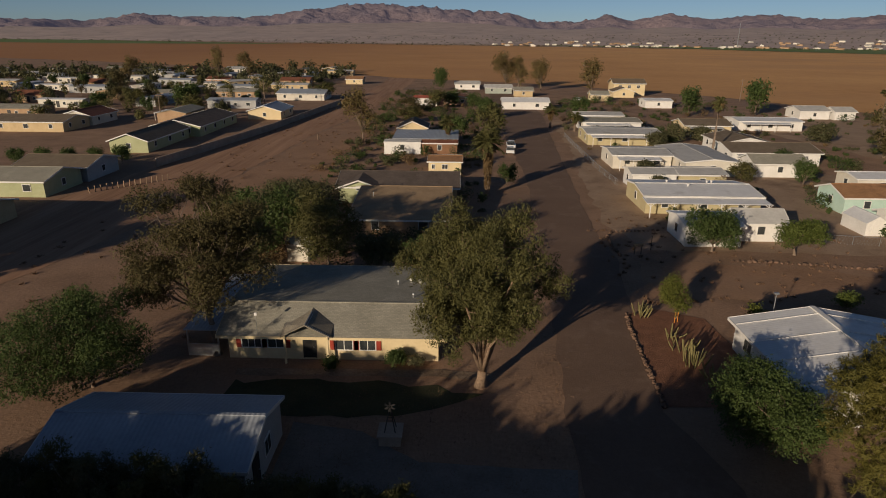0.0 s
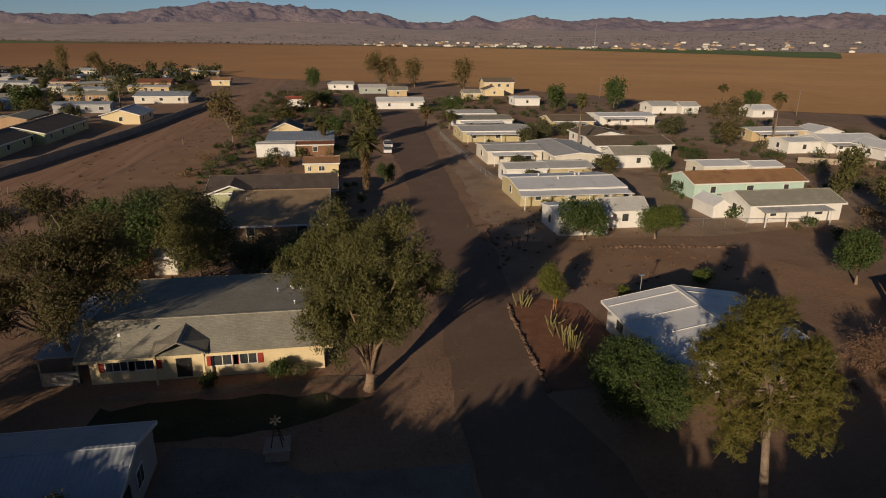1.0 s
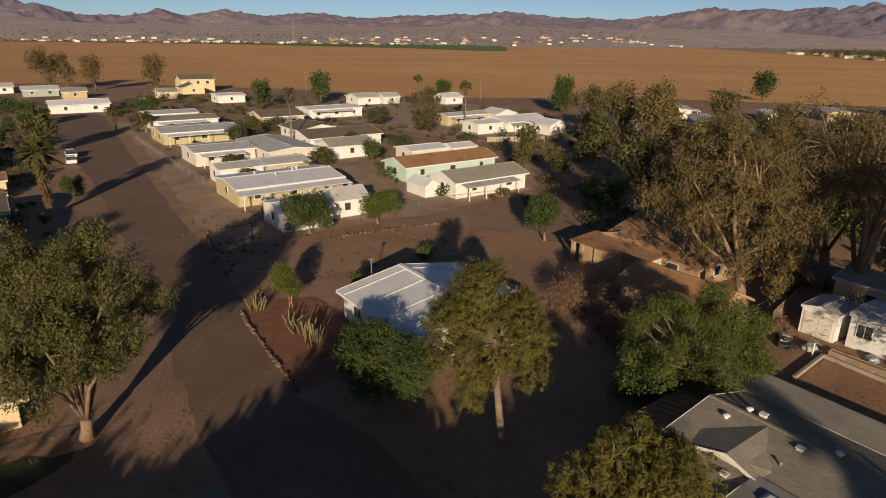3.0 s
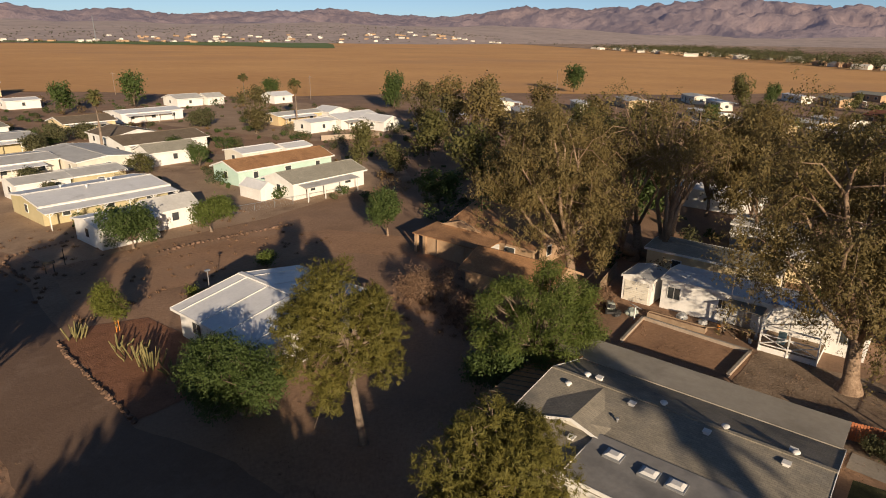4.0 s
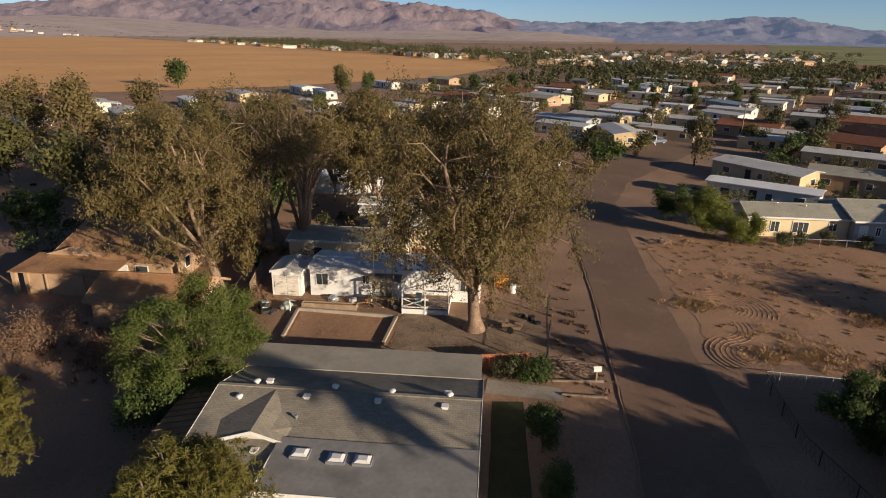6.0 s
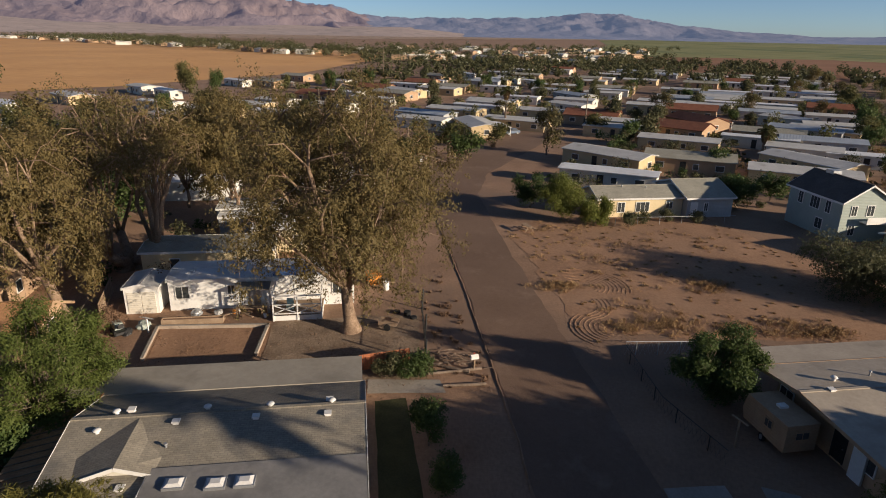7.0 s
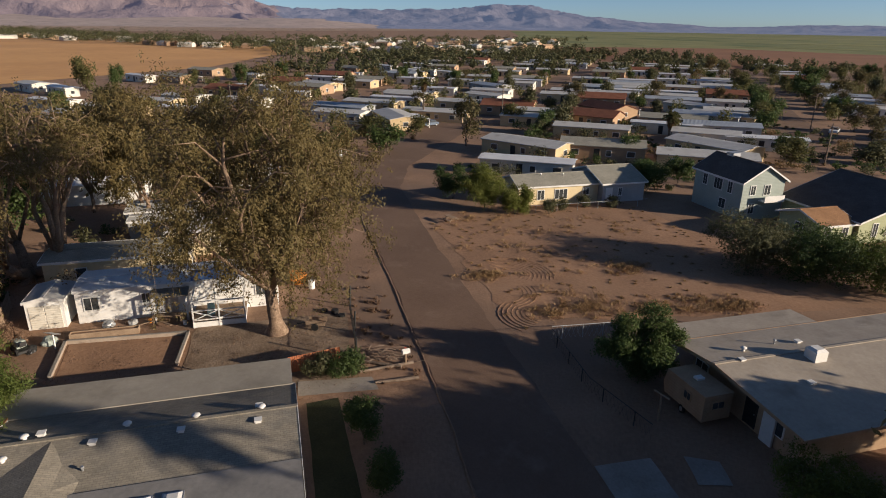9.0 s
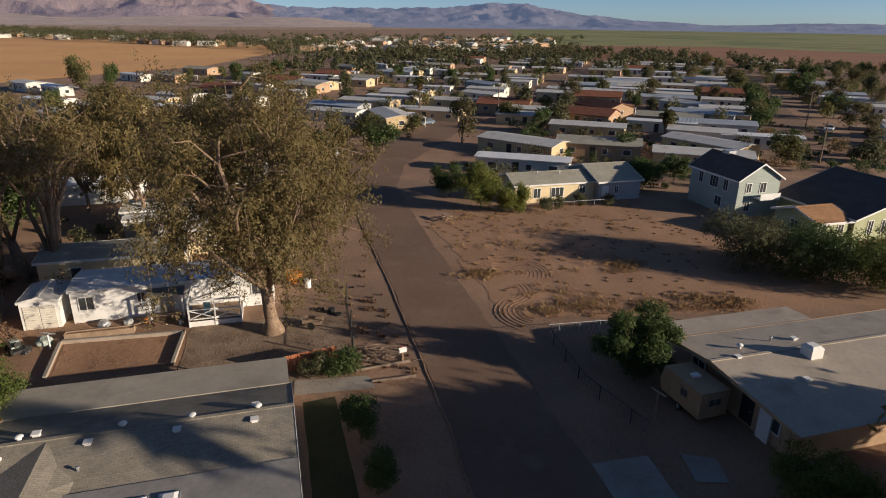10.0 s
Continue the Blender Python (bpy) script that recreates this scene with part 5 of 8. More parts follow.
def eucalyptus(label, x, y, h, w, seed, n, r0=0.5, stems=1, fork=0.2, low=0.2, size=(0.26, 0.10), boughs=9, leaf=None, group="", lean=(0, 0)):
    """An open crown: heavy limbs from a low fork, thinner branches, and hanging plumes of leaves with gaps between."""
    rng = np.random.default_rng(seed)
    t = thing("eucalyptus_tree", pose(x, y, 0), label, "tree", group)
    f, plumes = Form(), []
    for k in range(stems):
        turn = 2 * math.pi * k / stems + 0.5
        out = 0.0 if stems == 1 else 0.9 * r0
        foot = Vector((out * math.cos(turn), out * math.sin(turn), 0))
        fz = h * fork * float(rng.uniform(0.8, 1.2))
        head = foot + Vector((out * 2.3 * math.cos(turn) + lean[0] * 0.3, out * 2.3 * math.sin(turn) + lean[1] * 0.3, fz))
        rr = r0 / stems**0.5
        mid = foot.lerp(head, 0.5) + Vector((rng.normal(0, 0.1), rng.normal(0, 0.1), 0))
        f.tube([foot - Vector((0, 0, 0.2)), foot + Vector((0, 0, 0.12)), foot + Vector((0, 0, 0.9)), mid, head], [rr * 2.1, rr * 1.7, rr * 1.08, rr * 0.92, rr * 0.85], 10)
        mine = max(2, boughs // stems)
        for b in range(mine):
            ang = turn + (b + float(rng.uniform(-0.3, 0.3))) * 2 * math.pi / mine if stems == 1 else turn + float(rng.uniform(-1.1, 1.1))
            rho = float(rng.uniform(0.25, 0.85)) if b else 0.15
            tip = Vector((lean[0] + rho * w / 2 * math.cos(ang), lean[1] + rho * w / 2 * math.sin(ang), h * (0.95 - 0.50 * rho * rho * float(rng.uniform(0.7, 1.3)))))
            far = (tip - head).length
            m1 = head.lerp(tip, 0.35) + Vector((rng.normal(0, 0.05 * far), rng.normal(0, 0.05 * far), -0.02 * far))
            m2 = head.lerp(tip, 0.7) + Vector((rng.normal(0, 0.06 * far), rng.normal(0, 0.06 * far), 0.05 * far))
            q = rr * float(rng.uniform(0.38, 0.62))
            for _ in range(4):
                c = tip + Vector(rng.normal(0, 0.03 * w, 3))
                plumes.append((c.x, c.y, c.z, w * float(rng.uniform(0.035, 0.055)), 1.2))
            f.tube([head - Vector((0, 0, 0.3)), m1, m2, tip], [q, q * 0.72, q * 0.45, q * 0.15], 8)
            for _ in range(8):
                u = float(rng.uniform(0.25, 1.0))
                a = m1.lerp(m2, (u - 0.25) / 0.4) if u < 0.65 else m2.lerp(tip, (u - 0.65) / 0.35)
                way = Vector((math.cos(ang), math.sin(ang), 0)) * float(rng.uniform(-0.2, 1.0)) + Vector(rng.normal(0, 0.6, 3))
                e = a + way * w * 0.17
                rad = math.hypot(e.x - lean[0], e.y - lean[1])
                if rad > w / 2:
                    e.x, e.y = lean[0] + (e.x - lean[0]) * w / 2 / rad, lean[1] + (e.y - lean[1]) * w / 2 / rad
                e.z = min(h * 0.97, max(h * (low + 0.1), e.z))
                f.tube([a, a.lerp(e, 0.5) + Vector((0, 0, 0.05 * w)), e], [q * 0.28, q * 0.16, q * 0.04], 5)
                for _ in range(3):
                    c = e + Vector(rng.normal(0, 0.035 * w, 3))
                    plumes.append((c.x, c.y, c.z, w * float(rng.uniform(0.030, 0.062)), 1.25))
                if rng.random() < 0.55:
                    c = e + Vector((0, 0, -float(rng.uniform(0.08, 0.22)) * h))
                    f.tube([e, e.lerp(c, 0.5), c], [q * 0.06, q * 0.05, q * 0.03], 4)
                    plumes.append((c.x, c.y, max(c.z, h * low), w * 0.04, 1.7))
    part("trunk", f, PALE_BARK, t, smooth=True)
    P = np.array(plumes)
    tuft = 16
    per = rng.choice(len(P), n // tuft, p=P[:, 3] ** 2 / (P[:, 3] ** 2).sum())
    off = rng.normal(0, 0.60, (len(per), 3))
    c = P[per, :3] + off * P[per, 3:4] * np.stack([np.ones(len(per)), np.ones(len(per)), P[per, 4]], 1)
    puff = rng.normal(0, 1, (len(per) * tuft, 3))
    heart = np.array([lean[0], lean[1], h * 0.5])
    away = c - heart
    away /= np.linalg.norm(away, axis=1, keepdims=True) + 1e-9
    face = np.repeat(off * 0.5 + away * 0.6, tuft, 0) + puff * 0.55 + np.array([0, 0, 0.3])
    c = np.repeat(c, tuft, 0) + puff * size[0] * 0.85
    d = rng.normal(0, 0.5, c.shape) + np.array([0, 0, -0.9])
    part("crown", leaf_mesh("crown", c, d, size[0], size[1], leaf or EUC_LEAF, rng, 0.4, face, 0.42), None, t)
    return t


def tamarisk(label, x, y, h, w, base, seed, n):
    """Stems that part low down and rise fanwise, each ending in upright feathery plumes of unequal height."""
    rng = np.random.default_rng(seed)
    t = thing("tamarisk_tree", pose(x, y, 0), label, "tree")
    f, plumes = Form(), []
    knot = Vector((0.1, 0.05, 1.3))
    f.tube([(0, 0, -0.2), (0, 0, 0.15), (0.05, 0.02, 0.7), tuple(knot)], [0.62, 0.48, 0.36, 0.36], 10)
    for k in range(13):
        ang, rho = 2.4 * k + rng.normal(0, 0.25), 0.18 + 0.82 * ((k + 0.5) / 13) ** 0.6
        reach = w / 2 * rho * float(rng.uniform(0.72, 1.0))
        top = h * (1.0 - 0.38 * rho**2.2) * float(rng.uniform(0.86, 1.0))
        tip = Vector((reach * math.cos(ang), reach * math.sin(ang), top - 0.6))
        m1 = knot.lerp(tip, 0.32) + Vector((-0.10 * tip.x, -0.10 * tip.y, 0.3))
        m2 = knot.lerp(tip, 0.68) + Vector((rng.normal(0, 0.3), rng.normal(0, 0.3), 0.3))
        f.tube([tuple(knot - Vector((0, 0, 0.15))), tuple(m1), tuple(m2), tuple(tip)], [0.19, 0.13, 0.08, 0.02], 7)
        for j in range(12):
            u = float(rng.uniform(0.42, 1.0))
            a = m1.lerp(m2, (u - 0.32) / 0.36) if u < 0.68 else m2.lerp(tip, (u - 0.68) / 0.32)
            side = rng.normal(0, 1, 2) * (1.15 - 0.3 * u)
            e = a + Vector((side[0] + 0.35 * math.cos(ang), side[1] + 0.35 * math.sin(ang), float(rng.uniform(0.1, 0.9))))
            e.z = max(e.z, base + 0.6 + float(rng.uniform(0, 0.8)))
            f.tube([tuple(a), tuple(a.lerp(e, 0.5)), tuple(e)], [0.045, 0.03, 0.01], 5)
            plumes.append((*e, float(rng.uniform(0.50, 0.92)), float(rng.uniform(1.25, 1.9))))
        plumes.append((*tip, 0.6, 1.9))
    part("trunk", f, PALE_BARK, t, smooth=True)
    P = np.array(plumes)
    tuft = 14
    per = rng.choice(len(P), n // tuft, p=P[:, 3] ** 2 / (P[:, 3] ** 2).sum())
    way = rng.normal(0, 1, (len(per), 3))
    way /= np.linalg.norm(way, axis=1, keepdims=True)
    c = P[per, :3] + way * (P[per, 3:4] * rng.uniform(0.55, 1.08, (len(per), 1))) * np.stack([np.ones(len(per)), np.ones(len(per)), P[per, 4]], 1)
    puff = rng.normal(0, 1, (len(per) * tuft, 3)) * 0.17
    away = np.repeat(way, tuft, 0)
    d = away * 0.5 + np.array([0, 0, 0.7])
    part("crown", leaf_mesh("crown", np.repeat(c, tuft, 0) + puff, d, 0.24, 0.07, OLIVE_LEAF, rng, 0.5, away * 0.8 + puff * 3 + np.array([0, 0, 0.2]), 0.55), None, t)
    return t


# large trees near the camera
tamarisk("tall spreading olive-green tamarisk beside the street", 2.1, 41.0, 14.6, 12.6, 2.6, 11, 100000)
tree("mesquite_tree", "open brown-leaved mesquite leaning over the carport", -19.4, 45.2, 14.2, 14.4, 3.0, BROWN_LEAF, BARK, 12, 60000, (0.22, 0.085), 52, 0.125, 0.26, lean=(-1.8, 2.0), flat=0.6, shell=0.3)
tree("privet_bush", "broad dark green bush beside the sandy lane", -27.4, 39.4, 7.6, 12.4, 0.4, GREEN_LEAF, BARK, 13, 44000, (0.21, 0.075), 40, 0.14, 0.14, category="bush", multi=[(0, 0), (0.6, 0.5), (-0.7, 0.3)])
tree("acacia_tree", "dusty rounded acacia behind the cream house", -14.2, 65.0, 9.8, 9.6, 0.9, OLIVE_LEAF, BARK, 14, 14000, (0.34, 0.11), 16, 0.21, 0.2)
tree("acacia_tree", "dark green rounded tree behind the mesquite", -22.0, 67.5, 9.0, 10.5, 0.9, GREEN_LEAF, BARK, 15, 14000, (0.36, 0.15), 15, 0.22, 0.2)
tree("acacia_tree", "dusty scrub tree at the lane's edge", -19.0, 82, 6.5, 9.5, 0.5, DUSTY_LEAF, BARK, 16, 9000, (0.36, 0.14), 15, 0.22, 0.15)
tree("acacia_tree", "grey-green scrub tree at the lane's edge", -27.5, 74, 6.5, 10, 0.5, OLIVE_LEAF, BARK, 17, 9000, (0.36, 0.14), 15, 0.22, 0.15)
tree("acacia_tree", "low scrub tree beside the dark-roofed house", -25, 90, 4.5, 9, 0.3, DUSTY_LEAF, BARK, 18, 7000, (0.36, 0.14), 14, 0.22, 0.12)
tree("hedge_bush", "leafy hedge bush behind the cream house", -8.2, 63.5, 5.0, 6.0, 0.4, DUSTY_LEAF, BARK, 19, 7000, (0.3, 0.12), 13, 0.22, 0.1, category="bush")
tree("hedge_bush", "dark leafy hedge bush behind the cream house", -3.4, 62.5, 4.8, 6.0, 0.4, GREEN_LEAF, BARK, 20, 7000, (0.3, 0.12), 13, 0.22, 0.1, category="bush")
tree("dry_bush", "pale dry flowering bush by the garden shed", -20.5, 66.5, 3.4, 3.6, 0.2, DRY_PALM, BARK, 21, 4000, (0.22, 0.1), 9, 0.26, 0.06, category="bush")
pine("pine_tree", "bushy yellow-green pine with a bare leaning trunk", 23.3, 25.6, 12.4, 8.0, 2.4, PINE_LEAF, 31, 3400, 26, 46, 0.24, (-0.7, 0.8))
pine("pine_tree", "bushy yellow-green pine beside the grey-roofed house", 21.6, 14.4, 8.6, 8.2, 1.2, PINE_LEAF, 32, 3400, 26, 42, 0.24)
tree("ash_tree", "round dark green shade tree by the white metal roof", 20.2, 34.0, 6.4, 8.2, 0.5, GREEN_LEAF, BARK, 33, 36000, (0.18, 0.08), 34, 0.155, 0.16)
tree("palo_verde_tree", "feathery bright green palo verde tree", 38.0, 22.0, 8.6, 10.6, 0.8, BRIGHT_LEAF, BARK, 34, 62000, (0.24, 0.055), 90, 0.085, 0.18, flat=0.5, droop=0.35, clump=14)
tree("shade_bush", "dark green shrub below the palo verde", 33.6, 22.8, 4.2, 4.6, 0.3, GREEN_LEAF, BARK, 35, 7000, (0.24, 0.12), 12, 0.23, 0.1, category="bush")
eucalyptus("tall eucalyptus with a pale peeling trunk", 53.2, 26.6, 18.6, 14.0, 36, 60000, 0.46, 1, 0.3, 0.24, (0.25, 0.095), boughs=10, lean=(-0.4, 3.6))
eucalyptus("tall many-stemmed eucalyptus with pale spreading limbs", 68.5, 26.5, 18.6, 19.0, 37, 34000, 1.25, 5, 0.14, 0.58, (0.27, 0.11), boughs=20)
eucalyptus("huge spreading eucalyptus with a flared pale trunk", 50.6, 2.9, 20.6, 19.0, 38, 110000, 0.56, 1, 0.2, 0.16, (0.24, 0.090), boughs=17, lean=(0.6, 0.9))
eucalyptus("tall eucalyptus behind the mobile homes", 84, 18, 16, 14, 39, 24000, 0.4, 2, 0.2, 0.2, (0.42, 0.16), 10)
eucalyptus("dusty eucalyptus among the mobile homes", 78, 40, 15, 15, 40, 24000, 0.4, 2, 0.2, 0.18, (0.42, 0.16), 10, OLIVE_LEAF)
tree("shade_tree", "round green shade tree beside the track", 55.2, 54.2, 6.6, 7.0, 1.3, GREEN_LEAF, PALE_BARK, 41, 13000, (0.26, 0.14), 17, 0.21, 0.14)
tree("shade_tree", "dark green shade tree before the mobile homes", 31.8, 73.3, 5.4, 7.2, 0.6, GREEN_LEAF, BARK, 42, 9000, (0.28, 0.15), 15, 0.22, 0.14)
tree("shade_tree", "round green shade tree on the bare yard", 41.4, 72.4, 5.6, 7.0, 1.0, BRIGHT_LEAF, BARK, 43, 9000, (0.28, 0.13), 15, 0.21, 0.14)
tree("sapling", "young green tree in the gravel bed", 20.8, 53.4, 4.6, 4.8, 1.1, PALO_LEAF, PALE_BARK, 44, 5200, (0.22, 0.08), 22, 0.14, 0.07, fill=True)
tree("sapling", "small green shrub beside the white metal roof", 27.0, 51.0, 2.6, 2.6, 0.3, PALO_LEAF, BARK, 45, 1500, (0.24, 0.11), 8, 0.24, 0.05)
tree("sapling", "small bright shrub beside the track", 38.2, 56.4, 2.2, 2.8, 0.2, BRIGHT_LEAF, BARK, 46, 1500, (0.26, 0.1), 8, 0.24, 0.05)
tree("hedge_bush", "clipped round shrub beside the lawn", 34.0, -2.0, 3.4, 2.8, 0.1, GREEN_LEAF, BARK, 47, 8000, (0.15, 0.085), 10, 0.27, 0.07, category="shrub")
tree("hedge_bush", "clipped round shrub at the driveway", 29.8, -2.4, 2.9, 2.3, 0.1, GREEN_LEAF, BARK, 48, 6000, (0.14, 0.08), 10, 0.27, 0.07, category="shrub")
tree("hedge_bush", "low green shrub along the red fence", 42.4, -2.0, 1.7, 3.2, 0.1, GREEN_LEAF, BARK, 49, 4500, (0.16, 0.09), 10, 0.26, 0.06, category="shrub")
tree("hedge_bush", "low green shrub along the red fence", 42.9, 0.0, 1.5, 2.6, 0.1, DUSTY_LEAF, BARK, 50, 3000, (0.16, 0.09), 9, 0.26, 0.06, category="shrub")
tree("citrus_tree", "round green citrus tree before the low-roofed house", 36.9, -22.8, 6.2, 6.4, 0.2, GREEN_LEAF, BARK, 51, 30000, (0.18, 0.085), 26, 0.17, 0.12)
# paler palo verde leaf puts the sunlight missing here into the bush's colour
tree("oleander_bush", "broad green oleander by the parked trailer", 21.4, -25.2, 3.3, 7.2, 0.2, PALO_LEAF, BARK, 52, 20000, (0.17, 0.07), 30, 0.15, 0.1, category="bush")
tree("oleander_bush", "long bank of dusty green oleander", 54.0, -47.0, 5.4, 11, 0.2, DUSTY_LEAF, BARK, 53, 18000, (0.26, 0.1), 18, 0.21, 0.1, category="bush")
tree("oleander_bush", "long bank of green oleander", 50.0, -51.5, 6.0, 12, 0.2, GREEN_LEAF, BARK, 54, 20000, (0.26, 0.1), 18, 0.21, 0.1, category="bush")
tree("oleander_bush", "long bank of bright green oleander", 45.5, -56, 5.6, 11.5, 0.2, BRIGHT_LEAF, BARK, 55, 19000, (0.26, 0.1), 18, 0.21, 0.1, category="bush")
tree("palo_verde_tree", "feathery yellow-green palo verde by the street", 81.6, -26.0, 6.4, 7.4, 0.6, PALO_LEAF, BARK, 56, 20000, (0.30, 0.07), 26, 0.15, 0.13, droop=0.4)
tree("palo_verde_tree", "feathery yellow-green palo verde by the cottage", 78.6, -29.6, 4.3, 5.2, 0.4, PALO_LEAF, BARK, 57, 12000, (0.30, 0.07), 20, 0.15, 0.12, droop=0.4)
tree("palo_verde_tree", "dark green feathery tree by the street", 88.3, -23.4, 5.6, 5.4, 0.8, GREEN_LEAF, BARK, 58, 6000, (0.36, 0.1), 13, 0.2, 0.12)
for k, (bx, by, bh) in enumerate(((79, -36.5, 2.0), (79.4, -40.6, 1.8), (78.8, -44.4, 1.6), (77.6, -34.2, 2.2))):
    tree("shrub", "small round shrub before the cottage", bx, by, bh, 2.4, 0.1, DUSTY_LEAF, BARK, 60 + k, 1500, (0.22, 0.1), 8, 0.26, 0.05, category="shrub")
tree("privet_bush", "dark shrubs between the cottage and two-storey house", 86, -55, 5.0, 7.0, 0.2, GREEN_LEAF, BARK, 66, 7000, (0.3, 0.13), 14, 0.22, 0.1, category="bush")
for k in range(13):
    bx = -28.5 + 2.15 * k
    bh = (4.9, 5.2, 5.6, 5.2, 5.4, 5.3, 5.0, 4.6, 4.2, 3.8, 3.9, 3.4, 3.2)[k]
    tree("oleander_bush", "oleander hedge bush with dusty green leaves", bx, 25.7 + 0.3 * math.sin(k * 2.1), bh, 3.2, 0.2, DUSTY_LEAF if k % 2 else OLIVE_LEAF, BARK, 70 + k, 11000, (0.19, 0.055), 26, 0.15, 0.07, category="bush", group="oleander hedge", flat=1.4)
tree("dry_bush", "tangle of dry reddish brush", 43.5, 37.5, 3.0, 6.5, 0.1, DEAD_LEAF, BARK, 90, 5000, (0.3, 0.05), 12, 0.22, 0.06, category="bush")
tree("dry_bush", "tangle of dry brush before the outbuilding", 42.5, 30.5, 2.6, 6.0, 0.1, DEAD_LEAF, BARK, 91, 4500, (0.3, 0.05), 12, 0.22, 0.06, category="bush")
tree("dry_bush", "small rust-red dry shrub by the shed", 52.6, 23.2, 2.0, 2.4, 0.1, DEAD_LEAF, BARK, 92, 1800, (0.22, 0.06), 9, 0.25, 0.05, category="bush")
tree("shrub", "small green shrub by the timber fence", 49.8, 24.4, 2.2, 2.6, 0.1, BRIGHT_LEAF, BARK, 93, 2400, (0.2, 0.09), 9, 0.25, 0.05, category="shrub")

# unseen trees around the camera, added to cast the long shadows across the yards
PROTO = tree("eucalyptus_tree", "unseen eucalyptus added to cast shade over the yards", -3.2, 5.9, 12, 9.5, 2.5, EUC_LEAF, PALE_BARK, 95, 7500, (0.75, 0.42), 24, 0.17, 0.34, group="eucalyptus row")
for x, y, s, r in SHADE_TREES:
    copy_thing(PROTO, pose(x, y, 0, 0, 0, r) @ Matrix.Diagonal((s, s, s, 1)))

palm("fan_palm", "shaggy fan palm beside the street", 5.2, 100.2, 8.6, 1, 0.85, 0.36, 2.9, 64)
palm("fan_palm", "tall slender fan palm", 55.2, 134.8, 12.0, 2, 0.12)
palm("fan_palm", "tall slender fan palm by the far houses", 137.8, 207.5, 9.0, 3, 0.12)
palm("fan_palm", "tall slender fan palm by the far houses", 111, 143, 11.5, 4, 0.2)
palm("fan_palm", "broad leafy palm beside the street", 27, 182, 5.0, 5, 0.5, 0.3, 2.4)
palm("fan_palm", "broad leafy palm beside the street", 33, 176, 4.0, 6, 0.4, 0.3, 2.4)
palm("fan_palm", "broad leafy palm before the yellow home", -2, 148, 5.5, 7, 0.4, 0.3, 2.4)
palm("date_palm", "broad arching palm at the street corner", 131.5, -17.5, 4.2, 8, 0.3, 0.34, 3.4, 46)
# out of view, added to throw a streak and crown shadow on the grey-roofed house
palm("fan_palm", "unseen very tall fan palm added for its shadow on the grey roof", 0.9, -37.1, 17.5, 21, 0.1, 0.34, 2.2)
palm("fan_palm", "tall slender fan palm in the village", 167, -38, 10, 9, 0.2)
palm("fan_palm", "short fan palm between the mobile homes", 128.5, -88.5, 4.6, 10, 0.4, 0.26, 2.0)
palm("fan_palm", "short fan palm between the mobile homes", 126.0, -86.0, 5.4, 11, 0.4, 0.26, 2.0)

# smaller and farther trees, copied from a few
FAR = []
for k, (lf, hh, ww, bb) in enumerate(((OLIVE_LEAF, 10, 8.5, 1.0), (GREEN_LEAF, 8, 9, 0.8), (EUC_LEAF, 14, 10, 1.6), (DUSTY_LEAF, 6, 7.5, 0.3), (BROWN_LEAF, 12, 9, 1.4))):
    FAR.append((hh, ww, tree("village_tree", "%s village tree" % ("dusty olive-green", "dark green round", "tall brownish-green", "low dusty grey-green", "thin brown-leaved")[k], *((8.5, 154, -22.9, 165, 95)[k], (154, 213, 152, 157, 139.6)[k]), hh, ww, bb, lf, BARK, 100 + k, 2100, (0.66, 0.30), 15, 0.21, 0.22, group="village trees", fill=True)))


def far_tree(kind, x, y, h, w, turn):
    hh, ww, ob = FAR[kind]
    copy_thing(ob, pose(x, y, 0, 0, 0, turn) @ Matrix.Diagonal((w / ww, w / ww, h / hh, 1)))


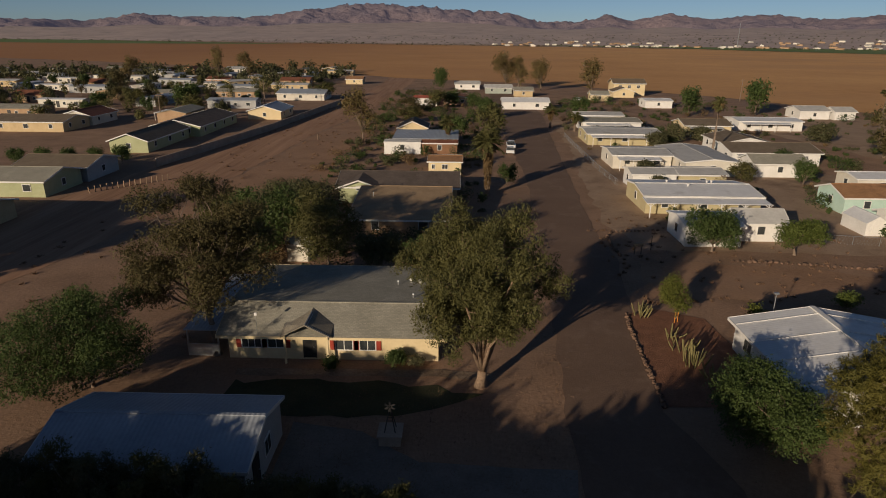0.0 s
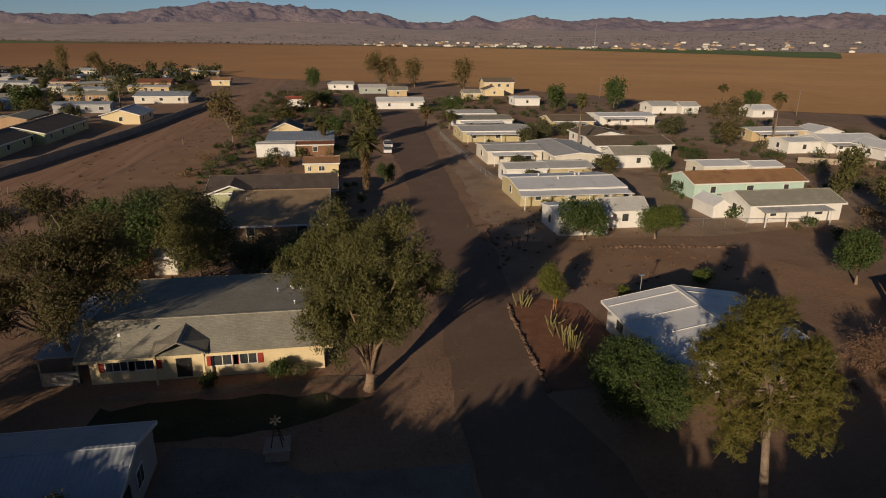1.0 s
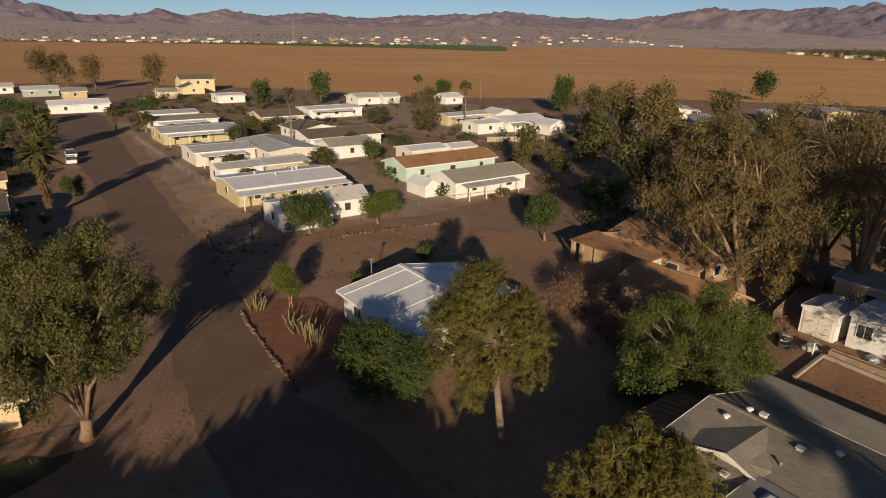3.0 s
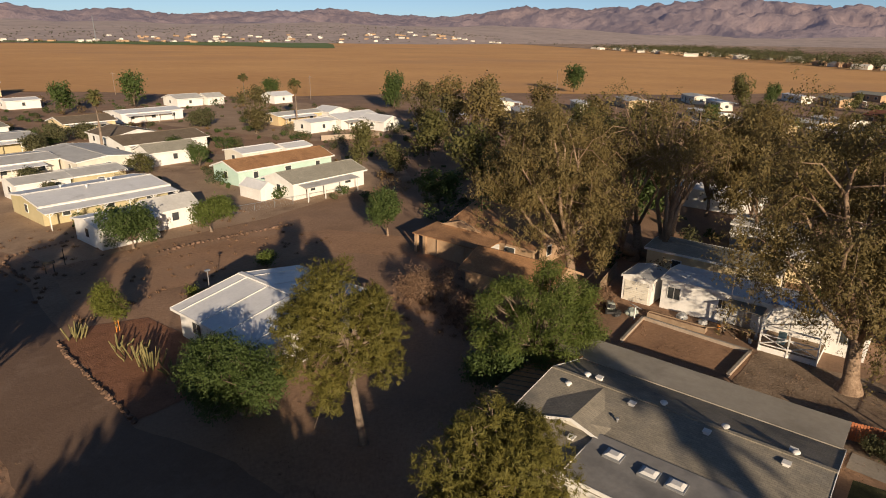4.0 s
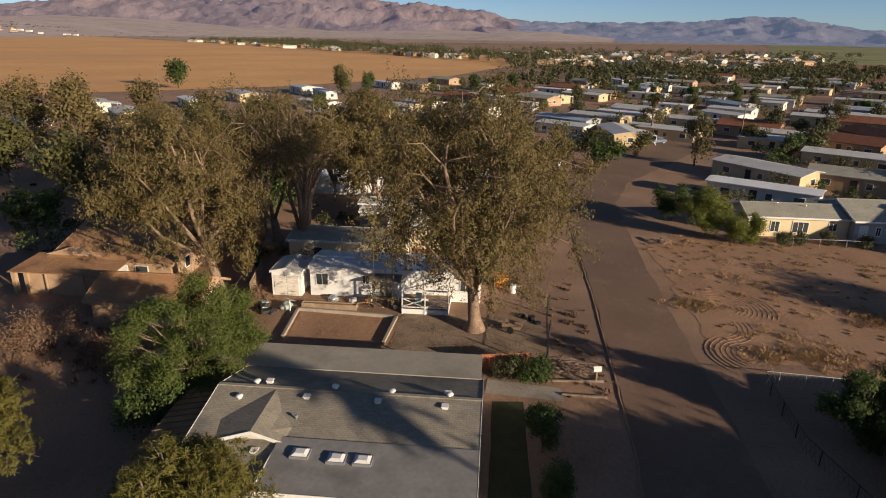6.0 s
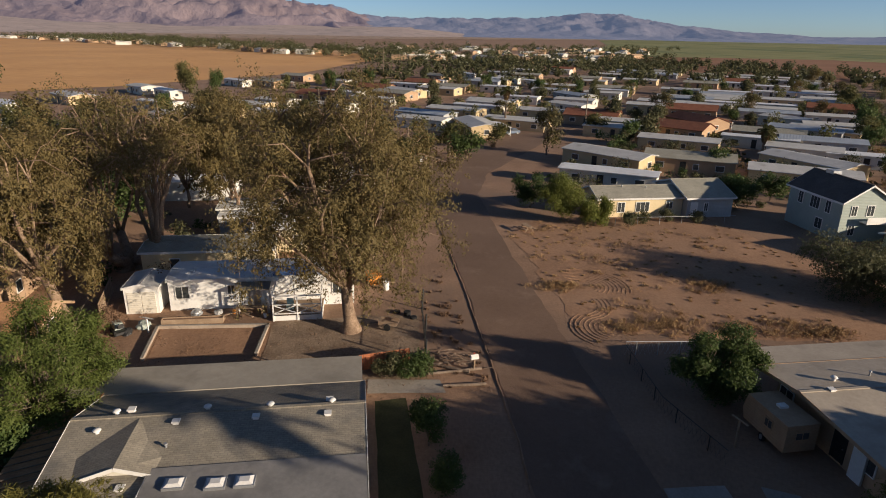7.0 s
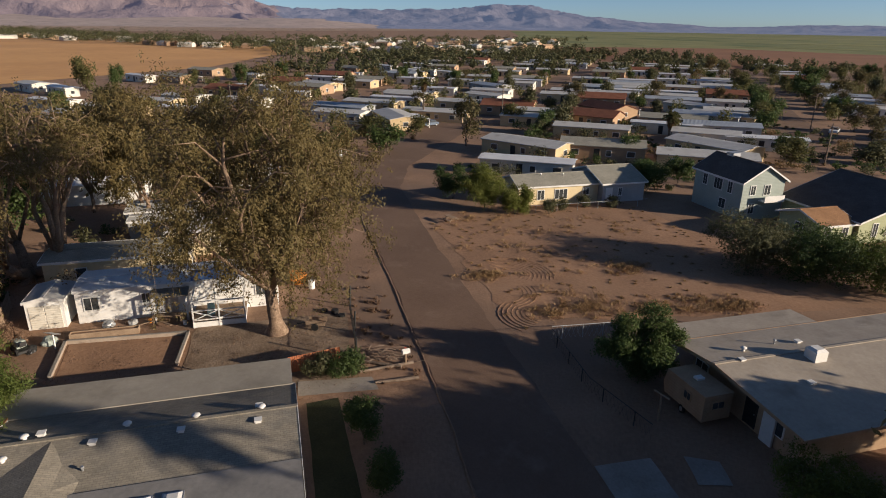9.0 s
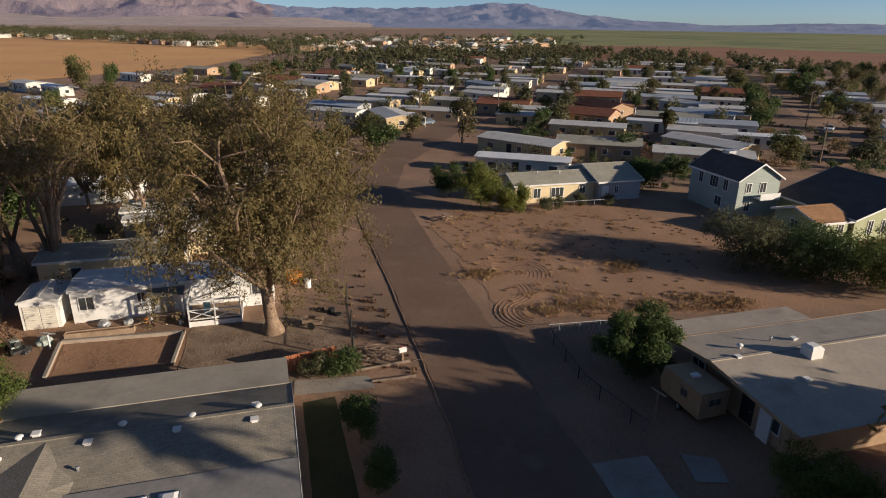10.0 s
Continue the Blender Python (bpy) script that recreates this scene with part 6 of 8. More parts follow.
rng = random.Random(5)
NAMED = [(2, 74, 44, 14, 12), (2, 80, 8, 13, 11), (2, 92, 26, 15, 12), (0, 84, 62, 11, 10), (2, 120, 84, 17, 12), (4, 112, 92, 12, 10), (2, 104, 62, 13, 11), (0, 100, 50, 10, 10), (2, 128, 60, 14, 12), (4, 120, 46, 13, 11), (0, 132, 30, 11, 10), (2, 110, 18, 13, 11), (0, 122, 4, 9, 10), (1, 64, 44, 5, 7), (1, 70, 58, 6, 8), (2, 146, 86, 14, 12), (0, 150, 60, 10, 10), (4, 160, 36, 11, 10), (0, 140, 14, 9, 9), (3, 36, 118, 3, 5), (3, 34, 104, 3, 5), (3, 48, 150, 4, 6), (3, 54, 158, 5, 7), (1, 40, 206, 7, 8), (3, 92, 160, 5, 8), (3, 62, 160, 4, 7), (2, 24, 318, 19, 14), (2, 30.5, 320, 17, 12), (2, 40.5, 312, 16, 14), (2, 60.5, 290, 17, 14), (1, 101.5, 217.4, 12.2, 11.5), (1, 77.5, 213.2, 10, 10.3), (2, -135.5, 364, 20, 10), (2, -127, 388, 16, 12), (1, -8, 312, 10.6, 10.8), (0, 80.5, 85.4, 9.8, 6.2), (0, 81.5, 77.5, 6.6, 6.4), (4, 95, 139, 6, 8), (2, 125, 99, 16, 12), (4, 118, 104, 14, 10), (2, 131, 92, 15, 11), (1, 160, 152, 13, 11),
         (1, 273, 143, 12.7, 15), (0, 241, 61, 13.7, 9), (1, 256, 54, 10, 7), (4, 129.5, -38.3, 10, 8), (1, 131, -12, 5, 7), (0, 96, 82, 11, 10), (2, 92, 52, 13, 12), (1, 85, 56, 8, 10), (0, 105, 45, 12, 11), (4, 112, 30, 12, 11), (2, 96, 8, 13, 11), (1, 88, 34, 7, 9), (0, 118, 12, 9, 9), (1, 75, 50, 5, 8), (2, 108, 76, 15, 12), (1, 62, 110, 5, 5), (1, 66, 126, 4, 5), (0, 52, 112, 4, 6), (1, 9, 108, 4, 4),
         (1, -3, 235, 6, 10), (1, 6, 226, 6, 9), (0, -8, 228, 7, 10), (4, -16, 215, 5, 12), (1, 9, 200, 7, 8), (0, -14, 190, 5, 9), (1, 1, 160, 6, 7), (1, -72, 122, 3.6, 4), (1, -77, 121, 3.6, 4), (1, -82, 121, 3.6, 4), (1, -87, 120, 3.6, 4), (1, -67.5, 123, 4.0, 4.4), (0, -55, 262, 7, 12), (1, -95, 222, 9, 11), (0, -88, 213, 6, 8), (2, -170, 330, 15, 12), (4, -135, 255, 11, 11),
         (1, 155, -135, 8, 9), (0, 97, -93, 5.5, 8), (1, 102, -97, 5, 7), (1, 201, -196, 9, 11), (4, 164, -174, 10, 9), (3, 94, -110, 4, 8), (0, 98, -116, 4, 7), (1, 89.4, -63, 4.5, 6), (1, 110, -66, 5, 7), (1, 129, -115, 6, 6), (4, 189, -124, 8, 7), (2, 303, -232, 11, 10), (0, 211, -175, 9, 8), (1, 243, -241, 9, 11), (4, 200, -222, 10, 10), (2, 157, -184, 9, 8), (1, 141, -62, 6, 6), (0, 155, -59, 6, 7), (4, 179, -88, 9, 8), (1, 124, -20, 6, 9), (0, 119, -8, 6, 8)]
for k, x, y, hh, ww in NAMED:
    far_tree(k, x, y, hh, ww, rng.uniform(0, 360))
for a_, o_, k, hh, ww in ((72, -72, 1, 7, 8), (92, -71.5, 4, 8, 8), (118, -72, 1, 7.5, 9), (150, -71, 0, 7, 8), (188, -72, 4, 8, 9), (66, -90, 4, 7.5, 9), (88, -91, 1, 7, 9), (112, -90, 4, 8, 9), (142, -91, 1, 7, 9), (178, -90, 0, 7, 8), (46, -89, 4, 6.5, 8)):
    far_tree(k, 125 + 0.82 * a_ + 0.57 * o_, -30 - 0.57 * a_ + 0.82 * o_, hh, ww, rng.uniform(0, 360))
placed = []


def free_spot(x, y, gap):
    return all((x - a) ** 2 + (y - b) ** 2 > gap * gap for a, b in placed)


def on_street(x, y):
    """Whether a place lies on one of the village streets."""
    if -10 < x < 34 and y > 20:
        return True
    if x < 0:
        return x > -66 and y < 400
    along = (x - 125) * 0.82 + (y + 30) * -0.57
    off = (x - 125) * 0.57 + (y + 30) * 0.82
    for c in (0, -81, 60):
        if abs(off - c) < 6.5:
            return True
    return abs(along - 95) < 6 or abs(along - 215) < 6


# ---- the village: rows of mobile homes ----
HOMES = []
for k, (wl, rf, ww, dd, rise) in enumerate((("beige", "pale", 17, 7.8, 0.6), ("offwhite", "white", 16, 4.6, 0.3), ("tan", "rust", 15, 9, 1.4), ("tan", "sage", 16, 8.4, 0.9), ("offwhite", "pale", 14, 7.6, 0.5), ("grey", "steel", 17, 7.4, 0.6))):
    hm = house("mobile_home" if rise < 0.8 else "village_house", "%s-walled village home with a low %s roof" % (wl, rf), -ww / 2, ww / 2, -dd / 2, dd / 2, "x", 2.75, rise, wl, rf, over=0.3, category="mobile home" if rise < 0.8 else "house", group="village homes", doors=[("N", -1, DARK_METAL)], plain=True, wins=[("N", -ww * 0.32, 1.4, 1.0, 1.0), ("N", ww * 0.08, 0.9, 1.0, 1.0), ("N", ww * 0.34, 1.4, 1.0, 1.0), ("W", 0, 1.2, 1.0, 1.0)])
    awning(hm, -ww / 2 + 2, ww / 2 - 5, -dd / 2 - 3.2, -dd / 2 - 0.05, 2.3, 2.6, ROOFS["white"], [(-ww / 2 + 2.3, -dd / 2 - 3), (ww / 2 - 5.3, -dd / 2 - 3)])
    HOMES.append(hm)
FIXED = [(101, -40.6, 1, 58), (117.5, -47.5, 0, 36), (112.5, -61.5, 3, 60), (98.5, -75, 0, 56), (130, -103, 5, 57), (108, -84, 0, 20), (121, -92, 4, 50), (165, -92, 2, 12), (152, -80, 2, 40), (190, -104, 2, 57), (168, -122, 4, 20), (147, -112, 5, 40), (146, -117, 0, 34), (160, -29, 0, 5), (182, -18, 5, 50), (243, -13, 3, 47), (340, -42, 3, 30), (300, 54, 1, 38), (295, 38, 3, 36), (332, 30, 3, 48), (190, 42, 0, 55), (176, 51, 4, 27), (209, 62, 1, 55), (254, -18, 0, 33), (356, -63, 1, 18), (306, -86, 1, 30), (238, -82, 5, 20), (204, -69, 4, 33),
         (-255, 410, 0, -30), (-181, 285, 1, 0), (-139, 222, 1, 0), (-137, 196, 3, 0), (-148, 350, 0, -30), (-121, 306, 4, 0), (-108, 322, 0, 40), (-107, 386, 0, 50), (-160, 240, 2, 0), (-195, 250, 3, 0), (-90, 262, 3, 0), (-100, 290, 5, 0), (-200, 330, 1, 0), (-230, 360, 4, 0), (-78, 300, 0, 0), (-175, 385, 4, 0), (150, 120, 1, 40), (170, 105, 0, 40), (190, 128, 4, 40), (205, 104, 1, 40), (160, 80, 4, 40), (230, 96, 0, 40), (265, 84, 4, 35), (248, 70, 1, 35), (140, 70, 1, 40)]
for x, y, k, r in FIXED:
    placed.append((x, y))
    copy_thing(HOMES[k], pose(x, y, 0, 0, 0, r if x > 0 else r + 180))
# rows of homes on both sides of the streets that lead away to the east
for off in (-103, -64, -46, -29, -12.5, 15, 38, 78, 100):
    for j in range(30):
        along_ = 18 + 12.2 * j + rng.uniform(-1.2, 1.2)
        o = off + rng.uniform(-1.5, 1.5)
        x, y = 125 + 0.82 * along_ + 0.57 * o, -30 - 0.57 * along_ + 0.82 * o
        skip = rng.random() < 0.12 + max(0.0, along_ - 150) / 260
        if skip or x + 1.4 * y < -200 or y > 150 - 0.42 * x or x - y > 760 or on_street(x, y) or not free_spot(x, y, 11.5) or (x < 150 and y > -60):
            continue
        placed.append((x, y))
        copy_thing(HOMES[rng.choice((0, 1, 2, 3, 4, 5, 0, 1, 4)) if -70 < off < 0 or along_ > 60 else rng.choice((0, 1, 4, 5))], pose(x, y, 0, 0, 0, 55 + rng.uniform(-3, 3)) @ Matrix.Diagonal((1.0, 0.95, 0.95, 1)))
for i in range(260):
    x, y = rng.uniform(-330, -75), rng.uniform(190, 460)
    if y > 470 + 0.3 * (x + 100) or not free_spot(x, y, 19) or on_street(x, y):
        continue
    placed.append((x, y))
    copy_thing(HOMES[rng.choice((0, 1, 2, 3, 4, 5))], pose(x, y, 0, 0, 0, rng.choice((180, -90)) + rng.uniform(-4, 4)))
# the first of each kind stands in the village too
for k, (x, y, r) in enumerate(((214, -45, 55), (272, -60, 55), (176, -66, 57), (330, -120, 55), (300, 8, 40), (225, -122, 57))):
    HOMES[k].matrix_basis = pose(x, y, 0, 0, 0, r)

count, village_far, village_more = 0, [], []
for i in range(4200):
    if rng.random() < 0.72:
        x, y = rng.uniform(135, 560), rng.uniform(-340, 60)
        if x + 1.4 * y < -210 or y > 140 - 0.40 * x or on_street(x, y):
            continue
    else:
        x, y = rng.uniform(-340, -72), rng.uniform(190, 470)
        if y > 480 + 0.3 * (x + 100) or on_street(x, y):
            continue
    if not free_spot(x, y, 7.5):
        continue
    placed.append((x, y))
    s = rng.uniform(0.5, 1.0)
    if x > 300 or y > 330:
        village_far.append((x, y, rng.uniform(5, 10) * s, rng.uniform(6, 10) * s))
        continue
    if count > 185:
        village_more.append((x, y, rng.uniform(4, 8) * s, rng.uniform(5, 8) * s))
        continue
    far_tree(rng.choice((0, 1, 1, 2, 3, 3, 4)), x, y, rng.uniform(4.5, 10) * s, rng.uniform(6, 9) * s, rng.uniform(0, 360))
    count += 1


# ---- low scrub and weeds between the houses ----
def scrub(name, spots, mat, label, seed, leaf=0.42, per=210):
    g = np.random.default_rng(seed)
    cs, ws = [], []
    for x, y, h, w in spots:
        n = int(per * min(2.2, max(0.35, w / 3.0)))
        k = 4
        hub = g.normal(0, 0.45, (k, 3)) * np.array([w / 2, w / 2, h * 0.25]) + np.array([x, y, h * 0.5])
        d = g.normal(0, 1, (n, 3))
        d /= np.linalg.norm(d, axis=1, keepdims=True)
        p = hub[g.integers(0, k, n)] + d * np.array([w * 0.3, w * 0.3, h * 0.42]) * g.uniform(0.55, 1, (n, 1))
        p[:, 2] = np.maximum(p[:, 2], 0.06)
        cs.append(p)
        ws.append(d)
    me = leaf_mesh(name, np.concatenate(cs), np.concatenate(ws), leaf, leaf * 0.45, mat, g, 0.8, np.concatenate(ws) + np.array([0, 0, 0.25]))
    return single(name, me, mat, label, "bushes", kind="stuff")


def clear(x, y):
    """Whether a place is free of the buildings that stand in the yards."""
    return not any(a < x < b and c < y < d for a, b, c, d in FOOTPRINTS)


groves = {0: [], 1: [], 2: []}
for i in range(1500):
    zone = rng.random()
    if zone < 0.28:
        x, y = rng.uniform(-27, 6), rng.uniform(60, 300)
        if x > 6 + 0.02 * y:
            continue
    elif zone < 0.62:
        x, y = rng.uniform(24, 150), rng.uniform(78, 260)
        if y > 285 - 0.78 * x + 40:
            continue
    elif zone < 0.8:
        x, y = rng.uniform(60, 150), rng.uniform(-5, 80)
    else:
        x, y = rng.uniform(85, 150), rng.uniform(-130, -28)
        if abs((x - 125) * 0.57 + (y + 30) * 0.82) < 9 or x < 97 and y > -52:
            continue
    if not clear(x, y) or 7 < x < 30 and 20 < y < 330 and zone > 0.28:
        continue
    w = rng.choice((0.9, 1.2, 1.6, 2.2, 3.0, 4.2))
    groves[rng.choice((0, 0, 1, 1, 2))].append((x, y, w * rng.uniform(0.45, 0.8), w))
scrub("village_grove", village_more[:260], OLIVE_LEAF, "dusty olive-green trees and bushes in the village", 300, 0.7, 190)
scrub("dusty_scrub", groves[0], DUSTY_LEAF, "dusty grey-green scrub in the village yards", 301)
scrub("green_scrub", groves[1], GREEN_LEAF, "dark green bushes in the village yards", 302)
scrub("dry_scrub", groves[2], DRY_PALM, "dry straw-coloured weeds in the village yards", 303, 0.36)


# ---- the far distance: woods and settlement ----
def far_woods(name, spots, mat, label, seed, n=75, size=1.8):
    g = np.random.default_rng(seed)
    cs, ws = [], []
    for x, y, h, w in spots:
        d = g.normal(0, 1, (n, 3))
        d /= np.linalg.norm(d, axis=1, keepdims=True)
        cs.append(np.array([x, y, h * 0.55 + max(0.0, bajada(x, y))]) + d * np.array([w / 2, w / 2, h * 0.45]) * g.uniform(0.35, 1.1, (n, 1)) * np.array([1.0, 1.0, g.uniform(0.7, 1.25)]))
        ws.append(d)
    me = leaf_mesh(name, np.concatenate(cs), np.concatenate(ws), size, size * 0.53, mat, g, 0.8, np.concatenate(ws) + np.array([0, 0, 0.3]))
    return single(name, me, mat, label, "trees", kind="stuff")


spots = []
for i in range(620):
    u = rng.random()
    x, y = 560 + (1360 - 560) * u, -30 + (690 + 30) * u
    o = rng.uniform(8, 210) * (0.4 + 0.9 * u)
    spots.append((x + o, y - 0.62 * o + rng.uniform(-15, 15), rng.uniform(6, 14), rng.uniform(9, 16)))
for i in range(260):
    x = rng.uniform(430, 1150)
    spots.append((x, rng.uniform(-0.55 * x + 30, -0.05 * x + 20), rng.uniform(5, 11), rng.uniform(8, 14)))
far_woods("far_woods", spots, FAR_LEAF, "dark belt of far trees along the field edge", 3)
far_woods("far_village_trees", village_far, FAR_LEAF, "dusty trees among the far village homes", 6)
spots = [(rng.uniform(-500, 2200), 1500 + 1000 * rng.random() ** 1.5, rng.uniform(2, 5), rng.uniform(4, 11)) for i in range(1150)]
spots += [(-900 + rng.uniform(-1500, 600), rng.uniform(1900, 2300), rng.uniform(4, 9), rng.uniform(10, 24)) for i in range(200)]
spots += [(rng.uniform(900, 2200), rng.uniform(500, 1500), rng.uniform(3, 7), rng.uniform(6, 14)) for i in range(120)]
spots = [s for s in spots if s[1] > 1530 - 0.3 * (s[0] - 500) or s[0] > 2000]
far_woods("far_scrub", spots, FAR_LEAF, "scattered far desert trees and scrub", 4, 34, 1.6)


def far_town(name, spots, mat, label):
    f = Form()
    for x, y, w, d, h, r in spots:
        m = pose(x, y, max(0.4, bajada(x, y)), 0, 0, r)
        f.box(-w / 2, -d / 2, 0, w / 2, d / 2, h, m)
        f.add([m @ Vector(p) for p in ((-w / 2, -d / 2, h), (w / 2, -d / 2, h), (w / 2, d / 2, h), (-w / 2, d / 2, h), (-w / 2, 0, h + 1.6), (w / 2, 0, h + 1.6))], [(0, 1, 5, 4), (2, 3, 4, 5), (0, 4, 3), (1, 2, 5)])
    return single(name, f, mat, label, "houses", kind="stuff")


for nm, mat, lb, cnt in (("far_settlement", WALLS["offwhite"], "pale far houses on the desert rise", 75), ("far_settlement_2", WALLS["tan"], "tan far houses on the desert rise", 55)):
    sp = []
    for i in range(cnt):
        x = rng.uniform(80, 1900)
        sp.append((x, 1660 - 0.22 * x + rng.uniform(40, 520), rng.uniform(9, 20), rng.uniform(8, 12), rng.uniform(2.5, 4), rng.uniform(0, 180)))
    for i in range(60):
        u = rng.random()
        o = rng.uniform(6, 120)
        sp.append((560 + 800 * u + o, -30 + 720 * u - 0.62 * o, rng.uniform(12, 20), 8, 3.2, rng.uniform(0, 180)))
    for i in range(46):
        x = rng.uniform(520, 1000)
        sp.append((x, rng.uniform(-0.5 * x + 30, -0.06 * x), rng.uniform(12, 18), 8, 3, rng.uniform(0, 180)))
    far_town(nm, sp, mat, lb)


# ---- walls, fences and small things ----
def along(points, step):
    """Places every step metres along a line, with its heading."""
    out = []
    for (ax, ay), (bx, by) in zip(points, points[1:]):
        far = math.hypot(bx - ax, by - ay)
        n = max(1, int(far / step))
        for k in range(n):
            out.append((ax + (bx - ax) * (k + 0.5) / n, ay + (by - ay) * (k + 0.5) / n, math.degrees(math.atan2(by - ay, bx - ax))))
    return out


def stone_mesh(seed):
    bm = bmesh.new()
    bmesh.ops.create_icosphere(bm, subdivisions=1, radius=0.5)
    for v in bm.verts:
        v.co *= 1 + 0.45 * noise.noise(v.co * 1.9 + Vector((seed * 3.1, 0, 0)))
        v.co.z *= 0.72
    me = bpy.data.meshes.new("stone")
    bm.to_mesh(me)
    bm.free()
    me.materials.append(STONE)
    return me


STONES = [stone_mesh(k) for k in range(6)]


def stone_border(label, points, step, size, seed):
    g = random.Random(seed)
    t = thing("stone_border", pose(points[0][0], points[0][1], 0), label, "stone edging")
    for x, y, a in along(points, step):
        s = size * g.uniform(0.65, 1.3)
        part("stone", g.choice(STONES), None, t, at=pose(x - points[0][0] + g.uniform(-0.08, 0.08), y - points[0][1] + g.uniform(-0.08, 0.08), s * 0.24, g.uniform(-20, 20), g.uniform(-20, 20), g.uniform(0, 360)) @ Matrix.Diagonal((s, s * g.uniform(0.7, 1.0), s, 1)))


stone_border("row of rough reddish stones edging the gravel bed", [(16.5, 54.6), (15.9, 50.5), (15.7, 46.6), (15.4, 42), (15.2, 38.4)], 0.36, 0.40, 1)
stone_border("curved row of rough stones on the bare corner", [(20.0, 70.8), (19.7, 74), (20.1, 79.2), (21.6, 80.8), (27.9, 81.6)], 0.62, 0.5, 2)
stone_border("long row of rough stones edging the yard", [(32.6, 69.6), (38, 69.2), (43.6, 68.4), (50.3, 67.0)], 0.6, 0.5, 3)


def fence_boards(name, label, points, h, mat, w=0.14, gap=0.02, category="fence"):
    t = thing(name, pose(points[0][0], points[0][1], 0), label, category)
    me = Form().add([(-w / 2, -0.011, 0), (w / 2, -0.011, 0), (w / 2, 0.011, 0), (-w / 2, 0.011, 0), (-w / 2, -0.011, h - 0.04), (w / 2, -0.011, h - 0.04), (w / 2, 0.011, h - 0.04), (-w / 2, 0.011, h - 0.04), (0, -0.011, h), (0, 0.011, h)],
                    [(3, 2, 1, 0), (0, 1, 5, 8, 4), (2, 3, 7, 9, 6), (1, 2, 6, 5), (3, 0, 4, 7), (4, 8, 9, 7), (8, 5, 6, 9)]).mesh("board", mat)
    for x, y, a in along(points, w + gap):
        part("board", me, None, t, at=pose(x - points[0][0], y - points[0][1], 0.02, 0, 0, a))
    for (ax, ay), (bx, by) in zip(points, points[1:]):
        for z in (0.3, h - 0.3):
            part("rail", Form().beam((ax - points[0][0], ay - points[0][1], z), (bx - points[0][0], by - points[0][1], z), 0.06), mat, t)
    return t


fence_boards("board_fence", "red-stained vertical board fence beside the shrubs", [(43.6, 2.2), (44.3, -1.7)], 1.35, RED_WOOD)
fence_boards("board_fence", "tall weathered board fence by the eucalyptus trunk", [(54.4, 24.6), (61.2, 25.9)], 1.7, WOOD)


def wire_fence(label, points, h, step=2.4, mat=None, fill=True, pipe=True):
    mat = mat or GALVANISED
    x0, y0 = points[0]
    t = thing("chain_link_fence", pose(x0, y0, 0), label, "fence")
    pm = Form().tube([(0, 0, -0.1), (0, 0, h)], [0.035, 0.035], 6).mesh("post", mat)
    for x, y, a in along(points, step):
        part("post", pm, None, t, at=pose(x - x0, y - y0, 0))
    for (ax, ay), (bx, by) in zip(points, points[1:]):
        a, b = (ax - x0, ay - y0), (bx - x0, by - y0)
        if pipe:
            part("top_rail", Form().tube([(*a, h), (*b, h)], [0.028, 0.028], 6), mat, t)
        if fill:
            f = Form()
            n = max(2, int(math.hypot(b[0] - a[0], b[1] - a[1]) / 0.4))
            for k in range(n):
                p, q = [tuple(a[i] + (b[i] - a[i]) * s for i in (0, 1)) for s in (k / n, (k + 1) / n)]
                f.beam((*p, 0.05), (*q, h - 0.02), 0.008).beam((*q, 0.05), (*p, h - 0.02), 0.008)
            part("wire_mesh", f, mat, t)
    return t


wire_fence("dark wire fence along the gravel yard", [(54.2, -3.6), (44.4, -3.0)], 1.5, 1.6, DARK_METAL)
for gx_, gy_ in ((44.3, -2.9), (54.3, -3.7), (48.9, -3.4)):
    single("gate_post", Form().tube([(0, 0, -0.1), (0, 0, 1.95), (0, 0, 2.0)], [0.09, 0.08, 0.03], 8), DARK_METAL, "dark weathered gate post by the gravel yard", "post", m=pose(gx_, gy_, 0, 3, 2, 0), group="gate posts")
t = thing("line_post", pose(31.6, -21.2, 0, 0, 0, 25), "pale timber washing-line post with a short crossarm", "post")
part("post", Form().tube([(0, 0, -0.1), (0.03, 0, 2.0)], [0.08, 0.07], 8), WOOD, t)
part("crossarm", Form().beam((-0.55, 0, 1.95), (0.55, 0, 2.1), 0.09), WOOD, t)
wire_fence("wire fence with a pale top pipe at the driveway", [(43.8, -19.1), (43.3, -24.5)], 1.2, 1.8)
wire_fence("low wire fence along the drive's edge", [(43.6, -19.0), (36, -18.4), (30, -19.6)], 1.1, 2.4, DARK_METAL)
wire_fence("wire fence along the bare yard", [(43.2, 77.9), (55.5, 75.8), (66.9, 74.2)], 1.2, 2.6)
wire_fence("wire fence along the street's verge", [(28.3, 165), (28, 122), (28.6, 108)], 1.2, 3.0)
wire_fence("wire fence before the cottage", [(78.4, -31), (78.2, -50)], 1.1, 3.0, fill=False)
wire_fence("wire fence at the back of the vacant lot", [(42, -53.5), (46, -64)], 1.2, 2.5)
t = thing("post_fence", pose(-60.5, 98, 0), "row of leaning wooden fence posts", "fence")
for x, y, a in along([(0, 0), (2, 3.4), (4.6, 6.0), (9, 11)], 0.9):
    part("post", Form().box(-0.07, -0.07, -0.1, 0.07, 0.07, 1.1), WOOD, t, at=pose(x, y, 0, 6 * math.sin(x * 7), 5 * math.sin(y * 9), 0))


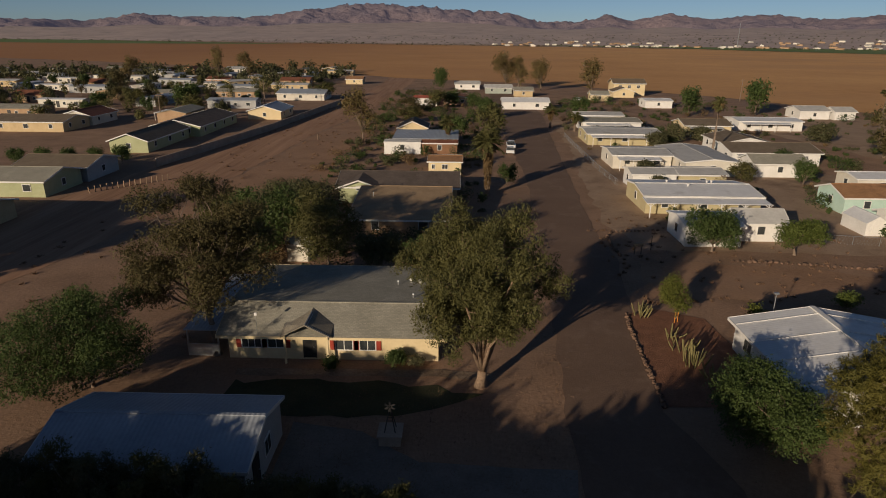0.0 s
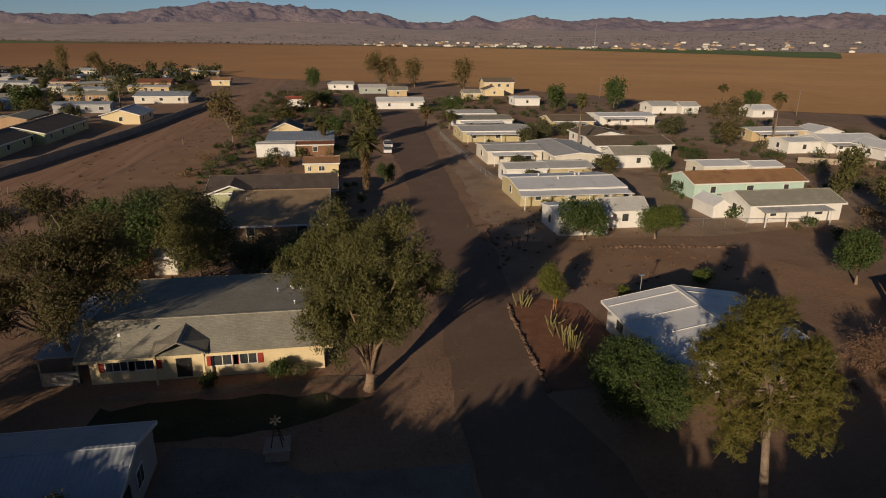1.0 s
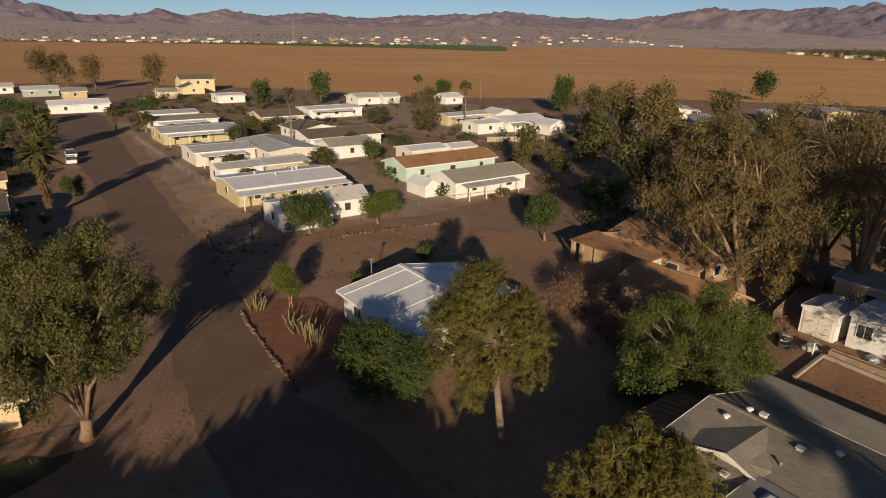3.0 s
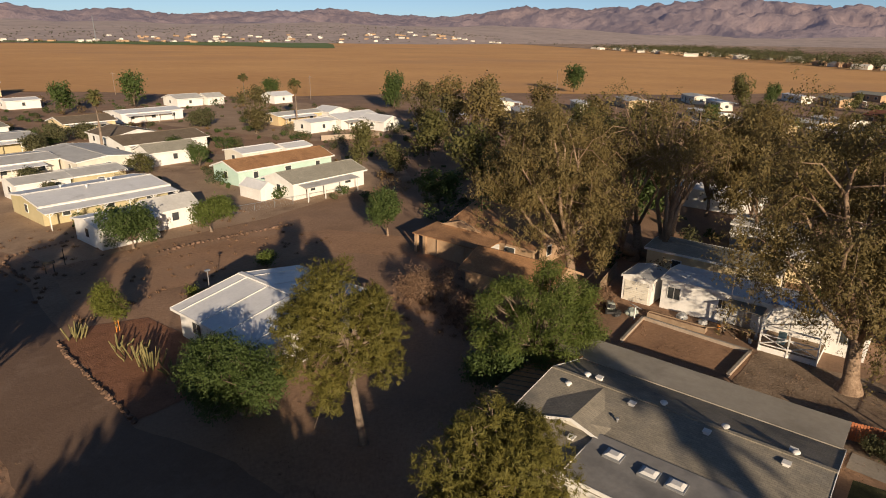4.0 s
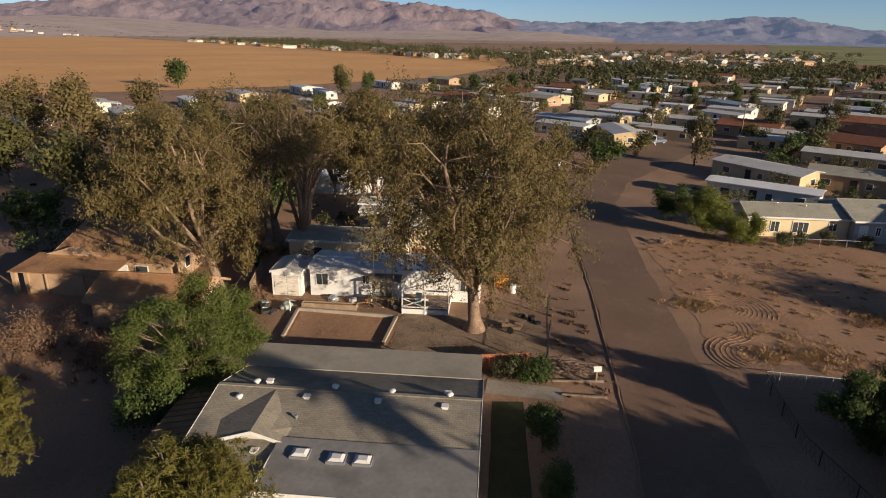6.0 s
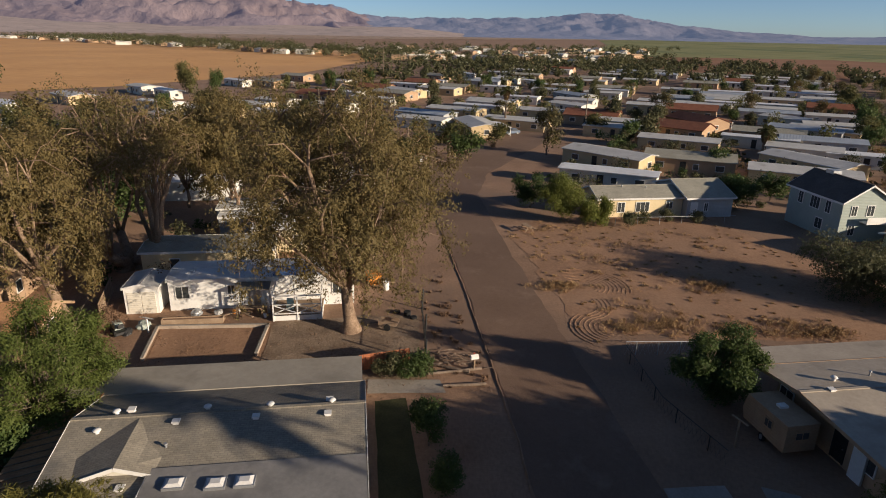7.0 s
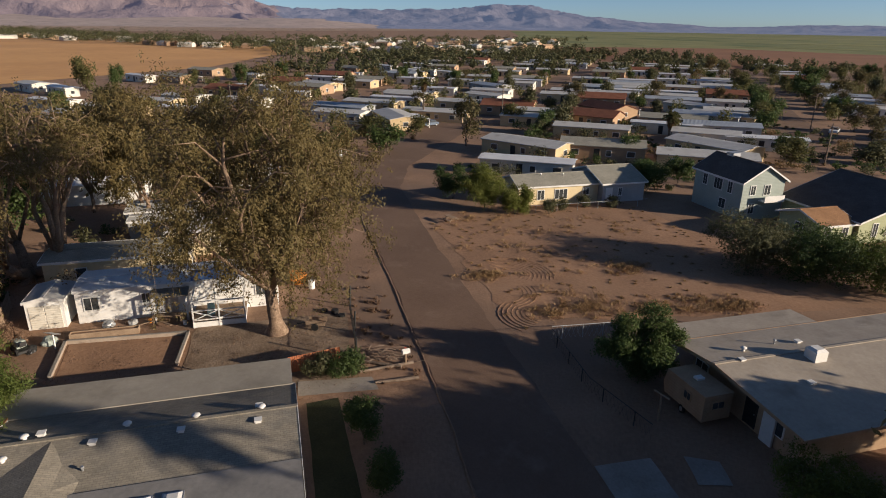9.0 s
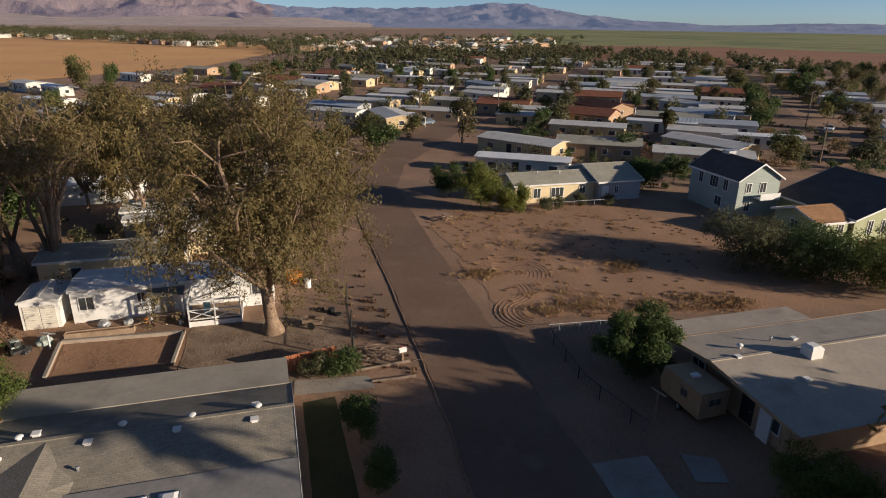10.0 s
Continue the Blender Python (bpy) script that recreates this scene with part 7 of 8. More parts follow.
def block_wall(label, points, h, mat, cap=None, thick=0.2):
    x0, y0 = points[0]
    t = thing("block_wall", pose(x0, y0, 0), label, "wall")
    for (ax, ay), (bx, by) in zip(points, points[1:]):
        a = math.degrees(math.atan2(by - ay, bx - ax))
        far = math.hypot(bx - ax, by - ay)
        m = pose(ax - x0, ay - y0, 0, 0, 0, a)
        part("wall_panel", Form().box(-thick / 2, -thick / 2, -0.05, far + thick / 2, thick / 2, h), mat, t, at=m)
        part("coping", Form().box(-thick / 2 - 0.03, -thick / 2 - 0.03, h, far + thick / 2 + 0.03, thick / 2 + 0.03, h + 0.06), cap or mat, t, at=m)
    return t


block_wall("low block wall round a bare court", [(46.9, 18.9), (52.5, 19.3), (51.9, 10.0), (46.8, 10.3)], 0.28, BLOCK, CONCRETE, 0.16)
block_wall("long plain block wall along the sandy lane", [(-59, 120), (-56, 138), (-50.8, 171), (-47.5, 205), (-44, 240)], 1.7, BLOCK)
block_wall("block wall with a white coping beside the hedge", [(-21, 23.7), (-3.0, 23.9)], 2.3, BLOCK, WHITE_PAINT, 0.3)
block_wall("pale block wall behind the white homes", [(104, 138), (131, 138)], 1.6, BLOCK)
block_wall("low wall beside the far homes", [(99, 118.5), (112, 112)], 1.2, BLOCK)
sheet("court_floor", [(47.1, 18.6), (52.2, 19.0), (51.7, 10.3), (47.0, 10.5)], 0.024, SAND, "smooth raked dirt floor of the walled court", step=2, category="ground")
house("outbuilding", "rust-brown roofed outbuilding beside the hedge", -33, -23.6, 15.5, 22.9, "x", 2.6, 0.5, "brown", "rust", over=0.4, category="outbuilding")

# plants in the gravel bed
def cactus(x, y, h, arms, seed):
    g = random.Random(seed)
    t = thing("cactus", pose(x, y, 0), "clump of pale green columnar cactus", "cactus")
    for k in range(arms):
        a, r = g.uniform(0, 6.28), g.uniform(0.05, 0.95)
        bx, by, tilt = r * math.cos(a), r * math.sin(a), g.uniform(0.1, 0.6)
        hh = h * g.uniform(0.55, 1.0)
        f = Form().tube([(bx, by, -0.05), (bx, by, 0.2), (bx + tilt * math.cos(a) * 0.6, by + tilt * math.sin(a) * 0.6, hh * 0.6), (bx + tilt * math.cos(a), by + tilt * math.sin(a), hh * 0.96), (bx + tilt * math.cos(a), by + tilt * math.sin(a), hh)], [0.04, 0.055, 0.06, 0.05, 0.02], 7)
        part("stem", f, CACTUS, t)


CACTUS = material("cactus_skin", (0.10, 0.095, 0.035), (0.26, 0.22, 0.095), 0.5, 0.8, 0.4, 8)
for x, y, h_, n_, s_ in ((17.6, 54.0, 1.5, 16, 1), (19.4, 47.2, 1.5, 12, 2), (19.4, 44.9, 2.0, 18, 3), (19.9, 42.6, 1.3, 14, 4), (19.2, 49.6, 1.1, 8, 5), (20.6, 40.6, 1.2, 12, 6)):
    cactus(x, y, h_, n_, s_)
single("garden_stake", Form().beam((0, 0, -0.05), (0, 0.05, 1.7), 0.05).beam((0.3, 0.1, -0.05), (0.28, 0.1, 1.2), 0.05).beam((0, 0.02, 0.9), (0.29, 0.1, 0.9), 0.04), ORANGE, "orange timber stakes beside the sapling", "stake", m=pose(20.4, 52.6, 0))
t = thing("yard_lamp", pose(27.9, 50.2, 0), "slim grey yard lamp post with a metal head", "lamp post")
part("pole", Form().tube([(0, 0, -0.1), (0, 0, 4.1)], [0.05, 0.04], 8), GALVANISED, t)
part("lamp_head", Form().box(-0.22, -0.12, 4.08, 0.22, 0.12, 4.2).tube([(0, 0, 3.95), (0, 0, 4.1)], [0.06, 0.14], 8), GALVANISED, t)
t = thing("sign_post", pose(22.3, 72.0, 0), "small dark board on two posts", "sign")
for x in (-0.4, 0.4):
    part("post", Form().box(x - 0.04, -0.04, -0.05, x + 0.04, 0.04, 1.3), DARK_METAL, t)
part("board", Form().box(-0.6, -0.03, 0.95, 0.6, 0.03, 1.3), DARK_METAL, t)
single("bare_post", Form().tube([(0, 0, -0.1), (0, 0, 1.9)], [0.05, 0.045], 7), DARK_METAL, "thin dark post on the bare corner", "post", m=pose(24.3, 73.4, 0))


def mailbox(x, y, r, post=WOOD):
    t = thing("mailbox", pose(x, y, 0, 0, 0, r), "white mailbox on a wooden post by the street", "mailbox")
    part("post", Form().box(-0.06, -0.06, -0.05, 0.06, 0.06, 1.05), post, t)
    b = part("box", Form().add([(-0.17, -0.3, 1.05), (0.17, -0.3, 1.05), (0.17, 0.3, 1.05), (-0.17, 0.3, 1.05), (-0.17, -0.3, 1.28), (0.17, -0.3, 1.28), (0.17, 0.3, 1.28), (-0.17, 0.3, 1.28), (0, -0.3, 1.4), (0, 0.3, 1.4)],
             [(3, 2, 1, 0), (0, 1, 5, 8, 4), (2, 3, 7, 9, 6), (1, 2, 6, 5), (3, 0, 4, 7), (4, 8, 9, 7), (8, 5, 6, 9)]), WHITE_PAINT, t)
    part("flag", Form().box(0.17, -0.1, 1.2, 0.19, 0.02, 1.45), RED_PAINT, b)


mailbox(42.7, -6.5, 10)
mailbox(121.5, -11.5, 40)
single("yard_cabinet", Form().box(-0.5, -0.3, 0, 0.5, 0.3, 1.1).box(-0.55, -0.35, 1.1, 0.55, 0.35, 1.16), GALVANISED, "grey utility cabinet by the street corner", "cabinet", m=pose(123.5, -10.5, 0, 0, 0, 30))

for k, (x, y, l, r) in enumerate(((42.6, -5.0, 4.2, 95), (40.6, -5.4, 3.2, 88), (43.2, -4.6, 3.4, 60))):
    single("log", Form().tube([(-l / 2, 0, 0.12), (0, 0.06, 0.13), (l / 2, 0, 0.11)], [0.13, 0.12, 0.1], 8), BARK, "weathered log lying on the verge", "log", m=pose(x, y, 0, 0, 0, r), group="logs on the verge")
for k in range(3):
    single("plank", Form().box(-2.6 + 0.2 * k, -0.12, 0.0, 2.6, 0.12, 0.06), WOOD, "weathered plank in a low pile", "plank", m=pose(54.1 + 0.05 * k, 16.6, 0.02 + 0.062 * k, 0, 0, 88 + 2 * k), group="plank pile")
rb = random.Random(31)
f = Form()
for k in range(70):
    a_, l_ = rb.uniform(0, 6.28), rb.uniform(0.5, 1.5)
    p_ = Vector((rb.gauss(0, 0.9), rb.gauss(0, 0.55), rb.uniform(0.03, 0.5)))
    e_ = p_ + Vector((math.cos(a_) * l_, math.sin(a_) * l_ * 0.6, rb.uniform(-0.02, 0.25)))
    f.tube([tuple(p_), tuple(p_.lerp(e_, 0.5) + Vector((0, 0, 0.06))), tuple(e_)], [0.03, 0.022, 0.008], 4)
single("brush_pile", f, BARK, "heap of grey cut branches on the verge", "brush pile", m=pose(44.2, -5.0, 0, 0, 0, 80))
for k, (x, y, z_) in enumerate(((53.0, -2.2, 0), (53.0, -2.2, 0.2), (52.3, -2.7, 0), (53.7, -1.3, 0))):
    single("tyre", Form().tube([(0, 0, 0.0), (0, 0, 0.03), (0, 0, 0.17), (0, 0, 0.2)], [0.26, 0.33, 0.33, 0.26], 16), RUBBER, "worn black tyre lying in the gravel yard", "tyre", m=pose(x, y, z_ + 0.02, 0, 0, 30 * k), group="old tyres")
for k, (x, y, r_) in enumerate(((54.9, 12.9, 70), (54.6, 13.8, 110), (54.2, 12.2, 40), (55.3, 11.1, 95))):
    single("board", Form().box(-1.1, -0.09, 0, 1.1, 0.09, 0.05), WOOD, "loose weathered board in a yard heap", "board", m=pose(x, y, 0.06 + 0.09 * k, 0, 4, r_), group="loose boards")
t = thing("garden_mower", pose(52.1, 22.3, 0, 0, 0, 35), "old ride-on mower with a dusty green hood", "mower")
part("hood", Form().box(-0.2, -0.35, 0.35, 0.75, 0.35, 0.85).box(-0.2, -0.3, 0.85, 0.65, 0.3, 0.92), WALLS["blue"], t)
part("seat", Form().box(-0.65, -0.22, 0.6, -0.3, 0.22, 0.68).box(-0.72, -0.22, 0.68, -0.62, 0.22, 1.0), DARK_METAL, t)
part("deck", Form().box(-0.9, -0.5, 0.15, 0.8, 0.5, 0.36), DARK_METAL, t)
for x, y, r_ in ((-0.6, 0.5, 0.26), (-0.6, -0.5, 0.26), (0.6, 0.45, 0.18), (0.6, -0.45, 0.18)):
    part("wheel", Form().tube([(x, y - 0.1, r_), (x, y + 0.1, r_)], [r_, r_], 12), RUBBER, t)
t = thing("planter_box", pose(53.4, 16.6, 0, 0, 0, 90), "long yellowish timber planter box", "planter")
part("side_board", Form().box(-2.6, -0.3, 0, 2.6, -0.24, 0.5), WOOD, t)
part("side_board", Form().box(-2.6, 0.24, 0, 2.6, 0.3, 0.5), WOOD, t)
part("soil", Form().box(-2.55, -0.24, 0, 2.55, 0.24, 0.4), DIRT, t)
for s_ in (-2.6, 2.54):
    part("end_board", Form().box(s_, -0.24, 0, s_ + 0.06, 0.24, 0.5), WOOD, t)


def bundle(x, y, s, seed, mat, label, name="tarpaulin"):
    bm = bmesh.new()
    bmesh.ops.create_icosphere(bm, subdivisions=3, radius=1)
    for v in bm.verts:
        v.co *= 1 + 0.32 * noise.noise(v.co * 1.4 + Vector((seed, 0, 0))) + 0.12 * noise.noise(v.co * 4 + Vector((seed, 3, 0)))
        v.co.z = max(v.co.z, -0.25) * 0.8 + 0.2
    me = bpy.data.meshes.new(name)
    bm.to_mesh(me)
    bm.free()
    me.materials.append(mat)
    single(name, me, mat, label, "tarpaulin", m=pose(x, y, 0) @ Matrix.Diagonal((s, s * 0.7, s * 0.7, 1)))


bundle(55.3, 16.7, 0.65, 1, GALVANISED, "grey tarpaulin over a heap by the mobile home")
bundle(55.2, 14.8, 0.55, 2, WALLS["grey"], "faded tarpaulin over a heap by the mobile home")
bundle(53.0, 20.6, 0.8, 3, WALLS["blue"], "green-grey tarpaulin over a heap by the court")
bundle(51.9, 21.6, 0.6, 4, DARK_METAL, "dark heap of covered garden gear")
t = thing("panel_stand", pose(51.9, 19.9, 0, 0, 0, 60), "pale tilted panel on a white post", "panel")
part("post", Form().box(-0.05, -0.05, -0.05, 0.05, 0.05, 1.3), WHITE_PAINT, t)
part("panel", Form().box(-0.5, -0.35, -0.02, 0.5, 0.35, 0.02), GALVANISED, t, at=pose(0, 0, 1.35, 25, 0, 0))
t = thing("work_bench", pose(54.6, 11.9, 0, 0, 0, 85), "rough timber work bench with clutter", "bench")
part("top", Form().box(-1.2, -0.35, 0.74, 1.2, 0.35, 0.8), WOOD, t)
for x in (-1.1, 1.1):
    for y in (-0.28, 0.28):
        part("leg", Form().box(x - 0.05, y - 0.05, 0, x + 0.05, y + 0.05, 0.74), WOOD, t)
for k, (x, y) in enumerate(((53.9, 10.5), (55.0, 13.4), (54.9, 10.3))):
    single("bucket", Form().tube([(0, 0, 0), (0, 0, 0.36)], [0.13, 0.16], 10), (WHITE_PAINT, ORANGE, GALVANISED)[k], ("white", "orange", "grey")[k] + " plastic bucket standing in the yard", "bucket", m=pose(x, y, 0))


def cart(x, y, r, label):
    t = thing("yard_cart", pose(x, y, 0, 0, 0, r), label, "cart")
    part("bed", Form().box(-0.8, -0.5, 0.45, 0.8, 0.5, 0.52).box(-0.8, -0.5, 0.52, 0.8, -0.46, 0.8).box(-0.8, 0.46, 0.52, 0.8, 0.5, 0.8), WOOD, t)
    for yy in (-0.56, 0.56):
        part("wheel", Form().tube([(0, yy - 0.06, 0.3), (0, yy + 0.06, 0.3)], [0.3, 0.3], 14), RUBBER, t)
    part("drawbar", Form().beam((0.8, 0, 0.48), (1.7, 0, 0.3), 0.07), DARK_METAL, t)


cart(50.6, -0.4, 70, "small timber yard cart with two wheels")
cart(60.5, -0.8, 20, "timber yard cart beside the street")
# a drum shape, put in for the white tank
single("oil_drum", Form().tube([(0, 0, 0), (0, 0, 0.02), (0, 0, 0.44), (0, 0, 0.46), (0, 0, 0.88)], [0.28, 0.3, 0.3, 0.315, 0.29], 14), WHITE_PAINT, "white drum in place of a tank in the yard", "drum", m=pose(59.2, -0.6, 0))
# a plain lidded box, put in for a machine with an orange cab
single("storage_crate", Form().box(-0.9, -0.6, 0, 0.9, 0.6, 0.9).box(-0.95, -0.65, 0.9, 0.95, 0.65, 0.97), ORANGE, "orange box in place of an orange-cabbed machine behind the tree", "crate", m=pose(61.4, 0.6, 0, 0, 0, 15))
t = thing("picnic_table", pose(77.2, -19.9, 0, 0, 0, 20), "weathered picnic table beside the street", "table")
part("tabletop", Form().box(-0.9, -0.38, 0.72, 0.9, 0.38, 0.77), WOOD, t)
for yy in (-0.7, 0.7):
    part("seat", Form().box(-0.9, yy - 0.13, 0.43, 0.9, yy + 0.13, 0.47), WOOD, t)
for xx in (-0.6, 0.6):
    part("leg_frame", Form().beam((xx, -0.6, 0), (xx, -0.2, 0.72), 0.07).beam((xx, 0.6, 0), (xx, 0.2, 0.72), 0.07).beam((xx, -0.75, 0.4), (xx, 0.75, 0.4), 0.07), WOOD, t)
# the windmill form is made up for a small ornament of unclear shape
t = thing("garden_windmill", pose(-4.0, 34.2, 0), "garden ornament built as a small windmill on a stone base", "garden ornament")
part("base", Form().box(-0.7, -0.7, 0, 0.7, 0.7, 0.7).box(-0.8, -0.8, 0.7, 0.8, 0.8, 0.8), BLOCK, t)
part("tower", Form().beam((-0.35, -0.35, 0.8), (0, 0, 2.6), 0.05).beam((0.35, -0.35, 0.8), (0, 0, 2.6), 0.05).beam((0.35, 0.35, 0.8), (0, 0, 2.6), 0.05).beam((-0.35, 0.35, 0.8), (0, 0, 2.6), 0.05).beam((-0.2, -0.2, 1.6), (0.2, -0.2, 1.6), 0.04).beam((-0.2, 0.2, 1.6), (0.2, 0.2, 1.6), 0.04), DARK_METAL, t)
for k in range(6):
    part("vane", Form().box(-0.06, -0.01, 0.08, 0.06, 0.01, 0.36), DARK_METAL, t, at=pose(0, -0.1, 2.6, 0, 60 * k, 0))
t = thing("roof_antenna", pose(-15.6, 44.2, 2.5), "thin television antenna mast on the eave", "antenna")
part("mast", Form().tube([(0, 0, -0.2), (0, 0, 1.6)], [0.025, 0.02], 6), GALVANISED, t)
part("head", Form().box(-0.1, -0.05, 1.55, 0.1, 0.05, 1.8), WHITE_PAINT, t)
tree("shrub", "round green shrub against the cream house", -4.6, 43.7, 1.9, 2.0, 0.1, GREEN_LEAF, BARK, 201, 2600, (0.15, 0.08), 9, 0.26, 0.05, category="shrub")
tree("shrub", "thin dry shrub against the cream house", -3.0, 43.8, 1.4, 1.6, 0.1, DUSTY_LEAF, BARK, 202, 900, (0.15, 0.06), 8, 0.26, 0.05, category="shrub")
tree("shrub", "dark rounded shrub by the porch", -9.6, 43.0, 1.5, 1.8, 0.1, GREEN_LEAF, BARK, 203, 1600, (0.15, 0.08), 8, 0.26, 0.05, category="shrub")
house("quonset_shed", "white arched metal garden shed", 54.8, 57.6, 80.5, 86.0, "y", 1.7, 0.9, "white", "white", over=0.08, auto=False, doors=[("S", 0, WHITE_PAINT)], category="shed")


# ---- vehicles ----
def wheel_mesh():
    f = Form().tube([(0, -0.11, 0), (0, -0.09, 0), (0, 0.09, 0), (0, 0.11, 0)], [0.28, 0.33, 0.33, 0.28], 16)
    g = Form().tube([(0, -0.12, 0), (0, 0.12, 0)], [0.19, 0.19], 12)
    return f.mesh("wheel", RUBBER), g.mesh("rim", GALVANISED)


WHEEL, RIM = wheel_mesh()


def car(name, label, x, y, r, paint, l=4.5, w=1.8, pickup=False):
    t = thing(name, pose(x, y, 0, 0, 0, r), label, "pickup" if pickup else "car")
    a, b = l / 2, w / 2
    side = [(-a, 0.35), (a, 0.35), (a, 0.78), (a - 1.15, 0.98), (-a, 0.98)] if not pickup else [(-a, 0.45), (a, 0.45), (a, 0.95), (a - 1.4, 1.08), (-a, 1.05)]
    f = Form()
    n = len(side)
    f.add([(px, -b, pz) for px, pz in side] + [(px, b, pz) for px, pz in side], [tuple(range(n)), tuple(range(2 * n - 1, n - 1, -1))] + [(i, i + n, (i + 1) % n + n, (i + 1) % n) for i in range(n)])
    part("body", f, paint, t)
    z0 = 0.98 if not pickup else 1.06
    x0, x1, x2, x3 = (-a + 0.5, -a + 1.1, a - 1.9, a - 1.15) if not pickup else (-0.35, -0.2, a - 2.1, a - 1.4)
    c = Form().add([(x0, -b + 0.06, z0), (x3, -b + 0.06, z0), (x2, -b + 0.2, z0 + 0.52), (x1, -b + 0.2, z0 + 0.52), (x0, b - 0.06, z0), (x3, b - 0.06, z0), (x2, b - 0.2, z0 + 0.52), (x1, b - 0.2, z0 + 0.52)],
                   [(0, 1, 2, 3), (7, 6, 5, 4), (0, 4, 5, 1), (1, 5, 6, 2), (3, 2, 6, 7), (0, 3, 7, 4)])
    part("cabin", c, GLASS, t, "dark glazed cabin")
    part("roof", Form().slab([(x1, -b + 0.2, z0 + 0.56), (x2, -b + 0.2, z0 + 0.56), (x2, b - 0.2, z0 + 0.56), (x1, b - 0.2, z0 + 0.56)], 0.05), paint, t)
    if pickup:
        part("bed_liner", Form().box(-a + 0.08, -b + 0.1, 1.05, x0 - 0.1, b - 0.1, 1.07), DARK_METAL, t)
    for wx in (-a + 0.85, a - 0.85):
        for wy in (-b + 0.08, b - 0.08):
            wh = part("wheel", WHEEL, None, t, at=pose(wx, wy, 0.33))
            part("rim", RIM, None, wh)
    for s in (-1, 1):
        part("headlight", Form().box(a - 0.02, s * b * 0.68 - 0.16, 0.6, a + 0.015, s * b * 0.68 + 0.16, 0.74), WHITE_PAINT, t)


CAR_WHITE = material("white_car_paint", (0.62, 0.62, 0.61), (0.72, 0.72, 0.71), 1.0, 0.3, 0.0, 6)
CAR_BLUE = material("blue_grey_car_paint", (0.10, 0.13, 0.18), (0.15, 0.19, 0.25), 1.0, 0.3, 0.0, 6)
CAR_DARK = material("black_car_paint", (0.015, 0.015, 0.017), (0.03, 0.03, 0.032), 1.0, 0.25, 0.0, 6)
car("pickup", "white pickup parked beside the street", 12.9, 147.5, 88, CAR_WHITE, 5.4, 1.95, True)
car("car", "white car parked beside the street", 12.2, 140.2, 86, CAR_WHITE)
car("pickup", "white pickup parked on the cross street", 127.3, -134.7, 128, CAR_WHITE, 5.6, 1.95, True)
car("car", "blue-grey car parked at the corner", 157.6, -37.4, 115, CAR_BLUE)
car("pickup", "black pickup parked beside the white homes", 88.6, 114.6, 30, CAR_DARK, 5.4, 1.95, True)
car("pickup", "black pickup parked beside the white homes", 83.8, 113.4, 30, CAR_DARK, 5.4, 1.95, True)
car("car", "white car parked by the far houses", 50, 262, 10, CAR_WHITE)
car("pickup", "white van-like pickup in the village", 203, -58, 35, CAR_WHITE, 5.6, 2.0, True)

# parked camper beside the low-roofed house
t = thing("camper", pose(32.1, -24.3, 0, 0, 0, 2) @ Matrix.Diagonal((0.74, 0.95, 1.0, 1)), "old brown and tan camper parked by the house", "camper")
CAMPER = material("tan_camper_siding", (0.30, 0.20, 0.12), (0.42, 0.29, 0.18), 1.0, 0.6, 0.25, 8, wave=("Z", 0.2))
part("body", Form().add([(-2.7, -1.15, 0.55), (2.5, -1.15, 0.55), (2.8, -1.15, 1.3), (2.4, -1.15, 2.35), (-2.7, -1.15, 2.4), (-2.7, 1.15, 0.55), (2.5, 1.15, 0.55), (2.8, 1.15, 1.3), (2.4, 1.15, 2.35), (-2.7, 1.15, 2.4)],
     [(0, 1, 2, 3, 4), (9, 8, 7, 6, 5), (0, 5, 6, 1), (1, 6, 7, 2), (2, 7, 8, 3), (3, 8, 9, 4), (4, 9, 5, 0)]), CAMPER, t)
part("roof", Form().slab([(-2.74, -1.18, 2.46), (2.42, -1.18, 2.41), (2.42, 1.18, 2.41), (-2.74, 1.18, 2.46)], 0.06), CAMPER, t)
part("roof_hatch", Form().box(-0.3, -0.3, 2.44, 0.3, 0.3, 2.6), WHITE_PAINT, t)
for s_ in (1, -1):
    wh = part("wheel", WHEEL, None, t, at=pose(0.0, 1.05 * s_, 0.33))
    part("rim", RIM, None, wh)
add_window(t, pose(-0.6, 1.15, 1.4, 0, 0, 180), 0.8, 0.5, 2, CAMPER)
add_window(t, pose(-2.7, 0, 1.45, 0, 0, -90), 0.9, 0.45, 2, CAMPER)


# ---- poles ----
def utility_pole(x, y, h, r, arm=True):
    t = thing("utility_pole", pose(x, y, 0, 0, 0, r), "wooden utility pole with a crossarm", "utility pole", "utility poles")
    part("pole", Form().tube([(0, 0, -0.2), (0, 0, h)], [0.17, 0.11], 8), BARK, t)
    if arm:
        ca = part("crossarm", Form().box(-1.1, -0.06, h - 0.8, 1.1, 0.06, h - 0.66), WOOD, t)
        for x_ in (-1.0, -0.5, 0.5, 1.0):
            part("insulator", Form().tube([(x_, 0, h - 0.66), (x_, 0, h - 0.5)], [0.05, 0.035], 6), GLASS, ca)


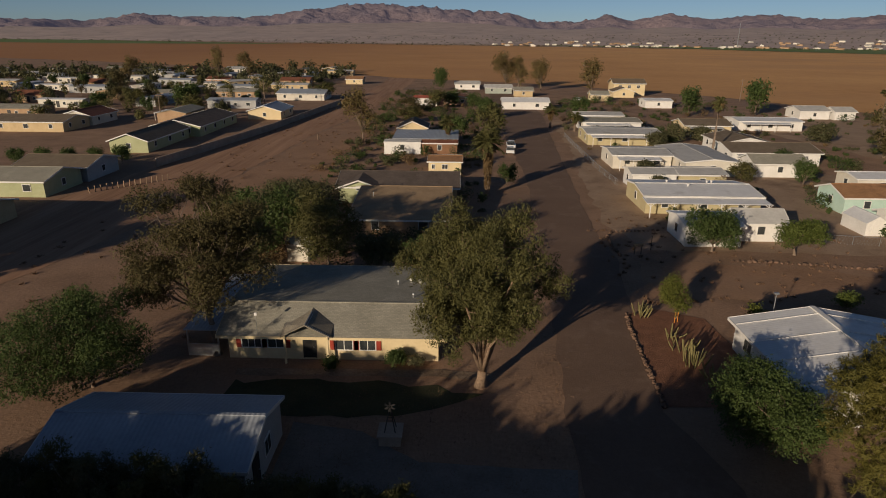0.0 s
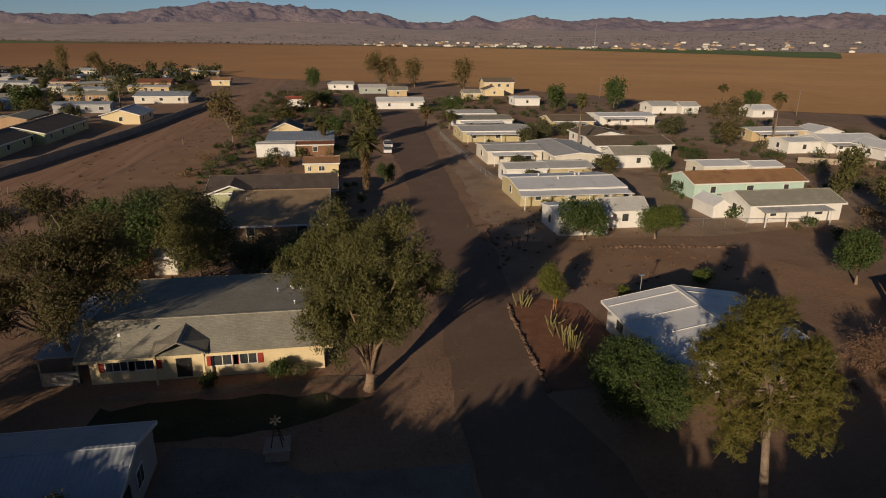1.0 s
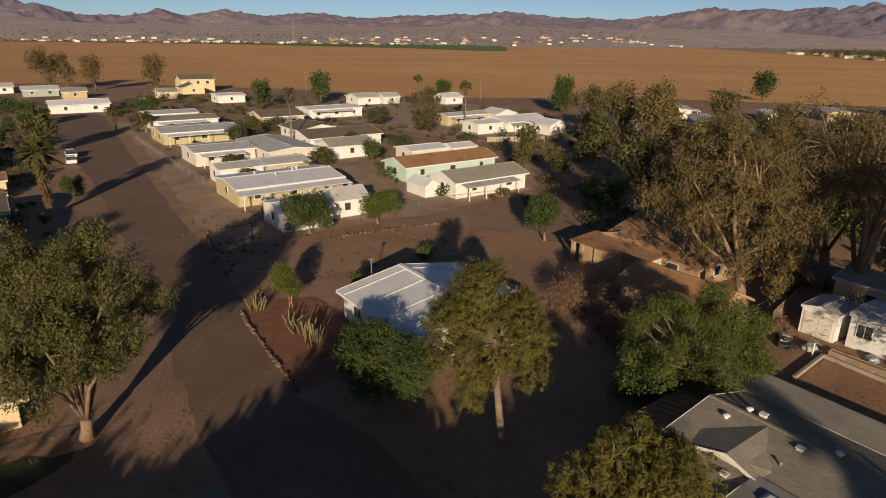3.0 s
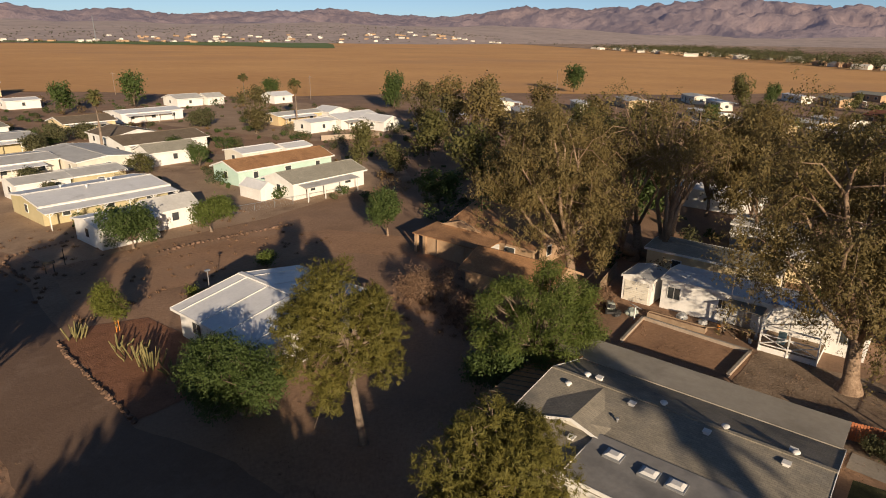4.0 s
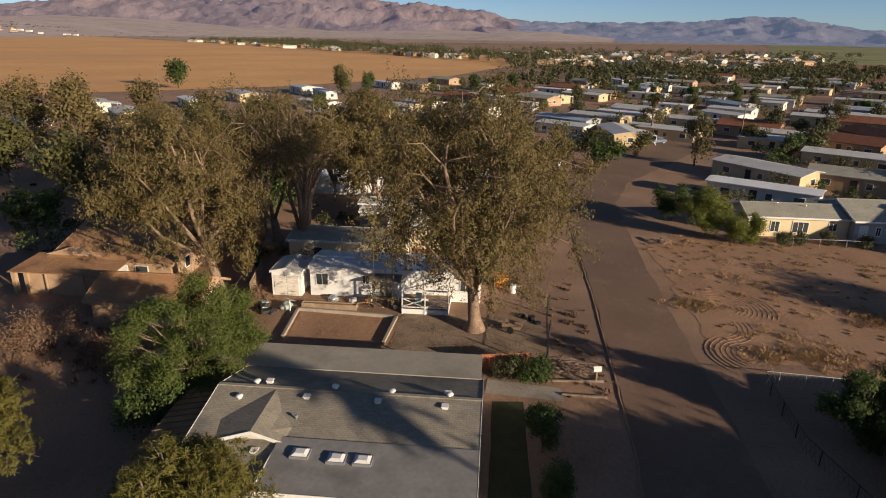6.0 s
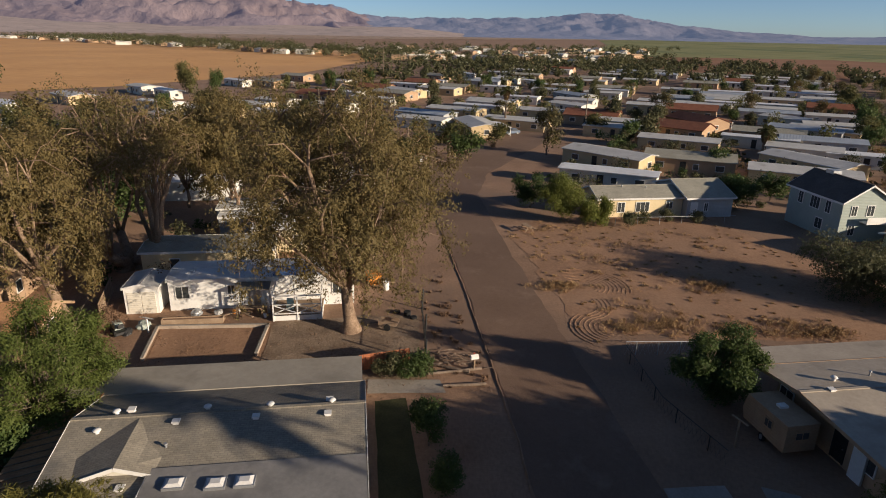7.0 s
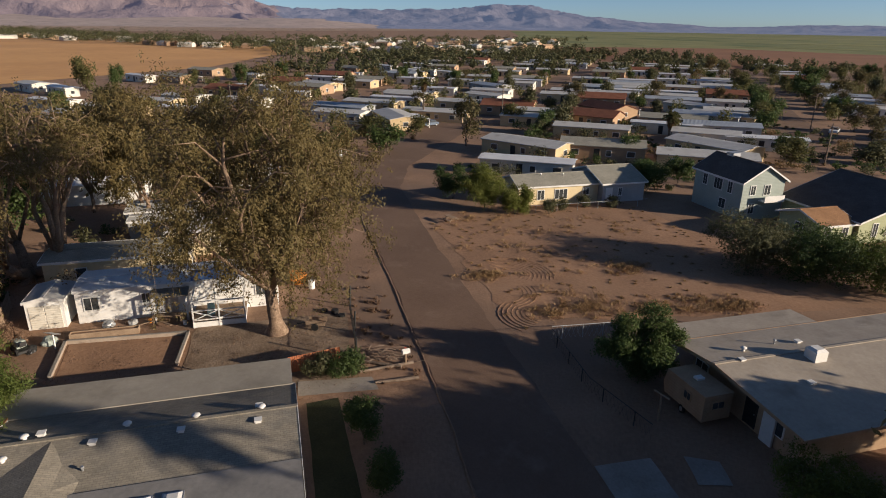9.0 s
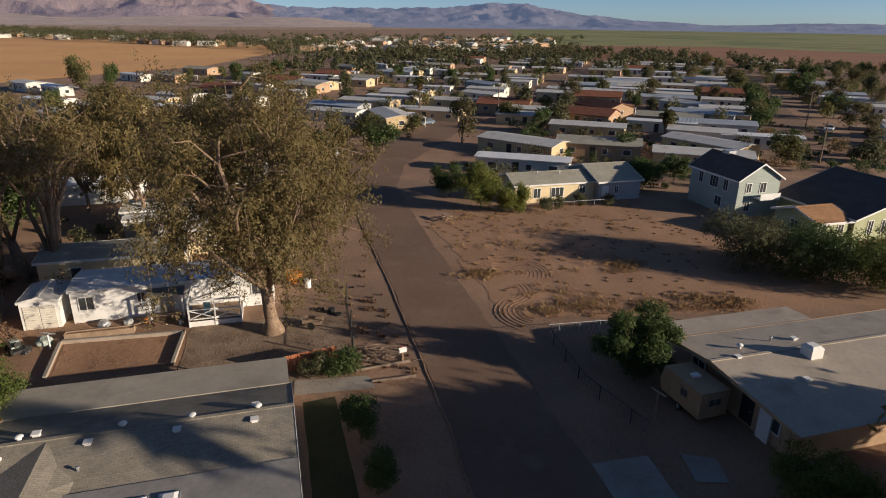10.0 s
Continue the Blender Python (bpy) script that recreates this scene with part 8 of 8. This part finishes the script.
for x, y, h_, r in ((118, 268, 9, 10), (162, 199, 9, 20), (251, 140, 11, 30), (356, -14, 18, 40), (134, -134, 9, 0), (122, -8, 7, 0), (171, -62, 9, 30), (215, -95, 9, 30), (262, -128, 9, 30), (184, 12, 9, 30), (-34.7, 155.7, 1.4, 0), (-70, 230, 9, 0), (-90, 190, 8, 0), (96, -100, 8, 0)):
    utility_pole(x, y, h_, r, h_ > 5)
t = thing("radio_mast", pose(720, 1700, 0), "thin far radio mast on the desert plain", "mast")
part("mast", Form().tube([(0, 0, 0), (0, 0, 62)], [1.1, 0.5], 5), GALVANISED, t)
part("base", Form().box(-3, -3, 0, 3, 3, 3), CONCRETE, t)


# ---- rough ground ----
def tufts(name, spots, label, mat, seed, blades=26, size=0.5, spread=0.5):
    g = np.random.default_rng(seed)
    c, d = [], []
    for x, y, s in spots:
        a = g.uniform(0, 2 * math.pi, blades)
        r = np.abs(g.normal(0, spread * s, blades))
        c.append(np.stack([x + r * np.cos(a), y + r * np.sin(a), g.uniform(0.02, 0.45, blades) * s * np.exp(-r / (spread * s))], 1))
        d.append(np.stack([np.cos(a) * 0.7, np.sin(a) * 0.7, np.ones(blades)], 1))
    me = leaf_mesh(name, np.concatenate(c), np.concatenate(d), size, size * 0.16, mat, g, 0.35)
    single(name, me, mat, label, "dry grass", kind="stuff")


g_ = random.Random(9)
spots = []
for cx, cy, n_, s_ in ((58.4, -18.4, 40, 1.3), (57, -33.6, 40, 1.5), (48.6, -21.5, 26, 1.4), (48.4, -25.6, 30, 1.5), (47.0, -30.4, 30, 1.7), (46.6, -36.1, 36, 1.8), (45.4, -38.8, 24, 1.4), (66, -24, 10, 3), (72, -30, 16, 4), (70, -42, 14, 4), (60, -26, 10, 4), (78, -24, 14, 2.5), (52, -24, 12, 3)):
    spots += [(cx + g_.gauss(0, s_ * 0.55), cy + g_.gauss(0, s_), g_.uniform(0.6, 1.3)) for _ in range(n_)]
spots += [(g_.uniform(46, 80), g_.uniform(-48, -17), g_.uniform(0.12, 0.3)) for _ in range(220)]
tufts("dry_weeds", spots, "pale dry weeds scattered over the vacant lot", DRY_GRASS, 11, 90, 0.25, 0.6)
spots = [(g_.uniform(-50, -22), g_.uniform(40, 260), g_.uniform(0.3, 0.8)) for _ in range(260)] + [(g_.uniform(-24, 5), g_.uniform(108, 240), g_.uniform(0.4, 0.9)) for _ in range(200)]
spots += [(g_.uniform(18, 50), g_.uniform(56, 88), g_.uniform(0.15, 0.4)) for _ in range(180)] + [(g_.uniform(40, 62), g_.uniform(-7.5, -3.8), g_.uniform(0.1, 0.25)) for _ in range(60)] + [(g_.uniform(38, 50), g_.uniform(28, 42), g_.uniform(0.4, 1.0)) for _ in range(120)]
tufts("dry_scrub", spots, "low dry scrub and leaf litter on the dirt", DEAD_LEAF, 12)
spots = [(g_.uniform(39, 64), g_.uniform(-7, 31), g_.uniform(0.3, 0.9)) for _ in range(420)] + [(g_.uniform(18, 27), g_.uniform(0, 36), g_.uniform(0.3, 0.8)) for _ in range(220)] + [(g_.gauss(17.6, 1.0), g_.uniform(-38, 30), g_.uniform(0.1, 0.3)) for _ in range(120)]
spots += [(g_.uniform(-12, 7), g_.uniform(29, 43), g_.uniform(0.3, 0.8)) for _ in range(240)] + [(g_.uniform(22, 90), g_.uniform(72, 140), g_.uniform(0.2, 0.5)) for _ in range(320)] + [(g_.gauss(8.0, 0.8), g_.uniform(30, 120), g_.uniform(0.15, 0.35)) for _ in range(160)]
tufts("leaf_litter", spots, "fallen leaves and twigs strewn over the yards", DEAD_LEAF, 14, 22, 0.15, 0.9)

# wheel marks left by a turning vehicle: shallow ridges in rings
f = Form()
for cx, cy, r0, a0, a1, n_ in ((58.0, -20.6, 1.5, -150, 30, 9), (48.4, -20.2, 1.4, 10, 150, 7), (54.0, -18.0, 2.6, 190, 290, 4)):
    for k in range(n_):
        r = r0 + 0.42 * k
        pts = [(cx + r * math.cos(radians(a)), cy + r * math.sin(radians(a)), 0.02) for a in np.linspace(a0 + 4 * k, a1 - 3 * k, 18)]
        f.tube(pts, [0.02] + [0.032 + 0.02 * math.sin(3 * i + k) for i in range(16)] + [0.02], 6)
single("wheel_marks", f, SAND, "curved ridges of sand thrown up by turning wheels", "wheel marks", kind="stuff")

# a raised dark line of dirt along the street's edge
f = Form()
pts = [(125, -14.2), (112, -10.6), (106, -9.7), (90, -8.8), (74, -8.6), (60, -8.5), (50, -8.2), (45, -8.1), (33.7, -7.7), (26, -7.0)]
line = []
for (ax, ay), (bx, by) in zip(pts, pts[1:]):
    for k in range(12):
        s = k / 12
        x, y = ax + (bx - ax) * s, ay + (by - ay) * s
        line.append((x, y + 0.12 * noise.noise((x * 0.6, y, 0)), 0.01))
f.tube(line, [0.075 + 0.03 * noise.noise((p[0] * 1.7, 2, 5)) for p in line], 6)
single("dirt_ridge", f, DIRT, "low ridge of dirt along the street's edge", "dirt ridge", kind="structure")
